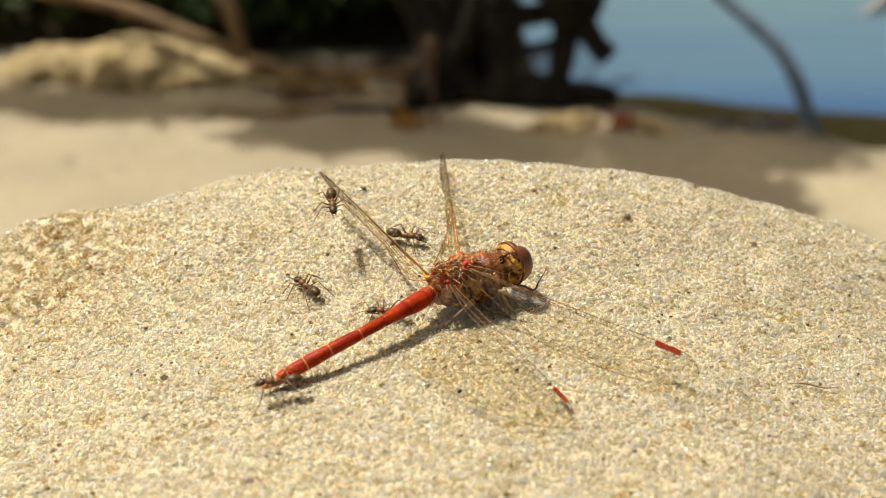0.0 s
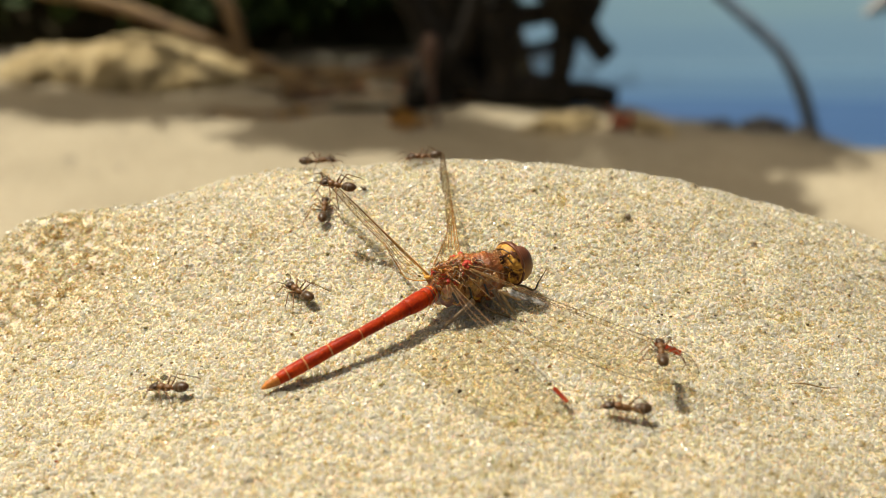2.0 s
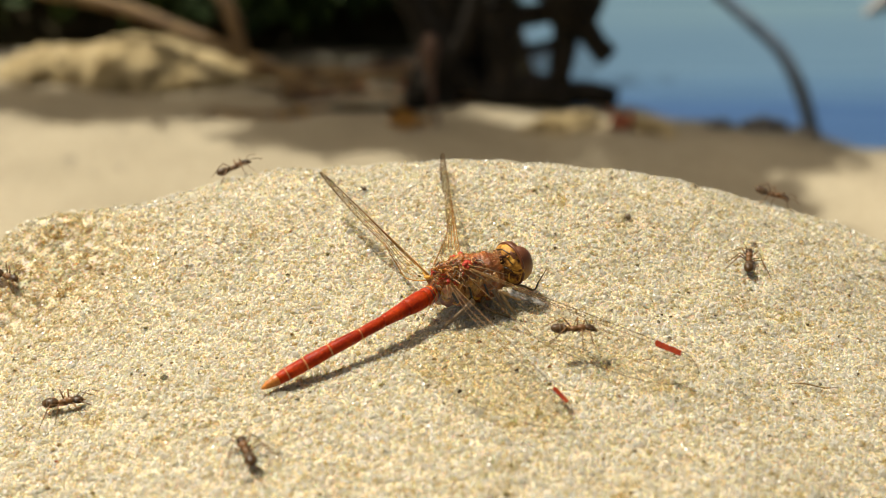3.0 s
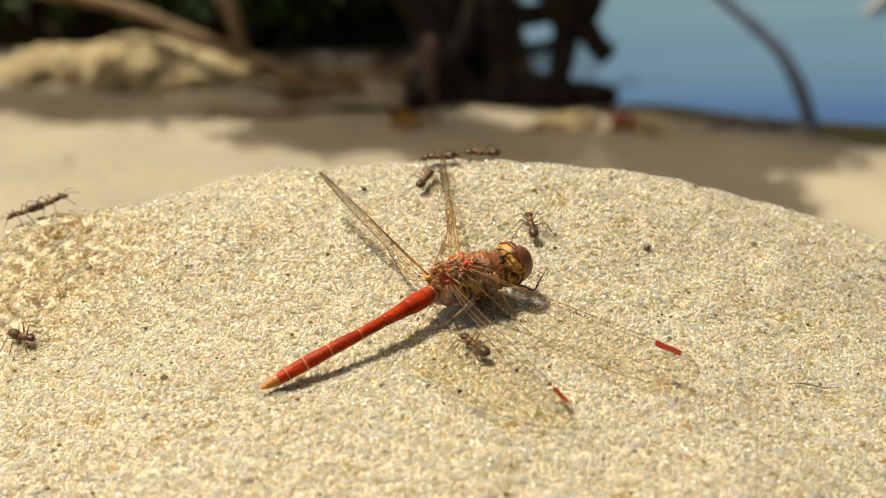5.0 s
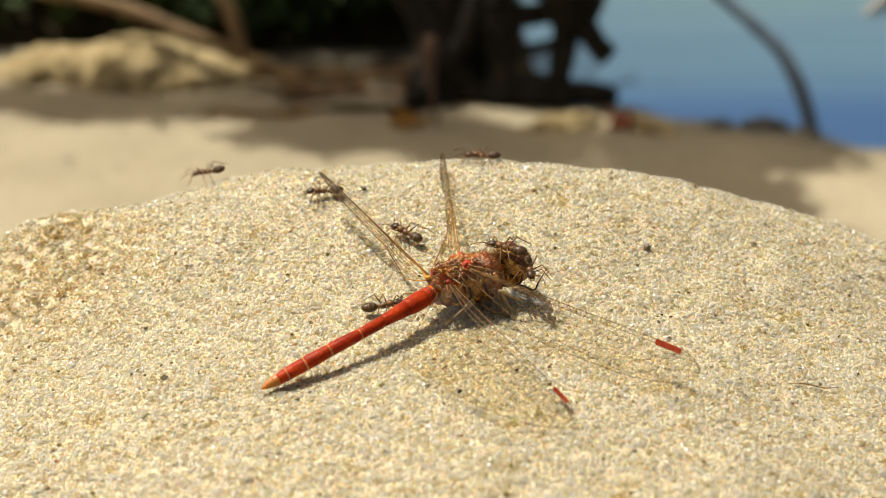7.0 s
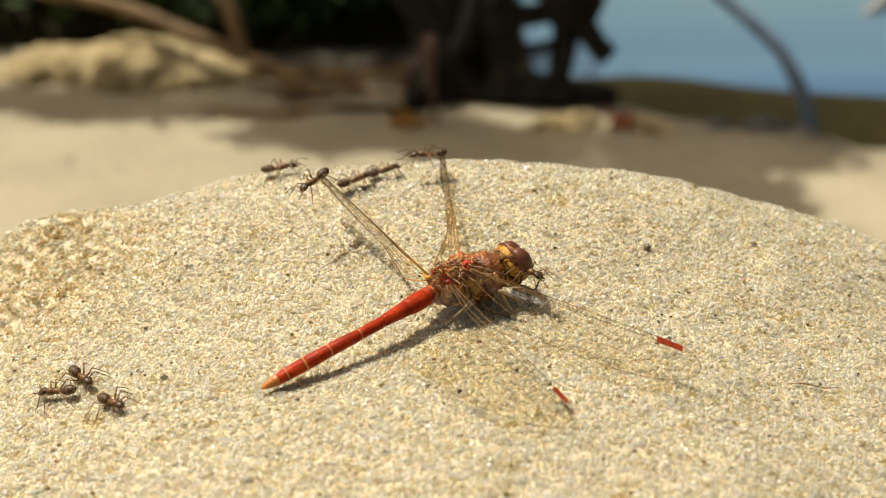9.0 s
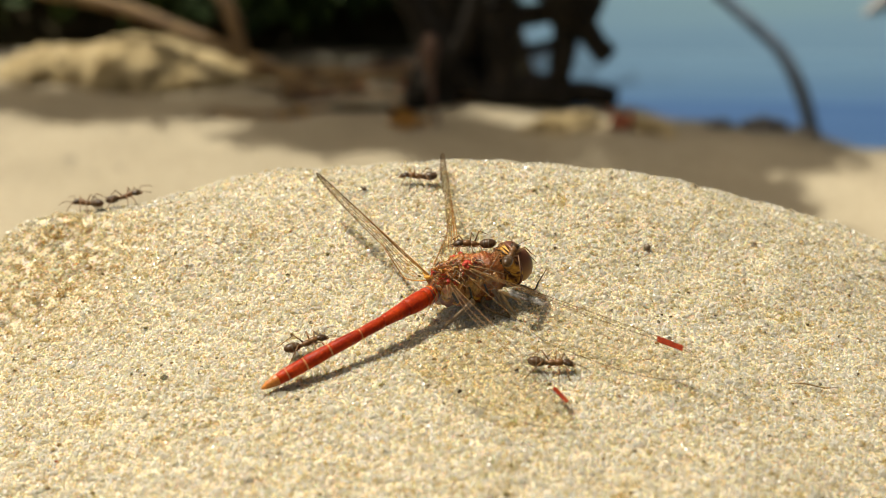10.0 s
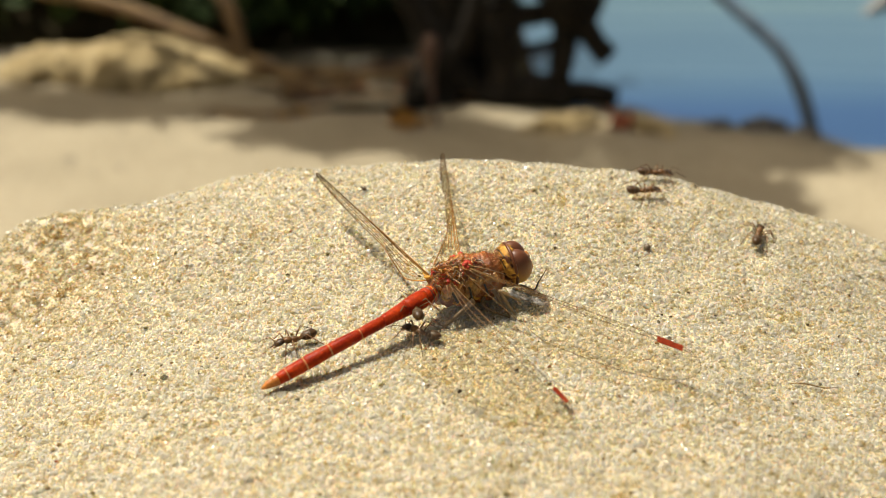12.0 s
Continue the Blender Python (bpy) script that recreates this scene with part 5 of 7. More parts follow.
def motions():
    rows = on_sand([
        (0, -15.3, 17.0, 7.0, -82), (0.1, -12.2, 22.5, 0.0, -52), (0.2, -1.6, -0.4, 0.0, -69), (0.3, -3.3, -1.1, 0.0, -98),
        (0.4, -2.4, -5.8, 0.0, -73), (0.433, -1.9, -6.9, 0.0, -130), (0.467, -1.4, -8.0, 0.0, -188), (0.5, -0.8, -9.2, 0.0, 115),
        (0.6, -65.6, -9.2, 0.0, 180), (0.633, -65.6, -9.2, 0.0, 125), (0.667, -65.6, -9.2, 0.0, 71), (0.7, -65.6, -9.2, 0.0, 16),
        (0.8, -2.6, 8.7, 0.0, 9), (0.867, -2.5, 4.6, 2.0, -49), (0.9, -2.5, 0.6, 3.9, -106), (0.933, -3.4, 0.3, 2.8, -161),
        (0.967, -4.3, 0.0, 1.6, -216), (1, -5.2, -0.3, 0.5, 88), (1.067, -11.2, -1.0, 0.2, 132), (1.1, -17.3, -1.8, 0.0, 175),
        (1.2, -26.4, 1.7, 0.0, 157), (1.3, -32.2, 4.5, 0.0, 137), (1.4, -30.6, 5.7, 0.0, 85), (1.5, -32.0, 6.4, 0.0, 119),
        (1.6, -34.9, 21.2, 0.0, 94), (1.667, -34.2, 23.7, 0.0, 54), (1.7, -33.4, 26.1, 0.0, 15), (1.8, -23.1, 24.3, 0.0, -4),
        (1.9, -17.3, 25.1, 0.0, 24), (2, -17.5, 26.8, 0.0, 88), (2.1, -17.8, 25.5, 0.0, 133), (2.167, -18.3, 26.8, 0.0, 89),
        (2.2, -18.7, 28.1, 0.0, 45), (2.267, -13.9, 31.2, 0.0, 110), (2.3, -9.1, 34.3, 0.0, 174), (2.4, -82.4, 34.3, 0.0, 180),
        (2.7, -82.4, 34.3, 0.0, 180), (2.733, -82.4, 34.3, 0.0, 121), (2.767, -82.4, 34.3, 0.0, 63), (2.8, -82.4, 34.3, 0.0, 4),
        (2.9, -65.7, 35.4, 0.1, -31), (3, -64.2, 23.3, 0.0, -35), (3.2, -78.2, 23.3, 0.0, -26), (3.4, -42.7, 12.9, 0.0, -16),
        (3.6, -19.5, 6.3, 0.0, -16), (3.8, -10.0, 3.4, 0.0, -10), (3.9, -10.0, 4.0, 0.0, 35), (4, -10.0, 4.6, 0.0, 80), (4.2, -9.0, 9.0, 0.0, 126),
        (4.4, -18.4, 16.1, 0.0, 144), (4.6, -33.5, 26.7, 0.0, 144), (4.8, -51.7, 40.4, 0.4, 152), (4.9, -55.7, 38.4, 0.0, -166),
        (4.933, -57.6, 38.3, 0.4, -220), (4.967, -59.6, 38.2, 0.7, -274), (5, -61.5, 38.1, 1.1, 32), (5.1, -30.3, 43.4, 1.5, -14),
        (5.133, -32.4, 37.4, 0.8, -77), (5.2, -34.5, 31.5, 0.0, -141), (5.233, -37.2, 32.1, 0.0, -200), (5.267, -39.9, 32.7, 0.0, -259),
        (5.3, -42.6, 33.4, 0.0, 42), (5.4, -22.7, 42.3, 0.4, 13), (5.433, -14.4, 42.7, 0.3, 70), (5.467, -6.1, 43.1, 0.2, 127),
        (5.5, 2.2, 43.4, 0.1, -175), (5.533, 9.6, 41.1, 0.1, -125), (5.567, 17.0, 38.7, 0.0, -74), (5.6, 24.4, 36.3, 0.0, -23),
        (5.7, 25.6, 33.3, 0.0, -47), (5.8, 35.0, 24.8, 0.0, -53), (5.833, 34.0, 24.8, 0.0, -104), (5.867, 33.0, 24.8, 0.0, -156),
        (5.9, 32.0, 24.9, 0.0, 153), (6, 28.4, 28.2, 0.0, 131), (6.1, 26.5, 34.4, 0.0, 122), (6.133, 25.7, 34.7, 0.0, 169),
        (6.167, 24.8, 35.0, 0.0, 216), (6.2, 24.0, 35.3, 0.0, -96), (6.3, 23.4, 6.8, 0.0, -121), (6.4, 4.0, 1.6, 6.5, -166),
        (6.5, 2.8, 1.6, 7.0, -97), (6.6, -5.0, -8.6, 0.0, -139), (6.667, -5.2, -7.1, 1.7, -176), (6.7, -5.3, -5.6, 3.4, 146),
        (6.8, -17.6, -0.2, 0.0, 141), (6.9, -23.0, 8.6, 0.0, 91), (6.933, -20.6, 19.6, 0.0, 135), (7, -18.1, 30.6, 0.0, 179),
        (7.1, -81.0, 30.6, 0.0, 180), (7.2, -81.0, 30.6, 0.0, 180), (8, -81.0, 30.6, 0.0, 241), (8.8, -81.0, 30.6, 0.0, -57),
        (8.9, -51.3, -15.2, 0.0, -48), (8.933, -50.8, -11.6, 0.0, -97), (8.967, -50.2, -8.0, 0.0, -145), (9, -49.6, -4.3, 0.0, 166),
        (9.1, -67.5, -4.3, 0.0, 180), (9.6, -67.5, -4.3, 0.0, 180), (9.633, -67.5, -4.3, 0.0, 240), (9.667, -67.5, -4.3, 0.0, 300),
        (9.7, -67.5, -4.3, 0.0, -1), (9.8, -36.6, -4.7, 0.0, 8), (9.833, -41.7, -3.8, 0.0, 64), (9.867, -46.7, -3.0, 0.0, 120),
        (9.9, -51.8, -2.1, 0.0, 175), (10, -68.4, -2.1, 0.0, 180), (10.1, -68.4, -2.1, 0.0, 180), (10.133, -68.4, -2.1, 0.0, 231),
        (10.167, -68.4, -2.1, 0.0, 281), (10.2, -68.4, -2.1, 0.0, -28), (10.3, -41.6, -16.4, 0.0, -32), (10.367, -40.8, -17.9, 0.0, -101),
        (10.4, -40.0, -19.5, 0.0, -171), (10.5, -61.7, -19.5, 0.0, 180), (11.6, -61.7, -19.5, 0.0, 180), (11.633, -61.7, -19.5, 0.0, 237),
        (11.667, -61.7, -19.5, 0.0, 295), (11.7, -61.7, -19.5, 0.0, -8), (11.8, 2.6, -28.5, 0.0, 5), (11.867, 1.6, -21.3, 0.0, 67),
        (11.9, 0.5, -14.2, 0.0, 130), (12, -19.1, -2.6, 0.0, -158)])
    walk(ANTS[0], rows)
    stride(ANTS[0], rows, 0)
    rows = on_sand([
        (0, 100.0, 50.0, 0.0, 171), (0.3, 100.0, 50.0, 0.0, 171), (0.4, 100.0, 50.0, 0.0, -151), (0.467, 50.6, 22.6, 0.0, -215),
        (0.5, 1.1, -4.8, 0.0, 82), (0.533, 1.4, -5.6, 0.0, 24), (0.567, 1.7, -6.3, 0.0, -33), (0.6, 2.0, -7.0, 0.0, -90),
        (0.633, 1.5, -7.2, 0.0, -130), (0.7, 1.1, -7.4, 0.0, -169), (0.8, -0.3, -7.4, 0.0, 167), (0.9, -2.6, -6.6, 0.0, 166),
        (1, -10.3, -5.0, 0.0, -174), (1.067, -8.3, -5.3, 0.0, -118), (1.1, -6.4, -5.6, 0.0, -62), (1.2, -5.7, -13.5, 0.0, -61),
        (1.3, -1.7, -14.0, 0.0, -25), (1.4, 12.0, -21.8, 0.0, -12), (1.433, 14.6, -20.7, 0.0, -59), (1.467, 17.1, -19.7, 0.0, -107),
        (1.5, 19.6, -18.6, 0.0, -154), (1.533, 26.2, -14.9, 0.0, -94), (1.567, 32.7, -11.3, 0.0, -35), (1.6, 39.3, -7.6, 0.0, 25),
        (1.7, 50.2, -4.5, 0.0, -8), (1.733, 49.5, -6.7, 0.0, -67), (1.8, 48.7, -8.9, 0.0, -125), (1.9, 38.8, -20.5, 0.0, -162),
        (2, 21.1, -18.2, 0.0, 176), (2.1, 12.2, -14.2, 0.0, 169), (2.2, -1.5, -13.7, 0.0, 102), (2.267, 3.6, -5.3, 0.0, 49),
        (2.3, 8.7, 3.1, 0.0, -5), (2.333, 11.8, -6.0, 0.0, -43), (2.4, 14.9, -15.0, 0.0, -81), (2.467, 13.8, -19.0, 0.0, -138),
        (2.5, 12.7, -22.9, 0.0, 165), (2.6, -5.4, -15.6, 0.0, 130), (2.7, -34.3, 33.1, 0.0, 135), (2.733, -37.1, 25.8, 0.0, 190),
        (2.8, -39.8, 18.6, 0.0, -116), (2.9, -45.6, 9.9, 0.0, -107), (2.933, -46.6, 1.4, 0.0, -57), (3, -47.6, -7.0, 0.0, -8),
        (3.1, -57.0, -7.0, 0.0, 32), (3.2, -66.5, -7.0, 0.0, 71), (3.4, -44.5, 2.1, 0.0, 22), (3.6, -31.1, 7.1, 0.0, 19), (3.8, -24.0, 9.1, 0.0, 13),
        (4, -21.2, 9.4, 0.0, 1), (4.2, -20.5, 9.2, 0.0, 6), (4.4, -19.7, 9.6, 0.0, 35), (4.6, -16.6, 11.9, 0.0, 36), (4.8, -9.1, 17.2, 0.0, 62),
        (4.9, -9.9, 24.5, 0.0, 67), (5, -2.5, 32.6, 0.0, 69), (5.067, -6.1, 34.2, 0.0, 19), (5.1, -9.6, 35.7, 0.0, -32), (5.2, 10.6, 24.5, 0.0, -29),
        (5.3, 19.2, 19.6, 0.0, -39), (5.4, 24.4, 13.3, 0.0, -93), (5.467, 20.8, -0.6, 0.0, -147), (5.5, 17.1, -14.5, 0.0, 160),
        (5.533, 29.4, -3.4, 0.0, 107), (5.6, 41.6, 7.7, 0.0, 54), (5.667, 48.6, 22.9, 0.0, 101), (5.7, 55.5, 38.1, 0.0, 149),
        (5.8, -7.9, 37.5, 0.0, -176), (5.867, -11.0, 35.1, 0.0, -134), (5.9, -14.1, 32.8, 0.0, -93), (5.933, -11.2, 30.6, 0.0, -55),
        (6, -8.3, 28.4, 0.0, -17), (6.1, 2.5, 24.5, 0.0, -70), (6.2, -1.7, 10.5, 0.0, -93), (6.233, -0.4, 12.8, 0.0, -39),
        (6.267, 0.9, 15.1, 0.0, 14), (6.3, 2.2, 17.4, 0.0, 67), (6.333, 4.0, 22.8, 0.0, 3), (6.4, 5.8, 28.2, 0.0, -62), (6.433, 5.5, 22.9, 1.3, -10),
        (6.467, 5.2, 17.6, 2.7, 43), (6.5, 5.0, 12.3, 4.0, 95), (6.6, 7.2, 18.9, 0.0, 76), (6.7, 7.3, 21.8, 0.0, 98), (6.8, 5.4, 31.7, 0.0, 130),
        (6.9, -4.2, 35.6, 0.0, 87), (6.933, 0.8, 38.2, 0.0, 133), (7, 5.9, 40.9, 0.0, 180), (7.067, 5.9, 76.4, 0.0, 135), (7.1, 5.9, 112.0, 0.0, 90),
        (8.8, 5.9, 112.0, 0.0, 90), (8.833, 5.9, 112.0, 0.0, 142), (8.867, 5.9, 112.0, 0.0, 195), (8.9, 5.9, 112.0, 0.0, -113),
        (8.933, -9.6, 75.4, 0.0, -56), (9, -25.2, 38.8, 0.0, 0), (9.1, -20.2, 35.9, 0.0, -36), (9.2, -13.7, 30.5, 0.0, -47),
        (9.3, -10.9, 25.8, 0.0, -13), (9.4, -0.9, 27.6, 0.0, 9), (9.467, 0.7, 27.7, 0.0, 55), (9.5, 2.2, 27.8, 0.0, 100),
        (9.533, 2.5, 24.8, 0.0, 157), (9.567, 2.9, 21.8, 0.0, 215), (9.6, 3.2, 18.8, 0.0, -88), (9.7, 2.5, 18.1, 0.0, -106),
        (9.8, 2.7, 17.1, 0.0, -106), (9.9, 3.6, 17.4, 0.0, -83), (9.933, 3.7, 12.8, 3.0, -132), (10, 3.9, 8.2, 6.0, 179),
        (10.067, 4.3, 14.4, 3.0, 128), (10.1, 4.6, 20.6, 0.0, 78), (10.2, 5.7, 17.1, 0.0, 113), (10.3, -0.9, 33.9, 0.0, 105),
        (10.4, -1.2, 43.1, 0.0, 90), (10.5, -1.2, 112.0, 0.0, 90), (11, -1.2, 112.0, 0.0, 90), (11.033, -1.2, 112.0, 0.0, 149),
        (11.067, -1.2, 112.0, 0.0, 208), (11.1, -1.2, 112.0, 0.0, -93), (11.2, -5.2, 44.7, 0.2, -90), (11.3, -0.7, 33.7, 0.0, -132),
        (11.4, -18.4, 30.1, 0.0, -105), (11.433, -12.7, 30.4, 0.0, -162), (11.467, -7.0, 30.7, 0.0, -220), (11.5, -1.4, 31.1, 0.0, 83),
        (11.533, 0.5, 32.8, 0.0, 32), (11.6, 2.4, 34.6, 0.0, -18), (11.633, 1.8, 33.2, 0.0, 33), (11.667, 1.2, 31.8, 0.0, 84),
        (11.7, 0.6, 30.4, 0.0, 135), (11.733, -1.4, 34.4, 0.0, 193), (11.767, -3.4, 38.4, 0.0, 252), (11.8, -5.5, 42.4, 0.0, -50),
        (11.9, 34.0, -9.5, 0.0, -36), (12, 65.5, -9.5, 0.0, 0)])
    walk(ANTS[1], rows)
    stride(ANTS[1], rows, 1)
    rows = on_sand([
        (0, -30.0, 112.0, 0.0, -172), (1.8, -30.0, 112.0, 0.0, -172), (1.867, -30.0, 112.0, 0.0, -127), (1.9, -30.0, 112.0, 0.0, -82),
        (1.933, -24.9, 77.7, 0.0, -41), (2, -19.9, 43.5, 0.1, 0), (2.033, -41.9, 43.5, 0.0, -60), (2.067, -63.9, 43.5, 0.0, -120),
        (2.1, -86.0, 43.5, 0.0, 180), (2.7, -86.0, 43.5, 0.0, 180), (2.733, -86.0, 43.5, 0.0, 236), (2.767, -86.0, 43.5, 0.0, 291),
        (2.8, -86.0, 43.5, 0.0, -13), (2.9, -56.0, 36.5, 0.0, 0), (3, -33.2, 43.9, 0.6, 28), (3.2, 0.4, 29.9, 0.0, -18),
        (3.267, -0.9, 31.3, 0.0, 34), (3.333, -2.1, 32.6, 0.0, 86), (3.4, -3.3, 33.9, 0.0, 139), (3.467, -3.2, 33.6, 0.0, 193),
        (3.533, -3.2, 33.3, 0.0, 247), (3.6, -3.1, 33.0, 0.0, -59), (3.8, -0.5, 29.2, 0.0, -52), (4, 3.3, 24.6, 0.0, -47),
        (4.2, 7.0, 21.2, 0.0, -31), (4.3, 8.0, 21.2, 0.0, 22), (4.4, 9.1, 21.1, 0.0, 75), (4.6, 8.4, 26.4, 0.0, 107), (4.8, 3.5, 39.1, 0.0, 118),
        (4.9, 2.7, 37.3, 0.0, 167), (5, -0.8, 40.0, 0.0, 180), (5.067, -1.3, 40.3, 0.0, 222), (5.1, -1.7, 40.6, 0.0, -96),
        (5.2, -1.2, 36.3, 0.0, -60), (5.3, 3.4, 31.8, 0.0, -63), (5.4, 14.2, 6.7, 0.0, -75), (5.5, 12.6, -1.5, 0.0, -112),
        (5.533, 10.2, -0.8, 0.0, -171), (5.6, 7.9, -0.1, 0.0, 129), (5.667, 7.0, 3.1, 0.0, 198), (5.7, 6.2, 6.3, 0.0, -93),
        (5.8, 7.4, -10.6, 0.0, -105), (5.867, 5.8, -5.7, 0.0, -175), (5.9, 4.2, -0.9, 0.0, 116), (5.933, 3.1, 0.5, 0.0, 172),
        (5.967, 2.0, 1.8, 0.0, 229), (6, 0.8, 3.2, 0.0, -75), (6.1, 2.4, -22.0, 0.0, -82), (6.133, 3.1, -23.0, 0.0, -30),
        (6.167, 3.9, -23.9, 0.0, 22), (6.2, 4.7, -24.8, 0.0, 74), (6.3, 3.4, -18.4, 0.0, 88), (6.4, 5.6, -3.3, 0.0, 82), (6.433, 5.7, -2.6, 0.0, 22),
        (6.467, 5.8, -1.9, 0.0, -38), (6.5, 5.9, -1.2, 0.0, -98), (6.6, 11.8, 7.7, 0.0, -148), (6.7, -8.7, -10.1, 0.0, -143),
        (6.733, -12.0, -11.7, 0.0, -85), (6.767, -15.4, -13.4, 0.0, -27), (6.8, -18.8, -15.0, 0.0, 31), (6.9, 15.6, 4.3, 0.0, 37),
        (6.933, 11.8, 4.9, 3.5, 96), (7, 8.1, 5.6, 7.0, 154), (7.033, 8.1, 4.4, 7.0, 202), (7.067, 8.1, 3.2, 7.0, 250), (7.1, 8.0, 2.0, 7.0, -62),
        (7.2, 10.4, 1.4, 7.0, -29), (7.4, 14.8, -1.7, 0.0, -39), (7.6, 17.0, -3.9, 0.0, -55), (7.8, 17.4, -5.3, 0.0, -109),
        (7.9, 16.9, -5.4, 0.0, -147), (8, 16.4, -5.6, 0.0, 175), (8.2, 14.6, -5.0, 0.0, 151), (8.4, 13.3, -3.9, 0.0, 102),
        (8.6, 14.1, -2.7, 0.0, 118), (8.8, 9.4, 3.3, 7.0, 122), (8.9, 10.3, 3.5, 7.0, 53), (8.933, 10.7, 4.5, 5.5, 7), (9, 11.1, 5.6, 4.0, -39),
        (9.1, 9.3, 1.7, 7.0, -88), (9.133, 9.9, 1.6, 7.0, -35), (9.167, 10.6, 1.5, 7.0, 18), (9.2, 11.2, 1.3, 7.0, 71), (9.3, 10.3, 4.6, 7.0, 114),
        (9.4, 9.3, 5.7, 7.0, 114), (9.5, 9.2, 4.8, 7.0, 119), (9.533, 9.4, 4.2, 7.0, 60), (9.567, 9.6, 3.6, 7.0, 0), (9.6, 9.8, 3.0, 7.0, -59),
        (9.7, 10.2, 3.0, 7.0, -59), (9.8, 9.6, 2.9, 7.0, -59), (9.9, 9.3, 2.2, 7.0, -59), (9.933, 9.1, 3.1, 7.0, 7), (10, 8.9, 4.1, 7.0, 73),
        (10.033, 8.7, 4.1, 7.0, 24), (10.067, 8.4, 4.1, 7.0, -25), (10.1, 8.1, 4.1, 7.0, -74), (10.2, 10.1, 0.0, 7.0, -97),
        (10.3, 7.0, -4.8, 0.0, -171), (10.4, -1.0, -1.7, 4.0, 137), (10.467, -0.4, 0.1, 2.0, 180), (10.5, 0.1, 1.8, 0.0, -136),
        (10.533, 0.4, -0.4, 0.0, -192), (10.567, 0.6, -2.6, 0.0, -248), (10.6, 0.9, -4.8, 0.0, 56), (10.7, 17.7, 27.8, 0.0, 22),
        (10.8, 79.9, 27.8, 0.0, -27), (10.833, 69.2, 22.7, 0.0, -74), (10.867, 58.4, 17.6, 0.0, -122), (10.9, 47.6, 12.5, 0.0, -169),
        (11, 36.4, 19.7, 0.0, -116), (11.067, 56.6, 19.7, 0.0, -58), (11.1, 76.8, 19.7, 0.0, 0), (11.2, 76.8, 19.7, 0.0, 0),
        (11.233, 76.8, 19.7, 0.0, -59), (11.267, 76.8, 19.7, 0.0, -118), (11.3, 76.8, 19.7, 0.0, -178), (11.4, 48.5, 18.6, 0.0, -178),
        (11.433, 57.8, 18.6, 0.0, -118), (11.467, 67.1, 18.6, 0.0, -59), (11.5, 76.3, 18.6, 0.0, 0), (11.7, 76.3, 18.6, 0.0, 0),
        (11.733, 76.3, 18.6, 0.0, 47), (11.767, 76.3, 18.6, 0.0, 94), (11.8, 76.3, 18.6, 0.0, 141), (11.9, 63.1, 29.3, 0.0, 165),
        (11.933, 55.0, 28.0, 0.0, 118), (12, 46.8, 26.6, 0.0, 71)])
    walk(ANTS[2], rows)
    stride(ANTS[2], rows, 2)
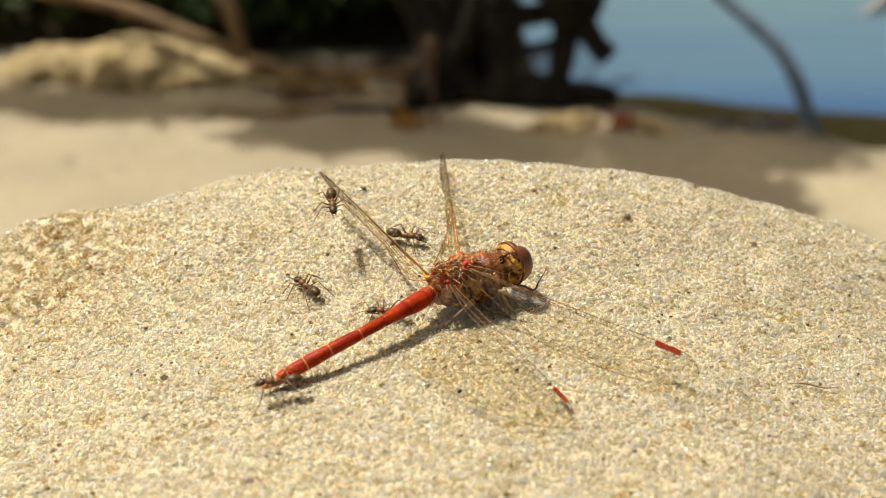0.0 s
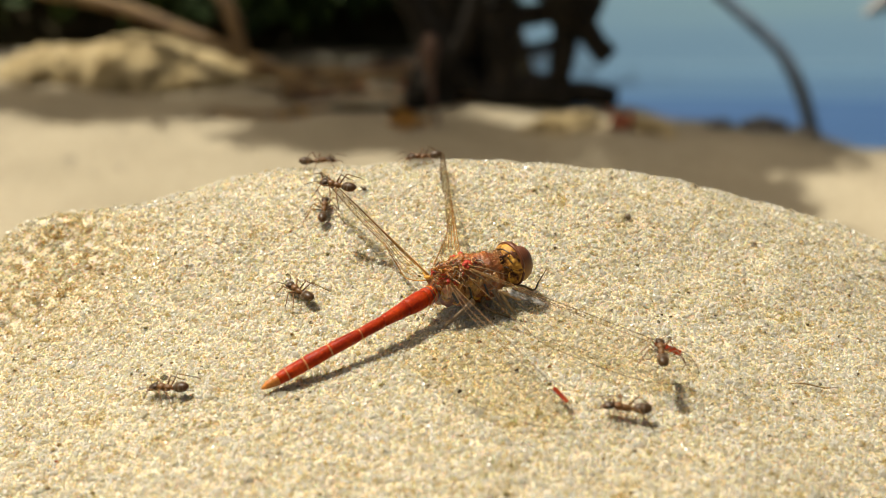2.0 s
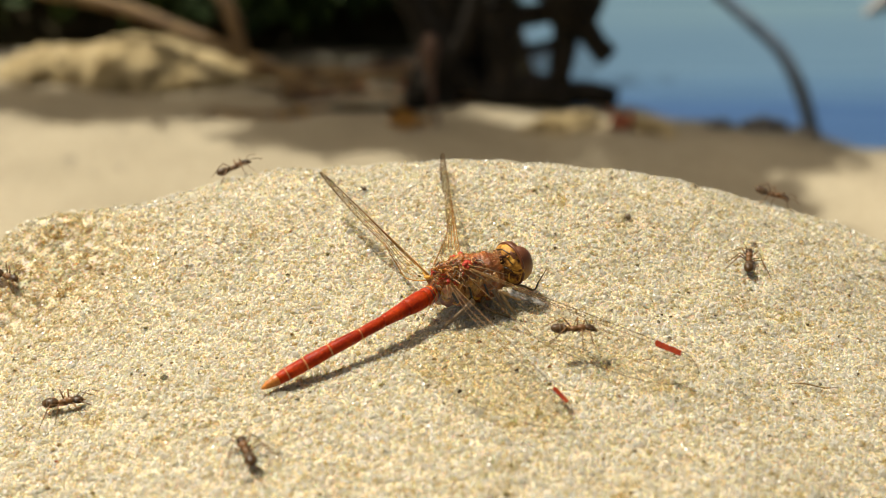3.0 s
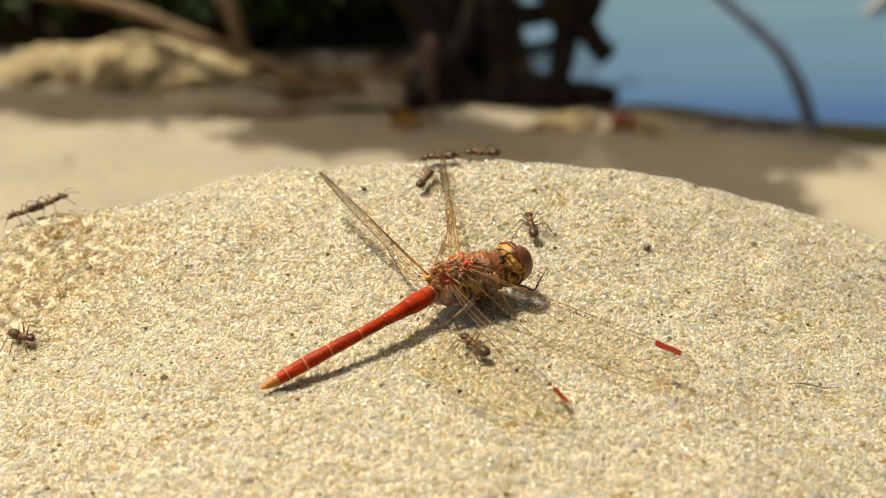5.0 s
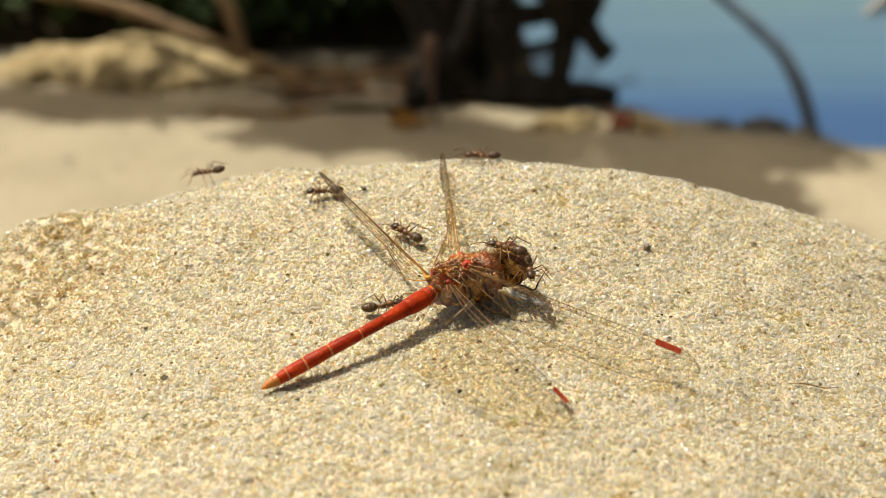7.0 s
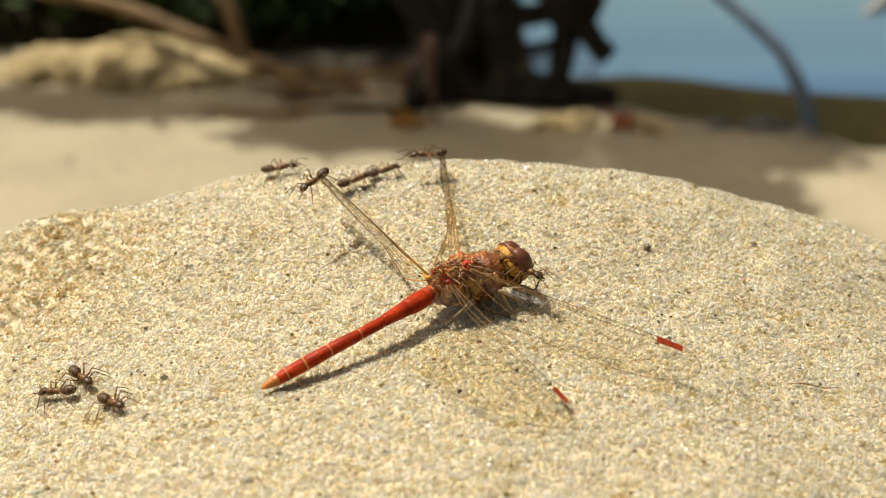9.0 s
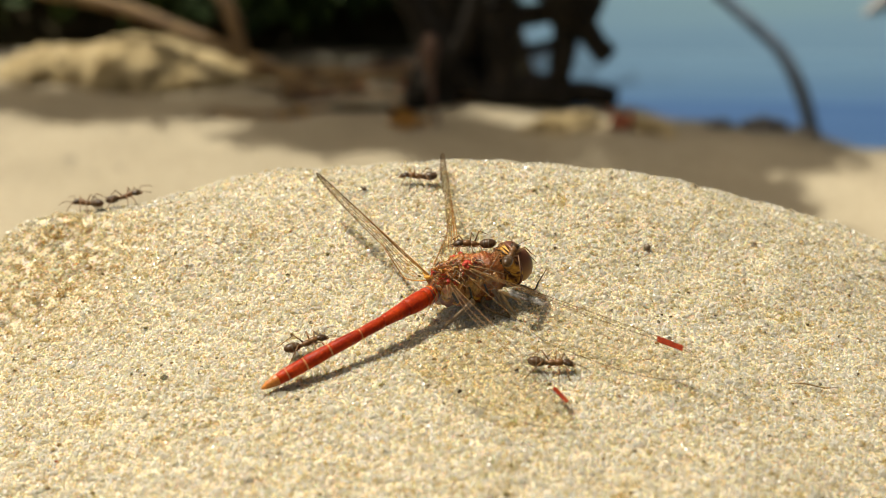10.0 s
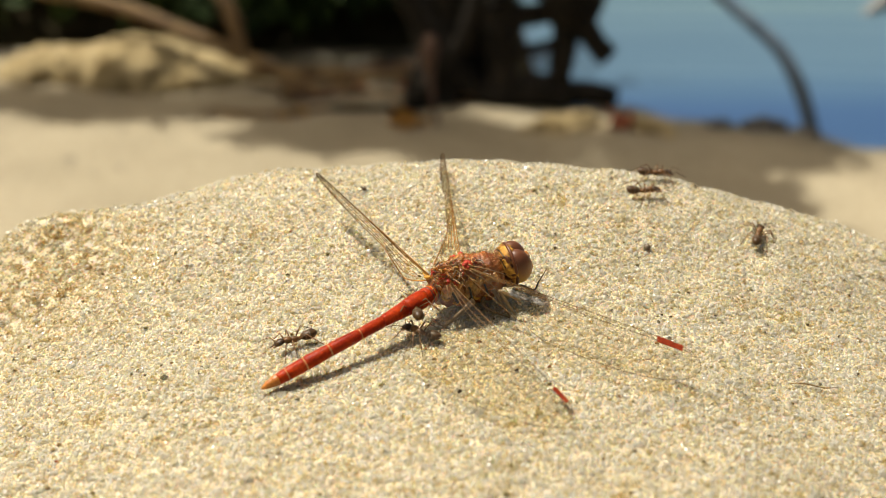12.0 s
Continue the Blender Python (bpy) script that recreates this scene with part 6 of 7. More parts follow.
    rows = on_sand([
        (0, 0.0, 112.0, 0.0, 90), (0.7, 0.0, 112.0, 0.0, 90), (0.733, 0.0, 112.0, 0.0, 149), (0.767, 0.0, 112.0, 0.0, 208),
        (0.8, 0.0, 112.0, 0.0, -93), (0.9, -4.6, 18.5, 0.0, -94), (1, -7.5, 9.3, 5.0, -105), (1.067, -6.9, 9.6, 2.5, -65),
        (1.1, -6.3, 10.0, 0.0, -24), (1.133, -5.8, 9.4, 0.0, -76), (1.167, -5.3, 8.7, 0.0, -127), (1.2, -4.9, 8.1, 0.0, -178),
        (1.3, -72.3, 8.1, 0.0, 180), (1.5, -72.3, 8.1, 0.0, 180), (1.533, -72.3, 8.1, 0.0, 122), (1.567, -72.3, 8.1, 0.0, 64),
        (1.6, -72.3, 8.1, 0.0, 7), (1.7, -3.4, 16.1, 0.0, 7), (1.8, -1.8, 17.1, 0.0, 82), (1.867, -2.2, 19.7, 0.0, 129), (1.9, -2.5, 22.3, 0.0, 177),
        (2, -14.8, 17.9, 9.0, 154), (2.033, -14.1, 17.1, 4.5, 223), (2.1, -13.3, 16.2, 0.0, -68), (2.2, -6.5, -2.5, 0.0, -98),
        (2.3, -17.2, -13.0, 0.0, -160), (2.4, -23.0, -8.4, 0.0, 136), (2.5, -22.3, -8.0, 0.0, 81), (2.6, -22.8, -8.6, 0.0, 81),
        (2.667, -22.8, -8.9, 0.0, 124), (2.7, -22.7, -9.3, 0.0, 167), (2.8, -30.0, -6.9, 0.0, 177), (2.9, -66.5, -6.9, 0.0, 180),
        (3, -66.5, -6.9, 0.0, 180), (3.1, -66.5, -6.9, 0.0, 118), (3.2, -66.5, -6.9, 0.0, 57), (3.4, -56.4, 8.4, 0.0, 51),
        (3.6, -47.8, 16.2, 0.0, 33), (3.8, -41.1, 18.5, 0.0, 5), (4, -36.8, 17.1, 0.0, -37), (4.2, -35.1, 14.0, 0.0, -88),
        (4.4, -36.5, 11.1, 0.0, -150), (4.6, -41.4, 10.4, 0.0, 169), (4.8, -50.2, 13.7, 0.0, 128), (4.9, -56.2, 29.5, 0.0, 125),
        (5, -65.4, 35.7, 0.5, 178), (5.033, -64.9, 35.9, 0.4, 229), (5.067, -64.5, 36.1, 0.3, 280), (5.1, -64.0, 36.2, 0.2, -28),
        (5.2, -52.5, 28.8, 0.0, -32), (5.3, -19.4, 8.4, 0.0, -23), (5.4, -4.2, 8.4, 0.0, -5), (5.467, 0.8, 7.3, 3.5, 47), (5.5, 5.8, 6.2, 7.0, 99),
        (5.533, 0.3, 1.9, 3.5, 161), (5.6, -5.2, -2.5, 0.0, -137), (5.7, -28.7, -25.7, 0.0, -73), (5.8, -1.3, -15.2, 0.0, -53),
        (5.867, -1.3, -38.6, 0.0, -99), (5.9, -1.3, -62.0, 0.0, -145), (6, -23.0, -30.5, 0.0, -140), (6.067, -18.2, 7.8, 0.1, -207),
        (6.1, -13.4, 46.1, 0.2, 86), (6.2, -13.4, 112.0, 0.0, 90), (6.3, -13.4, 112.0, 0.0, 90), (6.333, -13.4, 112.0, 0.0, 147),
        (6.367, -13.4, 112.0, 0.0, 205), (6.4, -13.4, 112.0, 0.0, -98), (6.467, -18.3, 74.8, 0.0, -139), (6.5, -23.3, 37.6, 0.0, 180),
        (6.6, -83.7, 37.6, 0.0, 180), (6.8, -83.7, 37.6, 0.0, 180), (6.833, -83.7, 37.6, 0.0, 123), (6.867, -83.7, 37.6, 0.0, 66),
        (6.9, -83.7, 37.6, 0.0, 9), (6.933, -68.4, 40.0, 0.3, 63), (6.967, -53.2, 42.4, 0.7, 118), (7, -38.0, 44.8, 1.0, 172),
        (7.1, -46.0, 43.6, 0.3, -162), (7.133, -52.1, 41.1, 0.3, -113), (7.167, -58.2, 38.6, 0.3, -65), (7.2, -64.3, 36.2, 0.3, -16),
        (7.4, -32.0, 39.5, 0.0, 6), (7.6, -12.4, 41.8, 0.0, 6), (7.8, -2.9, 42.5, 0.0, -5), (7.9, -2.0, 41.7, 0.0, -54), (8, -1.0, 40.9, 0.0, -104),
        (8.2, -4.4, 36.3, 0.0, -126), (8.4, -10.5, 27.9, 0.0, -121), (8.6, -17.0, 15.2, 0.0, -109), (8.8, -21.2, -2.6, 0.0, -133),
        (8.9, -36.1, -5.2, 0.0, -160), (8.933, -38.4, -7.5, 0.0, -102), (9, -40.7, -9.9, 0.0, -44), (9.1, -34.8, 0.2, 0.0, 11),
        (9.2, -19.8, -5.7, 0.0, -29), (9.3, -20.2, -8.0, 0.0, -76), (9.4, -18.1, -12.7, 1.8, -35), (9.433, -17.7, -11.9, 1.2, -88),
        (9.467, -17.2, -11.2, 0.6, -140), (9.5, -16.7, -10.4, 0.0, 168), (9.533, -14.4, -3.6, 0.0, 113), (9.6, -12.0, 3.3, 0.0, 57),
        (9.7, -1.3, 13.7, 0.0, 10), (9.8, 15.0, 8.0, 0.0, 23), (9.867, 12.3, 13.1, 0.0, -36), (9.9, 9.6, 18.3, 0.0, -95),
        (9.933, 11.5, 4.5, 0.0, -47), (10, 13.5, -9.2, 0.0, 0), (10.1, 20.8, -15.9, 0.0, -8), (10.133, 26.8, -13.9, 0.0, 31),
        (10.2, 32.9, -11.9, 0.0, 69), (10.3, 33.7, 18.2, 0.0, 61), (10.333, 42.5, 24.6, 0.0, 2), (10.367, 51.4, 31.1, 0.0, -56),
        (10.4, 60.2, 37.5, 0.0, -115), (10.5, 27.4, 4.4, 0.0, -176), (10.6, 20.3, -1.0, 0.0, 180), (10.7, 10.1, 4.5, 7.0, 154),
        (10.8, 6.8, 5.4, 0.0, 164), (11, 6.8, 5.4, 0.0, 164), (11.033, 6.8, 5.4, 0.0, 105), (11.067, 6.8, 5.4, 0.0, 47), (11.1, 6.8, 5.4, 0.0, -11),
        (11.2, 9.3, 5.0, 7.0, 27), (11.267, 10.3, 6.4, 3.5, -32), (11.3, 11.3, 7.7, 0.0, -91), (11.4, 9.1, -9.2, 0.0, -17),
        (11.5, 65.6, -9.2, 0.0, 0), (11.6, 65.6, -9.2, 0.0, 0), (11.633, 65.6, -9.2, 0.0, 51), (11.667, 65.6, -9.2, 0.0, 102),
        (11.7, 65.6, -9.2, 0.0, 153), (11.8, 9.4, 19.0, 0.0, 141), (11.867, 10.9, 26.1, 0.0, 91), (11.9, 12.5, 33.1, 0.0, 40),
        (12, 33.5, 39.2, 0.0, 9)])
    walk(ANTS[3], rows)
    stride(ANTS[3], rows, 3)
    rows = on_sand([
        (0, 30.0, 112.0, 0.0, 124), (4.8, 30.0, 112.0, 0.0, 124), (4.867, 30.0, 112.0, 0.0, 187), (4.9, 30.0, 112.0, 0.0, -109),
        (5, 6.0, 42.9, 0.1, 180), (5.067, 6.0, 77.4, 0.1, 135), (5.1, 6.0, 112.0, 0.0, 90), (9, 6.0, 112.0, 0.0, 90), (9.033, 6.0, 112.0, 0.0, 37),
        (9.067, 6.0, 112.0, 0.0, -15), (9.1, 6.0, 112.0, 0.0, -68), (9.2, 48.9, 6.0, 0.0, -80), (9.267, 37.9, -2.5, 0.0, -126),
        (9.3, 26.9, -11.0, 0.0, -172), (9.367, 25.3, -4.3, 0.0, -225), (9.4, 23.6, 2.3, 0.0, 81), (9.5, 27.3, -8.8, 1.0, 18),
        (9.6, 65.8, -8.8, 0.0, 0), (10.2, 65.8, -8.8, 0.0, 0), (10.233, 65.8, -8.8, 0.0, -57), (10.267, 65.8, -8.8, 0.0, -115),
        (10.3, 65.8, -8.8, 0.0, -172), (10.4, -6.7, -18.4, 0.0, -174), (10.5, 12.2, -14.1, 1.0, 149), (10.6, -5.9, -6.2, 3.4, 174),
        (10.7, -66.8, -6.2, 0.0, 180), (11, -66.8, -6.2, 0.0, 180), (11.033, -66.8, -6.2, 0.0, 122), (11.067, -66.8, -6.2, 0.0, 65),
        (11.1, -66.8, -6.2, 0.0, 7), (11.2, -44.3, -3.4, 0.0, 21), (11.3, -29.6, 8.0, 0.0, 2), (11.4, -6.1, -2.0, 0.0, -10),
        (11.467, -3.0, 0.2, 0.0, -50), (11.5, 0.1, 2.5, 0.0, -90), (11.533, -1.9, 9.7, 0.0, -52), (11.6, -3.9, 16.8, 0.0, -13),
        (11.7, 20.4, -2.2, 0.0, -58), (11.733, 14.1, -2.1, 0.0, -114), (11.8, 7.8, -2.0, 0.0, -169), (11.9, 2.4, -5.6, 0.0, -178),
        (12, -3.0, -2.3, 0.0, 150)])
    walk(ANTS[4], rows)
    stride(ANTS[4], rows, 4)
    rows = on_sand([
        (0, 60.0, 112.0, 0.0, -173), (9, 60.0, 112.0, 0.0, -173), (9.067, 60.0, 112.0, 0.0, -131), (9.1, 60.0, 112.0, 0.0, -89),
        (9.2, 61.5, 35.3, 0.0, -95), (9.3, 53.9, 44.5, 0.8, -134), (9.4, 40.8, 14.0, 0.0, -87), (9.433, 45.7, 12.2, 0.0, -30),
        (9.467, 50.6, 10.4, 0.0, 28), (9.5, 55.4, 8.7, 0.0, 86), (9.533, 53.2, -2.6, 0.0, 149), (9.6, 51.0, -13.8, 0.0, -147),
        (9.7, 16.8, -16.1, 0.0, -178), (9.8, -22.7, -17.0, 0.0, -172), (9.867, -20.9, -19.1, 0.0, -233), (9.9, -19.2, -21.3, 0.0, 66),
        (10, -17.0, -3.9, 0.0, 23), (10.1, -67.7, -3.9, 0.0, 48), (10.2, -1.7, 12.9, 0.0, 20), (10.3, 29.0, 32.1, 0.0, 72),
        (10.333, 21.8, 35.1, 0.0, 130), (10.367, 14.7, 38.0, 0.0, 188), (10.4, 7.5, 41.0, 0.0, -114), (10.467, 13.4, 25.5, 0.0, -62),
        (10.5, 19.3, 10.1, 0.0, -11), (10.533, 17.3, 9.1, 0.0, -57), (10.567, 15.3, 8.1, 0.0, -104), (10.6, 13.3, 7.1, 0.0, -151),
        (10.7, 12.4, 6.2, 0.0, -101), (10.733, 12.5, 5.4, 0.0, -47), (10.767, 12.6, 4.5, 0.0, 7), (10.8, 12.7, 3.7, 0.0, 60),
        (10.9, 14.2, 9.4, 0.0, 5), (11, 72.8, 9.4, 0.0, 0), (11.033, 72.8, 9.4, 0.0, -50), (11.067, 72.8, 9.4, 0.0, -100),
        (11.1, 72.8, 9.4, 0.0, -151), (11.2, 27.7, -15.9, 0.0, -148), (11.3, 8.4, -31.5, 0.0, -166), (11.4, -4.6, -23.8, 0.0, 163),
        (11.5, -34.7, -18.2, 0.0, 167), (11.6, -62.1, -18.2, 0.0, 180), (12, -62.1, -18.2, 0.0, 180)])
    walk(ANTS[5], rows)
    stride(ANTS[5], rows, 5)
    rows = on_sand([
        (0, -18.7, 10.1, 0.0, 130), (0.067, -19.0, 6.1, 0.0, 182), (0.1, -19.4, 2.1, 0.0, -125), (0.2, -26.1, -0.4, 0.0, -105),
        (0.3, -22.6, -10.3, 0.0, -40), (0.4, -8.8, -15.0, 0.0, -13), (0.5, 0.1, -15.4, 0.0, 16), (0.533, 0.1, -38.7, 0.0, -37),
        (0.6, 0.1, -62.0, 0.0, -90), (0.7, 0.1, -62.0, 0.0, -90), (0.733, 0.1, -62.0, 0.0, -34), (0.767, 0.1, -62.0, 0.0, 23),
        (0.8, 0.1, -62.0, 0.0, 79), (0.9, 12.7, 5.2, 0.0, 79), (1, 13.8, 7.2, 1.5, 90), (1.1, 12.4, 10.6, 0.0, 126), (1.2, 6.0, 18.0, 0.0, 116),
        (1.3, 6.6, 22.4, 0.0, 66), (1.4, 9.1, 25.2, 0.0, 48), (1.5, 13.7, 30.2, 0.0, 64), (1.6, 14.5, 32.9, 0.0, 78), (1.7, 15.9, 40.4, 0.0, 6),
        (1.8, 84.8, 40.4, 0.0, 0), (5.1, 84.8, 40.4, 0.0, 0), (5.133, 84.8, 40.4, 0.0, -58), (5.167, 84.8, 40.4, 0.0, -115),
        (5.2, 84.8, 40.4, 0.0, -173), (5.3, 61.9, 37.5, 0.0, -167), (5.333, 63.3, 36.6, 0.0, -126), (5.4, 64.8, 35.7, 0.0, -85),
        (5.5, 62.7, 27.8, 0.0, -139), (5.6, 49.1, 21.1, 0.0, -159), (5.7, 43.6, 20.4, 0.0, 131), (5.8, 42.9, 28.2, 0.0, 140),
        (5.867, 34.5, 31.6, 0.0, 183), (5.9, 26.0, 34.9, 0.0, -135), (6, 2.8, -11.6, 0.0, -91), (6.1, 10.8, -8.7, 0.0, -56),
        (6.133, 10.6, -15.9, 0.0, -118), (6.2, 10.4, -23.1, 0.0, -180), (6.3, -7.7, -8.8, 0.0, 137), (6.4, -8.7, -5.1, 3.1, 67),
        (6.467, -6.1, -2.2, 1.6, 118), (6.5, -3.6, 0.7, 0.0, 170), (6.6, -1.2, 2.7, 0.0, 146), (6.7, -8.5, 4.0, 0.0, 135),
        (6.8, -8.7, 10.2, 6.6, 115), (6.833, -9.4, 9.7, 4.4, 170), (6.867, -10.1, 9.2, 2.2, 225), (6.9, -10.8, 8.8, 0.0, -80),
        (6.933, -9.2, 6.4, 0.0, -34), (7, -7.6, 4.0, 0.0, 12), (7.1, -5.3, 9.6, 0.0, 78), (7.2, 0.1, 40.0, 0.0, 78), (7.267, 0.3, 39.4, 0.0, 134),
        (7.333, 0.5, 38.7, 0.0, 191), (7.4, 0.6, 38.0, 0.0, -113), (7.6, -1.0, 37.5, 0.0, -176), (7.8, -3.9, 37.6, 0.0, -179),
        (8, -7.2, 37.4, 0.0, -164), (8.2, -10.2, 35.8, 0.0, -130), (8.4, -12.0, 31.8, 0.0, -97), (8.6, -11.6, 24.5, 0.0, -80),
        (8.8, -8.4, 12.7, 0.0, -36), (8.867, -8.6, 17.6, 0.0, 19), (8.9, -8.8, 22.4, 0.0, 75), (8.933, -5.7, 28.5, 1.5, 132),
        (9, -2.5, 34.5, 3.0, -171), (9.033, 1.6, 35.4, 2.0, -117), (9.067, 5.8, 36.4, 1.0, -63), (9.1, 9.9, 37.4, 0.0, -9),
        (9.2, 12.2, 32.2, 0.0, -82), (9.3, 11.2, 28.1, 0.0, -9), (9.4, 33.3, 28.7, 0.0, -11), (9.467, 28.5, 27.2, 0.0, 54),
        (9.5, 23.7, 25.6, 0.0, 120), (9.6, 19.5, 28.9, 0.0, 154), (9.7, 7.2, 33.5, 0.0, 158), (9.8, -9.9, 40.7, 0.0, -178),
        (9.867, -3.5, 37.0, 0.0, -115), (9.9, 2.9, 33.3, 0.0, -52), (9.933, -0.5, 33.3, 0.0, -119), (10, -4.0, 33.2, 0.0, 173),
        (10.1, -82.0, 33.2, 0.0, 180), (10.3, -82.0, 33.2, 0.0, 180), (10.333, -82.0, 33.2, 0.0, 121), (10.367, -82.0, 33.2, 0.0, 63),
        (10.4, -82.0, 33.2, 0.0, 4), (10.433, -71.4, 33.9, 0.0, 56), (10.467, -60.8, 34.6, 0.0, 109), (10.5, -50.1, 35.3, 0.0, 161),
        (10.6, -52.6, 35.6, 0.0, 180), (10.7, -82.9, 35.6, 0.0, -166), (10.733, -73.8, 34.1, 0.0, -101), (10.8, -64.7, 32.6, 0.0, -35),
        (10.867, -58.6, 23.3, 0.0, -77), (10.9, -52.5, 13.9, 0.0, -118), (11, -74.5, 13.9, 0.0, 180), (11.033, -74.5, 13.9, 0.0, 131),
        (11.067, -74.5, 13.9, 0.0, 82), (11.1, -74.5, 13.9, 0.0, 34), (11.2, -55.9, 26.3, 0.0, 1), (11.233, -48.6, 22.4, 0.0, -49),
        (11.267, -41.2, 18.5, 0.0, -99), (11.3, -33.9, 14.6, 0.0, -148), (11.4, -74.8, 14.6, 0.0, 180), (12, -74.8, 14.6, 0.0, 180)])
    walk(ANTS[6], rows)
    stride(ANTS[6], rows, 6)
    rows = on_sand([
        (0, -5.0, 18.8, 0.0, -19), (0.033, -10.9, 18.3, 0.0, -73), (0.067, -16.9, 17.8, 0.0, -127), (0.1, -22.8, 17.4, 0.0, 179),
        (0.2, -28.1, 19.3, 0.0, -134), (0.3, -28.5, 11.5, 0.0, -84), (0.4, -26.6, 5.1, 0.0, -72), (0.5, -24.7, 0.2, 0.0, -57),
        (0.6, -23.8, -7.6, 0.0, -63), (0.7, -17.7, -13.8, 0.0, -24), (0.8, -7.6, -14.6, 0.0, -55), (0.867, -10.2, -17.8, 0.0, -112),
        (0.9, -12.7, -21.0, 0.0, -169), (0.933, -17.9, -20.2, 0.0, -119), (0.967, -23.1, -19.4, 0.0, -70), (1, -28.3, -18.7, 0.0, -20),
        (1.033, -31.1, -17.0, 0.0, 28), (1.067, -34.0, -15.4, 0.0, 75), (1.1, -36.9, -13.7, 0.0, 123), (1.2, -41.0, 0.9, 0.0, 92),
        (1.3, -37.8, 10.0, 0.0, 56), (1.4, -35.7, 8.8, 0.0, 35), (1.5, -35.2, 11.8, 0.0, 67), (1.533, -35.8, 10.8, 0.0, 135),
        (1.6, -36.4, 9.8, 0.0, -158), (1.7, -49.3, 6.1, 0.0, -159), (1.733, -51.2, 4.7, 0.0, -116), (1.8, -53.1, 3.2, 0.0, -74),
        (1.9, -46.4, -3.9, 0.0, -35), (1.933, -42.2, -6.0, 0.0, -89), (1.967, -38.0, -8.1, 0.0, -144), (2, -33.8, -10.1, 0.0, 161),
        (2.033, -30.6, -11.5, 0.0, 213), (2.067, -27.4, -13.0, 0.0, 264), (2.1, -24.2, -14.4, 0.0, -44), (2.2, -21.4, -22.3, 0.0, -76),
        (2.267, -21.6, -23.1, 0.0, -131), (2.3, -21.9, -24.0, 0.0, 174), (2.4, -24.5, -21.9, 0.0, 137), (2.5, -24.6, -21.4, 0.0, 156),
        (2.6, -24.6, -21.2, 0.0, 156), (2.7, -23.6, -21.4, 0.0, 156), (2.8, -23.4, -21.6, 0.0, 156), (2.833, -23.2, -21.6, 0.0, 225),
        (2.9, -23.0, -21.7, 0.0, -66), (2.933, -22.7, -22.6, 0.0, -6), (2.967, -22.4, -23.6, 0.0, 54), (3, -22.1, -24.5, 0.0, 113),
        (3.067, -22.1, -37.0, 0.0, 165), (3.133, -22.1, -49.5, 0.0, 218), (3.2, -22.1, -62.0, 0.0, -90), (4.8, -22.1, -62.0, 0.0, -90),
        (4.833, -22.1, -62.0, 0.0, -141), (4.867, -22.1, -62.0, 0.0, -192), (4.9, -22.1, -62.0, 0.0, 117), (4.933, -34.2, -37.9, 0.0, 66),
        (4.967, -46.2, -13.7, 0.0, 15), (5, -58.3, 10.4, 0.0, -36), (5.1, -55.4, 7.0, 0.0, -9), (5.2, -38.5, 7.3, 0.0, -24),
        (5.267, -33.4, 1.3, 0.0, -67), (5.3, -28.4, -4.8, 0.0, -110), (5.333, -35.9, -5.4, 0.0, -161), (5.4, -43.3, -6.0, 0.0, 148),
        (5.467, -46.2, 1.1, 0.0, 80), (5.5, -49.1, 8.2, 0.0, 11), (5.533, -60.7, 8.2, 0.0, 63), (5.6, -72.3, 8.2, 0.0, 115),
        (5.7, -58.3, 28.0, 0.0, 42), (5.8, -57.0, 22.0, 0.0, 28), (5.9, -29.5, 43.2, 0.5, 18), (6, -1.7, 40.2, 0.0, 0), (6.067, -1.0, 39.1, 0.0, 44),
        (6.1, -0.4, 38.1, 0.0, 89), (6.2, -0.4, 112.0, 0.0, 90), (8.8, -0.4, 112.0, 0.0, 90), (8.833, -0.4, 112.0, 0.0, 148),
        (8.867, -0.4, 112.0, 0.0, 206), (8.9, -0.4, 112.0, 0.0, -96), (8.933, -4.7, 74.1, 0.0, -32), (9, -8.9, 36.2, 0.0, 33),
        (9.1, 24.2, 30.7, 0.0, 17), (9.133, 17.9, 34.0, 0.0, -37), (9.167, 11.6, 37.4, 0.0, -91), (9.2, 5.4, 40.7, 0.0, -146),
        (9.3, 4.8, 17.3, 0.0, -73), (9.4, 14.7, 10.1, 0.0, -59), (9.5, 11.8, 5.7, 4.0, -80), (9.533, 7.5, 5.3, 2.0, -127),
        (9.6, 3.1, 4.9, 0.0, -174), (9.7, 3.1, 4.9, 0.0, -174), (9.8, 3.1, 4.9, 0.0, 132), (9.9, -28.4, 39.6, 0.0, 146),
        (9.933, -39.5, 40.2, 0.4, 78), (10, -50.6, 40.9, 0.7, 9), (10.033, -62.0, 40.9, 0.5, 66), (10.067, -73.5, 40.9, 0.2, 123),
        (10.1, -84.9, 40.9, 0.0, 180), (12, -84.9, 40.9, 0.0, 180)])
    walk(ANTS[7], rows)
    stride(ANTS[7], rows, 7)
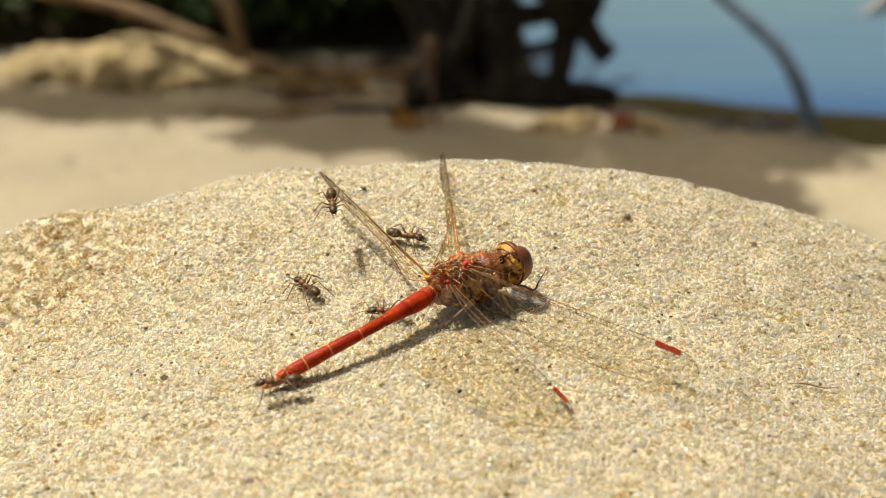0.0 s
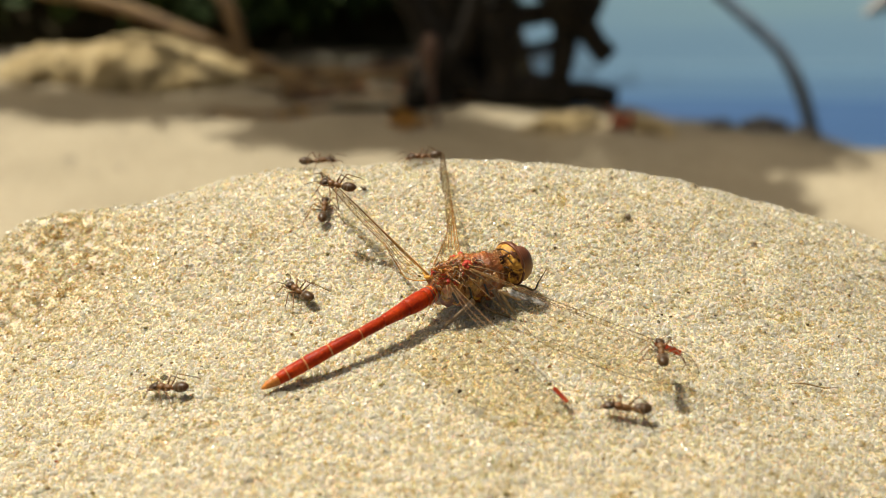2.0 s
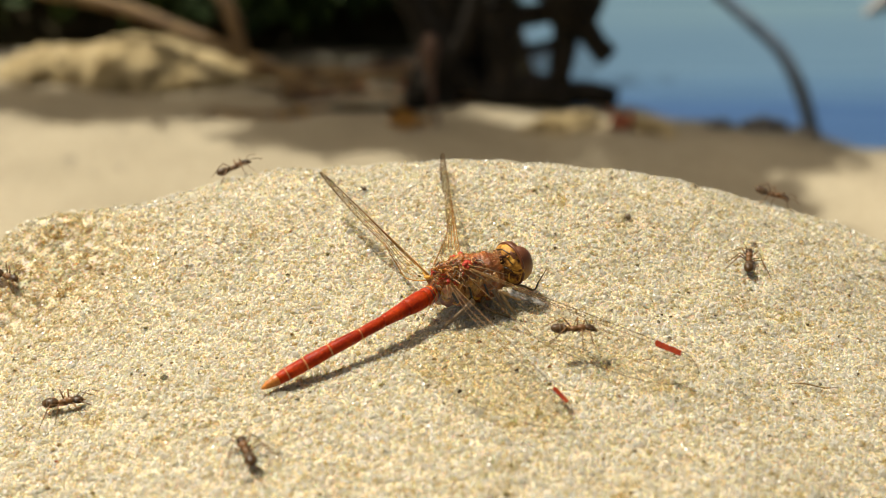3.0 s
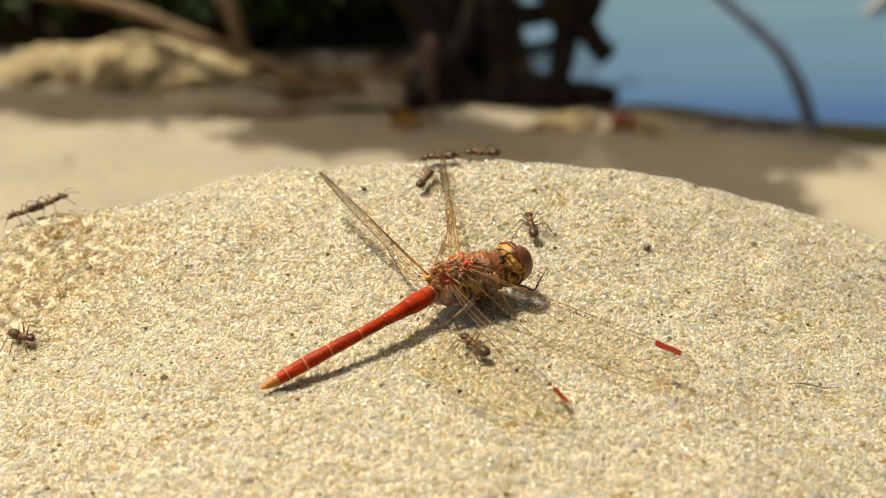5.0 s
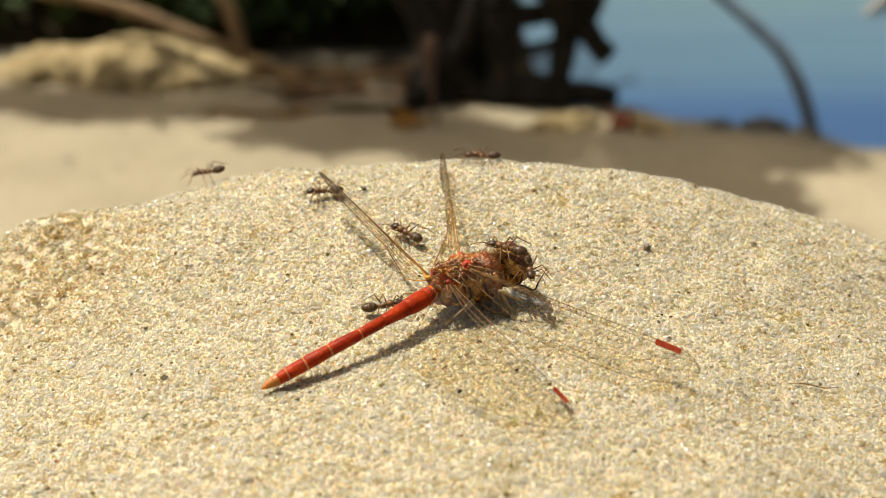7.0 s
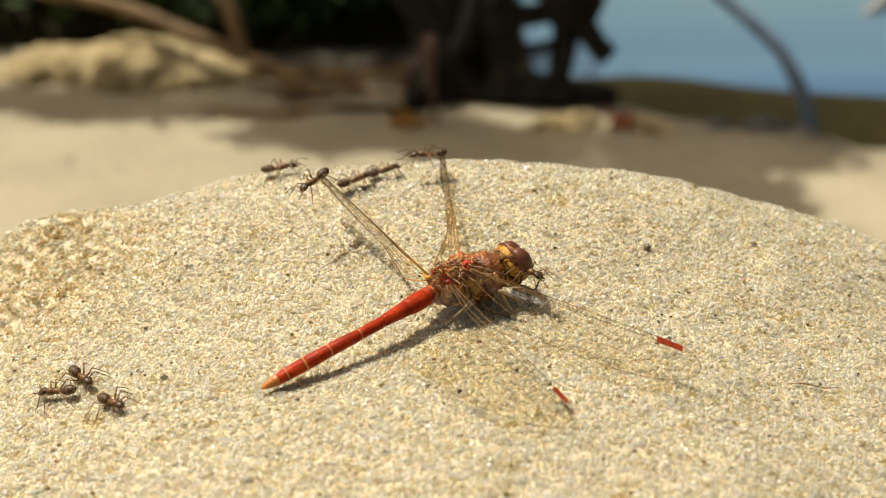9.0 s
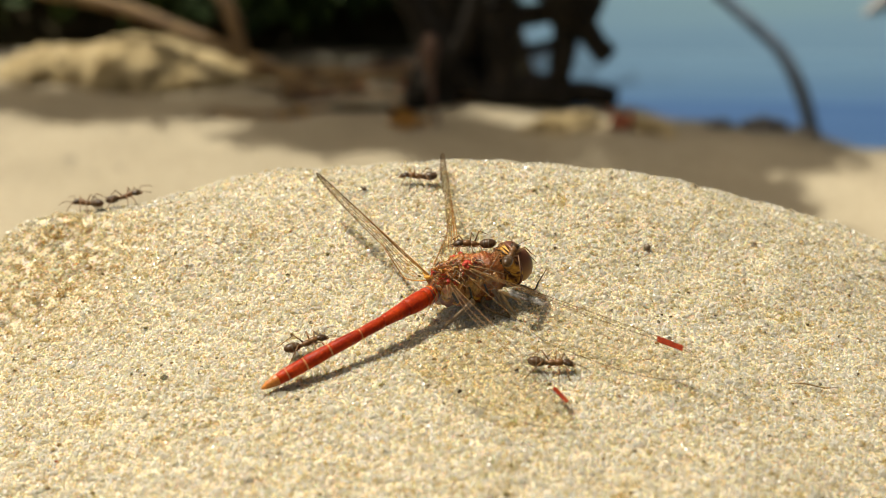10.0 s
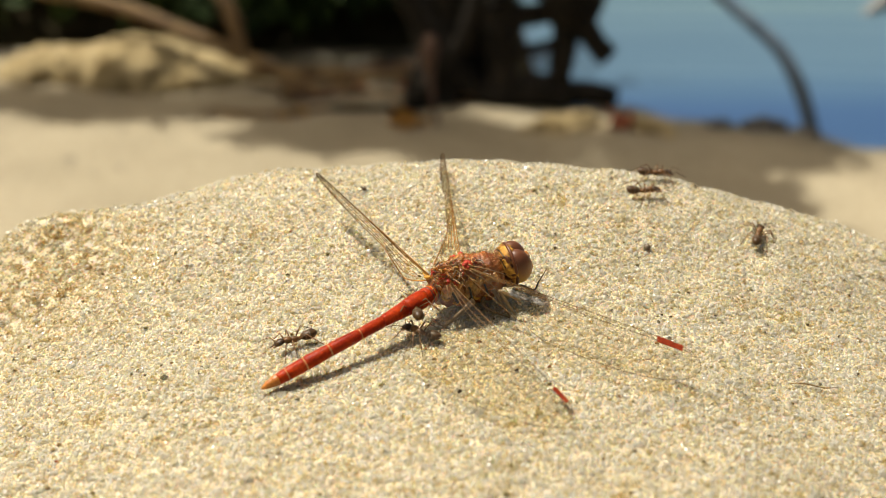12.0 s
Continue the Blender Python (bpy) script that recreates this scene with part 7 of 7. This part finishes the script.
    rows = on_sand([
        (0, -60.0, 112.0, 0.0, 104), (0.2, -60.0, 112.0, 0.0, 104), (0.233, -60.0, 112.0, 0.0, 158), (0.267, -60.0, 112.0, 0.0, 213),
        (0.3, -60.0, 112.0, 0.0, -92), (0.4, -63.0, 19.9, 0.0, -83), (0.467, -55.8, 18.0, 0.0, -35), (0.5, -48.6, 16.2, 0.0, 13),
        (0.6, -38.5, 16.7, 0.0, 16), (0.7, -30.1, 21.5, 0.0, 31), (0.8, -23.7, 25.7, 0.0, 45), (0.9, -20.5, 31.2, 0.0, 45), (1, -4.5, 44.7, 0.0, 26),
        (1.1, 11.7, 39.9, 0.0, -13), (1.2, 23.1, 38.3, 0.0, -21), (1.3, 32.3, 31.8, 0.0, -43), (1.333, 31.4, 31.6, 0.0, -85),
        (1.4, 30.4, 31.3, 0.0, -126), (1.5, 30.6, 29.5, 0.0, -81), (1.6, 30.3, 18.0, 0.0, -102), (1.7, 25.1, 3.7, 0.0, -102),
        (1.8, 24.9, -6.8, 0.0, -76), (1.9, 27.9, -7.6, 0.0, -77), (1.933, 27.3, -9.0, 1.3, -22), (1.967, 26.7, -10.5, 2.7, 33),
        (2, 26.1, -12.0, 4.0, 87), (2.1, 28.0, -2.8, 0.0, 106), (2.2, 23.5, -3.2, 0.0, 174), (2.3, 17.7, -1.7, 0.0, 145),
        (2.333, 17.3, -0.6, 0.0, 86), (2.367, 16.9, 0.6, 0.0, 28), (2.4, 16.5, 1.8, 0.0, -31), (2.467, 25.0, -4.7, 0.0, -94),
        (2.5, 33.6, -11.2, 0.0, -157), (2.6, 32.5, -11.7, 0.0, 172), (2.7, 31.7, -10.9, 0.0, 105), (2.8, 31.8, -9.0, 0.0, 125),
        (2.9, 24.9, -1.1, 0.0, 170), (2.933, 22.1, -2.8, 1.0, 116), (2.967, 19.3, -4.6, 2.0, 62), (3, 16.4, -6.4, 3.0, 8),
        (3.1, 7.6, -11.4, 1.5, 50), (3.2, -1.3, -16.4, 0.0, 92), (3.4, 16.0, 5.0, 0.0, 68), (3.6, 11.8, 15.3, 0.0, 85), (3.7, 14.5, 17.0, 0.0, 43),
        (3.8, 17.2, 18.6, 0.0, 2), (4, 21.4, 15.6, 0.0, -57), (4.2, 24.2, 7.9, 0.0, -79), (4.4, 25.1, -3.0, 0.0, -91), (4.6, 24.0, -15.4, 0.0, -101),
        (4.7, 22.2, -21.6, 0.0, -149), (4.8, 20.4, -27.8, 0.0, 163), (4.9, -0.5, -7.7, 0.0, 127), (5, 3.8, -5.6, 0.0, 126),
        (5.1, -20.0, 7.8, 0.0, 135), (5.2, -46.2, 43.7, 0.9, 151), (5.3, -86.0, 43.7, 0.0, 180), (5.333, -86.0, 43.7, 0.0, 249),
        (5.4, -86.0, 43.7, 0.0, -43), (5.467, -46.4, 6.8, 0.0, 21), (5.5, -6.8, -30.1, 0.0, 85), (5.6, -31.0, -15.9, 0.0, 153),
        (5.667, -32.6, -15.9, 0.0, 104), (5.7, -34.2, -15.9, 0.0, 55), (5.733, -24.7, -4.6, 0.0, 102), (5.8, -15.1, 6.7, 0.0, 149),
        (5.9, -71.8, 6.7, 0.0, 180), (6.2, -71.8, 6.7, 0.0, 180), (6.267, -71.8, 6.7, 0.0, 118), (6.3, -71.8, 6.7, 0.0, 55),
        (6.4, -47.3, 42.2, 0.4, 82), (6.467, -57.7, 37.7, 0.2, 20), (6.5, -68.1, 33.2, 0.0, -41), (6.533, -75.0, 33.2, 0.0, -111),
        (6.6, -82.0, 33.2, 0.0, 180), (6.7, -82.0, 33.2, 0.0, 180), (6.733, -82.0, 33.2, 0.0, 237), (6.767, -82.0, 33.2, 0.0, 295),
        (6.8, -82.0, 33.2, 0.0, -8), (6.9, -7.9, 23.0, 0.0, -10), (6.933, -7.1, 21.8, 0.0, 40), (6.967, -6.2, 20.7, 0.0, 90),
        (7, -5.4, 19.5, 0.0, 140), (7.033, -2.8, 22.0, 0.0, 92), (7.067, -0.3, 24.4, 0.0, 44), (7.1, 2.3, 26.9, 0.0, -4),
        (7.133, 5.8, 22.7, 0.0, -47), (7.2, 9.3, 18.6, 0.0, -91), (7.4, 2.1, 17.0, 0.0, -142), (7.6, -10.0, 3.5, 0.0, -122),
        (7.8, -9.0, -0.9, 0.0, -105), (8, -11.7, -2.8, 0.0, -157), (8.1, -12.1, -2.6, 0.0, -221), (8.2, -12.6, -2.4, 0.0, 75),
        (8.4, -10.7, 0.8, 0.0, 73), (8.6, -9.3, 8.3, 0.0, 47), (8.8, 3.6, 16.4, 0.0, 100), (8.9, -13.2, 31.0, 0.0, 136),
        (8.933, -13.2, 31.7, 0.0, 86), (9, -13.2, 32.4, 0.0, 35), (9.033, -36.0, 32.4, 0.0, 83), (9.067, -58.9, 32.4, 0.0, 132),
        (9.1, -81.7, 32.4, 0.0, 180), (10.2, -81.7, 32.4, 0.0, 180), (10.233, -81.7, 32.4, 0.0, 124), (10.267, -81.7, 32.4, 0.0, 67),
        (10.3, -81.7, 32.4, 0.0, 11), (10.4, -18.9, 44.2, 0.6, 8), (10.433, -19.8, 42.9, 0.4, 65), (10.467, -20.6, 41.7, 0.2, 123),
        (10.5, -21.5, 40.4, 0.0, 180), (10.533, -11.6, 32.9, 0.0, 228), (10.567, -1.7, 25.4, 0.0, 275), (10.6, 8.1, 17.9, 0.0, -37),
        (10.633, 7.4, 18.4, 0.0, -100), (10.7, 6.8, 18.9, 0.0, -163), (10.733, 4.2, 17.4, 0.0, -209), (10.8, 1.7, 15.9, 0.0, 105),
        (10.9, 1.2, 39.7, 0.0, 76), (11, 6.6, 36.2, 0.0, 122), (11.1, -27.8, 34.3, 0.0, -173), (11.2, -19.4, 33.0, 0.0, -121),
        (11.267, -26.6, 28.8, 0.0, -167), (11.3, -33.7, 24.6, 0.0, 147), (11.367, -29.7, 30.8, 0.0, 85), (11.4, -25.8, 37.1, 0.0, 22),
        (11.5, 6.3, 40.9, 0.0, 0), (11.6, 18.5, 31.2, 0.0, -8), (11.633, 32.8, 33.3, 0.0, 30), (11.7, 47.2, 35.4, 0.0, 68),
        (11.733, 34.8, 38.0, 0.0, 128), (11.8, 22.3, 40.5, 0.0, -172), (11.867, 25.9, 36.7, 0.0, -107), (11.9, 29.6, 32.9, 0.0, -43),
        (12, 30.7, 32.6, 0.0, 17)])
    walk(ANTS[8], rows)
    stride(ANTS[8], rows, 8)
    rows = on_sand([
        (0, -7.4, 2.6, 0.0, 171), (0.1, -5.0, 7.9, 5.8, 103), (0.2, -8.8, 9.2, 6.6, 103), (0.267, -7.2, 8.2, 6.2, 35), (0.3, -5.7, 7.2, 5.8, -33),
        (0.4, -4.1, 6.1, 5.4, -33), (0.467, -4.2, 6.4, 4.2, 31), (0.5, -4.2, 6.7, 3.0, 96), (0.533, -4.0, 5.4, 4.1, 26), (0.6, -3.8, 4.1, 5.2, -43),
        (0.7, 7.5, -4.1, 0.0, -30), (0.8, 13.1, -5.6, 0.0, -81), (0.867, 11.0, -10.0, 0.0, -43), (0.9, 9.0, -14.3, 0.0, -4),
        (1, 38.7, -7.5, 0.0, 42), (1.067, 32.3, -5.5, 0.0, 107), (1.1, 26.0, -3.5, 0.0, 173), (1.2, 3.5, -3.0, 0.0, 156), (1.3, 5.5, 5.7, 0.0, 154),
        (1.4, -12.1, 4.8, 0.0, 177), (1.5, -14.2, 6.6, 0.0, 143), (1.6, -14.5, 7.1, 0.0, 143), (1.7, -14.9, 7.0, 0.0, 160),
        (1.8, -16.4, 7.7, 0.0, 165), (1.9, -19.3, 8.2, 0.0, 160), (2, -19.6, 8.9, 0.0, 133), (2.1, -22.1, 10.6, 0.0, 129),
        (2.2, -27.3, 18.3, 0.0, 173), (2.3, -47.5, 13.5, 0.0, -177), (2.333, -51.9, 14.4, 0.0, -231), (2.367, -56.2, 15.3, 0.0, -286),
        (2.4, -60.6, 16.3, 0.0, 20), (2.433, -37.7, 21.9, 0.0, 67), (2.467, -14.9, 27.6, 0.0, 115), (2.5, 7.9, 33.2, 0.0, 162),
        (2.533, 10.2, 29.9, 0.0, 219), (2.567, 12.6, 26.6, 0.0, 277), (2.6, 14.9, 23.3, 0.0, -26), (2.7, 27.4, 23.7, 0.0, 23),
        (2.8, 34.0, 31.3, 0.0, 30), (2.9, 48.5, 36.0, 0.0, 35), (3, 53.7, 44.9, 0.5, -4), (3.2, 86.5, 44.9, 0.0, 0), (6, 86.5, 44.9, 0.0, 0),
        (6.033, 86.5, 44.9, 0.0, -50), (6.067, 86.5, 44.9, 0.0, -100), (6.1, 86.5, 44.9, 0.0, -150), (6.2, 64.6, 32.1, 0.0, -151),
        (6.3, 16.6, 5.6, 0.0, -142), (6.4, 14.9, -6.6, 0.0, -116), (6.5, 11.9, -4.0, 0.0, -122), (6.533, 39.8, -4.0, 0.0, -61),
        (6.6, 67.6, -4.0, 0.0, 0), (6.667, 67.6, -4.0, 0.0, 47), (6.7, 67.6, -4.0, 0.0, 95), (6.8, 64.5, 33.6, 0.0, 131),
        (6.867, 49.4, 34.2, 0.0, 67), (6.9, 34.3, 34.8, 0.0, 4), (7, 82.6, 34.8, 0.0, 0), (7.1, 82.6, 34.8, 0.0, 0), (7.133, 82.6, 34.8, 0.0, -58),
        (7.167, 82.6, 34.8, 0.0, -117), (7.2, 82.6, 34.8, 0.0, -175), (7.4, 49.9, 32.0, 0.0, -175), (7.6, 24.4, 30.0, 0.0, -175),
        (7.8, 6.7, 28.0, 0.0, -170), (8, -3.0, 25.4, 0.0, -149), (8.1, -3.5, 23.5, 0.0, -100), (8.2, -4.0, 21.6, 0.0, -50),
        (8.4, 4.0, 17.0, 0.0, -29), (8.6, 21.3, 7.5, 0.0, -25), (8.8, 48.6, -3.9, 0.0, -14), (8.833, 55.0, -3.9, 0.0, -69),
        (8.867, 61.3, -3.9, 0.0, -125), (8.9, 67.7, -3.9, 0.0, 179), (8.933, 10.6, -3.4, 0.0, 245), (9, -46.5, -2.9, 0.0, -49),
        (9.067, -57.3, -2.9, 0.0, -115), (9.1, -68.1, -2.9, 0.0, 180), (9.7, -68.1, -2.9, 0.0, 180), (9.733, -68.1, -2.9, 0.0, 132),
        (9.767, -68.1, -2.9, 0.0, 84), (9.8, -68.1, -2.9, 0.0, 36), (9.9, -49.7, 10.6, 0.0, 75), (9.933, -53.2, 25.2, 0.0, 118),
        (10, -56.7, 39.7, 0.0, 161), (10.067, -56.7, 38.1, 0.0, 220), (10.1, -56.8, 36.5, 0.0, -82), (10.2, -52.9, 11.8, 0.0, -84),
        (10.3, -52.7, -0.5, 0.0, -29), (10.4, -21.7, -5.9, 0.0, -14), (10.5, -18.0, -9.3, 2.0, 3), (10.6, -16.8, -12.2, 2.0, -38),
        (10.633, -16.5, -11.8, 2.0, 13), (10.667, -16.3, -11.3, 2.1, 65), (10.7, -16.1, -10.8, 2.1, 116), (10.8, -17.5, -10.7, 2.0, 127),
        (10.9, -20.6, -4.9, 0.0, 149), (10.933, -20.4, -7.0, 0.8, 189), (11, -20.2, -9.1, 1.5, -132), (11.033, -20.3, -8.2, 1.0, -179),
        (11.067, -20.5, -7.3, 0.5, -227), (11.1, -20.6, -6.4, 0.0, 86), (11.2, -20.1, -7.2, 0.0, 86), (11.3, -20.8, -6.4, 0.0, 86),
        (11.4, -20.9, -7.4, 0.0, 39), (11.433, -20.4, -6.7, 0.0, -19), (11.467, -20.0, -6.1, 0.0, -78), (11.5, -19.6, -5.4, 0.0, -136),
        (11.533, -17.0, -3.7, 0.0, -86), (11.567, -14.4, -2.0, 0.0, -37), (11.6, -11.8, -0.2, 0.0, 13), (11.7, -6.2, -2.4, 3.5, 46),
        (11.8, -5.0, 6.7, 0.0, 82), (11.833, -5.0, 6.8, 0.0, 28), (11.867, -4.9, 7.0, 0.0, -25), (11.9, -4.8, 7.1, 0.0, -78),
        (11.933, -4.4, 4.5, 0.8, -138), (11.967, -4.0, 2.0, 1.7, -198), (12, -3.6, -0.6, 2.5, 103)])
    walk(ANTS[9], rows)
    stride(ANTS[9], rows, 9)
    rows = on_sand([
        (0, -19.9, -13.7, 1.5, -175), (0.033, -15.0, -14.9, 1.0, -117), (0.067, -10.1, -16.1, 0.5, -59), (0.1, -5.2, -17.3, 0.0, -1),
        (0.2, 4.9, -14.1, 0.0, 11), (0.3, 13.4, -13.8, 0.0, -5), (0.4, 15.7, -14.9, 0.0, -0), (0.433, 17.3, -14.6, 0.0, -53),
        (0.467, 18.8, -14.2, 0.0, -106), (0.5, 20.4, -13.8, 0.0, -159), (0.533, 24.5, -13.0, 0.0, -99), (0.567, 28.6, -12.1, 0.0, -40),
        (0.6, 32.6, -11.3, 0.0, 20), (0.7, 39.5, -6.9, 0.0, 57), (0.8, 47.7, 11.9, 0.0, 56), (0.9, 65.0, 30.9, 0.0, 30),
        (0.933, 73.1, 30.9, 0.0, 71), (1, 81.1, 30.9, 0.0, 113), (1.1, 62.3, 37.3, 0.0, 160), (1.133, 58.0, 39.0, 0.0, 111),
        (1.167, 53.6, 40.6, 0.0, 62), (1.2, 49.2, 42.3, 0.0, 12), (1.233, 61.3, 42.3, 0.0, -41), (1.267, 73.4, 42.3, 0.0, -94),
        (1.3, 85.5, 42.3, 0.0, -148), (1.4, 26.2, 27.7, 0.0, -174), (1.5, 17.9, 35.4, 0.0, 146), (1.6, 82.8, 35.4, 0.0, -175),
        (1.7, 4.5, 34.2, 0.0, 175), (1.8, 0.7, 41.9, 0.0, 134), (1.9, -1.7, 40.6, 0.0, 170), (2, -3.1, 42.6, 0.0, 180),
        (2.033, -0.8, 40.7, 0.0, 240), (2.1, 1.4, 38.8, 0.0, -61), (2.2, 4.8, 28.5, 0.0, -83), (2.233, 4.0, 29.3, 0.0, -138),
        (2.267, 3.2, 30.1, 0.0, -192), (2.3, 2.4, 30.8, 0.0, 114), (2.4, 0.4, 38.6, 0.0, 139), (2.5, -2.7, 35.2, 0.0, 84),
        (2.533, -5.4, 28.5, 2.5, 135), (2.567, -8.0, 21.8, 5.0, 185), (2.6, -10.7, 15.2, 7.5, -124), (2.667, -18.4, 7.7, 3.7, -78),
        (2.7, -26.2, 0.3, 0.0, -33), (2.8, 9.0, 2.4, 7.0, 10), (2.9, 7.4, 6.3, 7.0, 27), (3, 44.1, 20.0, 0.0, 78), (3.067, 44.3, 12.4, 0.0, 129),
        (3.133, 44.4, 4.9, 0.0, 180), (3.2, 44.6, -2.7, 0.0, -129), (3.4, 27.9, 0.2, 0.0, 167), (3.6, 18.3, 3.5, 0.0, 150),
        (3.8, 15.6, 7.3, 0.0, 120), (4, 14.3, 10.4, 0.0, 84), (4.2, 16.3, 13.5, 0.0, 52), (4.4, 19.0, 16.4, 0.0, 50), (4.6, 20.6, 18.7, 0.0, 83),
        (4.8, 19.5, 20.3, 0.0, 65), (4.867, 23.5, 26.9, 0.0, 118), (4.9, 27.6, 33.5, 0.0, 171), (5, 12.6, 21.4, 0.0, 97),
        (5.067, 31.0, 8.8, 0.0, 36), (5.1, 49.3, -3.7, 0.0, -25), (5.133, 58.5, -3.7, 0.0, 19), (5.2, 67.7, -3.7, 0.0, 63),
        (5.267, 60.1, -0.7, 0.0, 123), (5.3, 52.5, 2.4, 0.0, -177), (5.4, -3.0, -7.3, 0.0, -165), (5.467, 7.5, -7.2, 0.0, -118),
        (5.5, 18.0, -7.0, 0.0, -72), (5.533, 19.1, -1.9, 0.0, -12), (5.6, 20.2, 3.3, 0.0, 47), (5.667, 21.7, 1.0, 0.0, 7),
        (5.7, 23.3, -1.2, 0.0, -33), (5.8, 38.3, -8.4, 0.0, -16), (5.9, 50.8, -8.9, 0.0, -10), (6, 45.7, -9.6, 0.0, 23),
        (6.033, 36.6, 1.1, 0.0, -36), (6.067, 27.4, 11.7, 0.0, -94), (6.1, 18.3, 22.4, 0.0, -153), (6.133, 18.9, -0.3, 0.0, -112),
        (6.2, 19.5, -23.0, 0.0, -72), (6.267, 25.7, -20.9, 0.0, -33), (6.3, 32.0, -18.7, 0.0, 6), (6.4, 61.9, -18.7, 0.0, 0),
        (6.6, 61.9, -18.7, 0.0, 0), (6.633, 61.9, -18.7, 0.0, 53), (6.667, 61.9, -18.7, 0.0, 106), (6.7, 61.9, -18.7, 0.0, 158),
        (6.8, 8.9, 2.2, 7.0, 158), (6.867, 9.3, 2.2, 7.0, 101), (6.9, 9.8, 2.1, 7.0, 44), (6.933, 10.5, 3.3, 6.0, -19), (7, 11.2, 4.4, 5.0, -83),
        (7.067, 8.6, 5.3, 2.5, -141), (7.1, 6.0, 6.3, 0.0, 160), (7.2, 6.0, 6.3, 0.0, 130), (7.4, -2.1, 16.0, 0.0, 147), (7.5, -3.9, 14.8, 0.0, 186),
        (7.6, -5.7, 13.7, 0.0, -134), (7.8, -9.1, 8.9, 0.0, -83), (8, -3.2, -7.4, 0.0, -58), (8.2, 2.1, -9.0, 0.0, -18),
        (8.267, 1.8, -8.9, 0.0, -77), (8.333, 1.6, -8.9, 0.0, -136), (8.4, 1.3, -8.9, 0.0, 165), (8.6, -2.6, -7.7, 0.0, 161),
        (8.8, -10.2, -5.0, 0.0, 112), (8.9, -17.3, 28.3, 0.0, 108), (8.933, -17.7, 23.9, 4.5, 170), (9, -18.1, 19.5, 9.0, -129),
        (9.1, -76.7, 19.5, 0.0, 180), (9.133, -76.7, 19.5, 0.0, 128), (9.167, -76.7, 19.5, 0.0, 77), (9.2, -76.7, 19.5, 0.0, 25),
        (9.267, -55.7, 29.2, 0.0, 68), (9.3, -34.8, 39.0, 0.0, 111), (9.4, -84.2, 39.0, 0.0, 180), (12, -84.2, 39.0, 0.0, 180)])
    walk(ANTS[10], rows)
    stride(ANTS[10], rows, 10)
    walk(FLY_HEAD, [(t, head_pose(a, b, c)) for t, a, b, c in (
        (0.0, 39, 4, 0), (2.6, 39, 4, 0), (2.9, 37, 6, 2), (3.2, 39, 4, 0), (5.0, 39, 4, 0), (5.5, 38, 5, 2), (6.0, 39, 4, 0), (6.7, 39, 4, 0), (7.0, 34, 10, 6), (7.2, 33, 12, 8),
        (8.8, 30, 14, 8), (9.3, 30, 14, 9), (9.6, 28, 12, 8), (10.2, 32, 10, 6), (10.6, 31, 14, 9), (11.1, 34, 12, 8), (11.3, 37, 6, 2), (11.7, 37, 4, 0), (12.0, 16, 12, 12))])
    root = mm(3.3, 2.6, 7.6) - FLY_BASE
    walk(FLY_WINGS["rf"], [(t, Matrix.Translation(root) @ pose(0, 0, 0, 0, b, a) @ Matrix.Translation(-root)) for t, a, b in (
        (0.0, 0, 0), (5.7, 0, 0), (6.0, -0.2, -0.8), (7.2, -0.2, -0.6), (8.8, 0.3, -1.2), (10.0, 0.5, -1.2), (12.0, 0.5, -1.2))])
    root = mm(-1.8, 3.4, 6.2) - FLY_BASE
    walk(FLY_WINGS["lh"], [(t, Matrix.Translation(root) @ pose(0, 0, 0, 0, 0, a) @ Matrix.Translation(-root)) for t, a in ((0.0, 0), (7.2, 0.2), (8.8, 0.8), (9.6, 1.3), (12.0, 1.5))])
    walk(ROLLING, on_sand([(0.0, 27.3, 26.0, 0.2, 0), (3.2, 27.3, 26.0, 0.2, 0), (4.0, 28.3, 22.5, 0.2, 70), (4.8, 29.4, 19.6, 0.2, 120), (12.0, 29.4, 19.6, 0.2, 120)]))
    for ob, rows in zip(WAVES, (((0.0, 1.75), (3.0, 1.45), (6.0, 1.80), (9.0, 1.50), (12.0, 1.85)), ((0.0, 1.42), (3.0, 1.30), (6.0, 1.38), (9.0, 1.28), (12.0, 1.45)),
                                ((0.0, 2.3), (4.0, 2.0), (8.0, 2.35), (12.0, 2.05)))):
        walk(ob, [(t, pose(ob.location.x, y, LAKE, 0, 0, -4)) for t, y in rows])
    walk(SWELL, [(t, pose(0.55, 1.17, LAKE + z, 0, 0, -15)) for t, z in ((0.0, 0.030), (0.3, 0.004), (0.6, -0.015), (1.2, -0.015), (1.5, 0.014), (1.8, -0.015), (4.6, -0.015), (4.8, 0.0), (5.0, 0.018), (5.3, -0.008), (5.6, -0.015), (5.8, 0.010), (6.0, 0.046), (6.15, 0.0), (6.3, -0.015),
                                                                        (8.7, -0.015), (8.85, 0.010), (9.0, 0.052), (9.15, 0.015), (9.3, -0.015), (10.3, -0.015), (10.5, 0.022), (10.7, 0.010), (10.9, -0.015), (12.0, -0.015))])


motions()
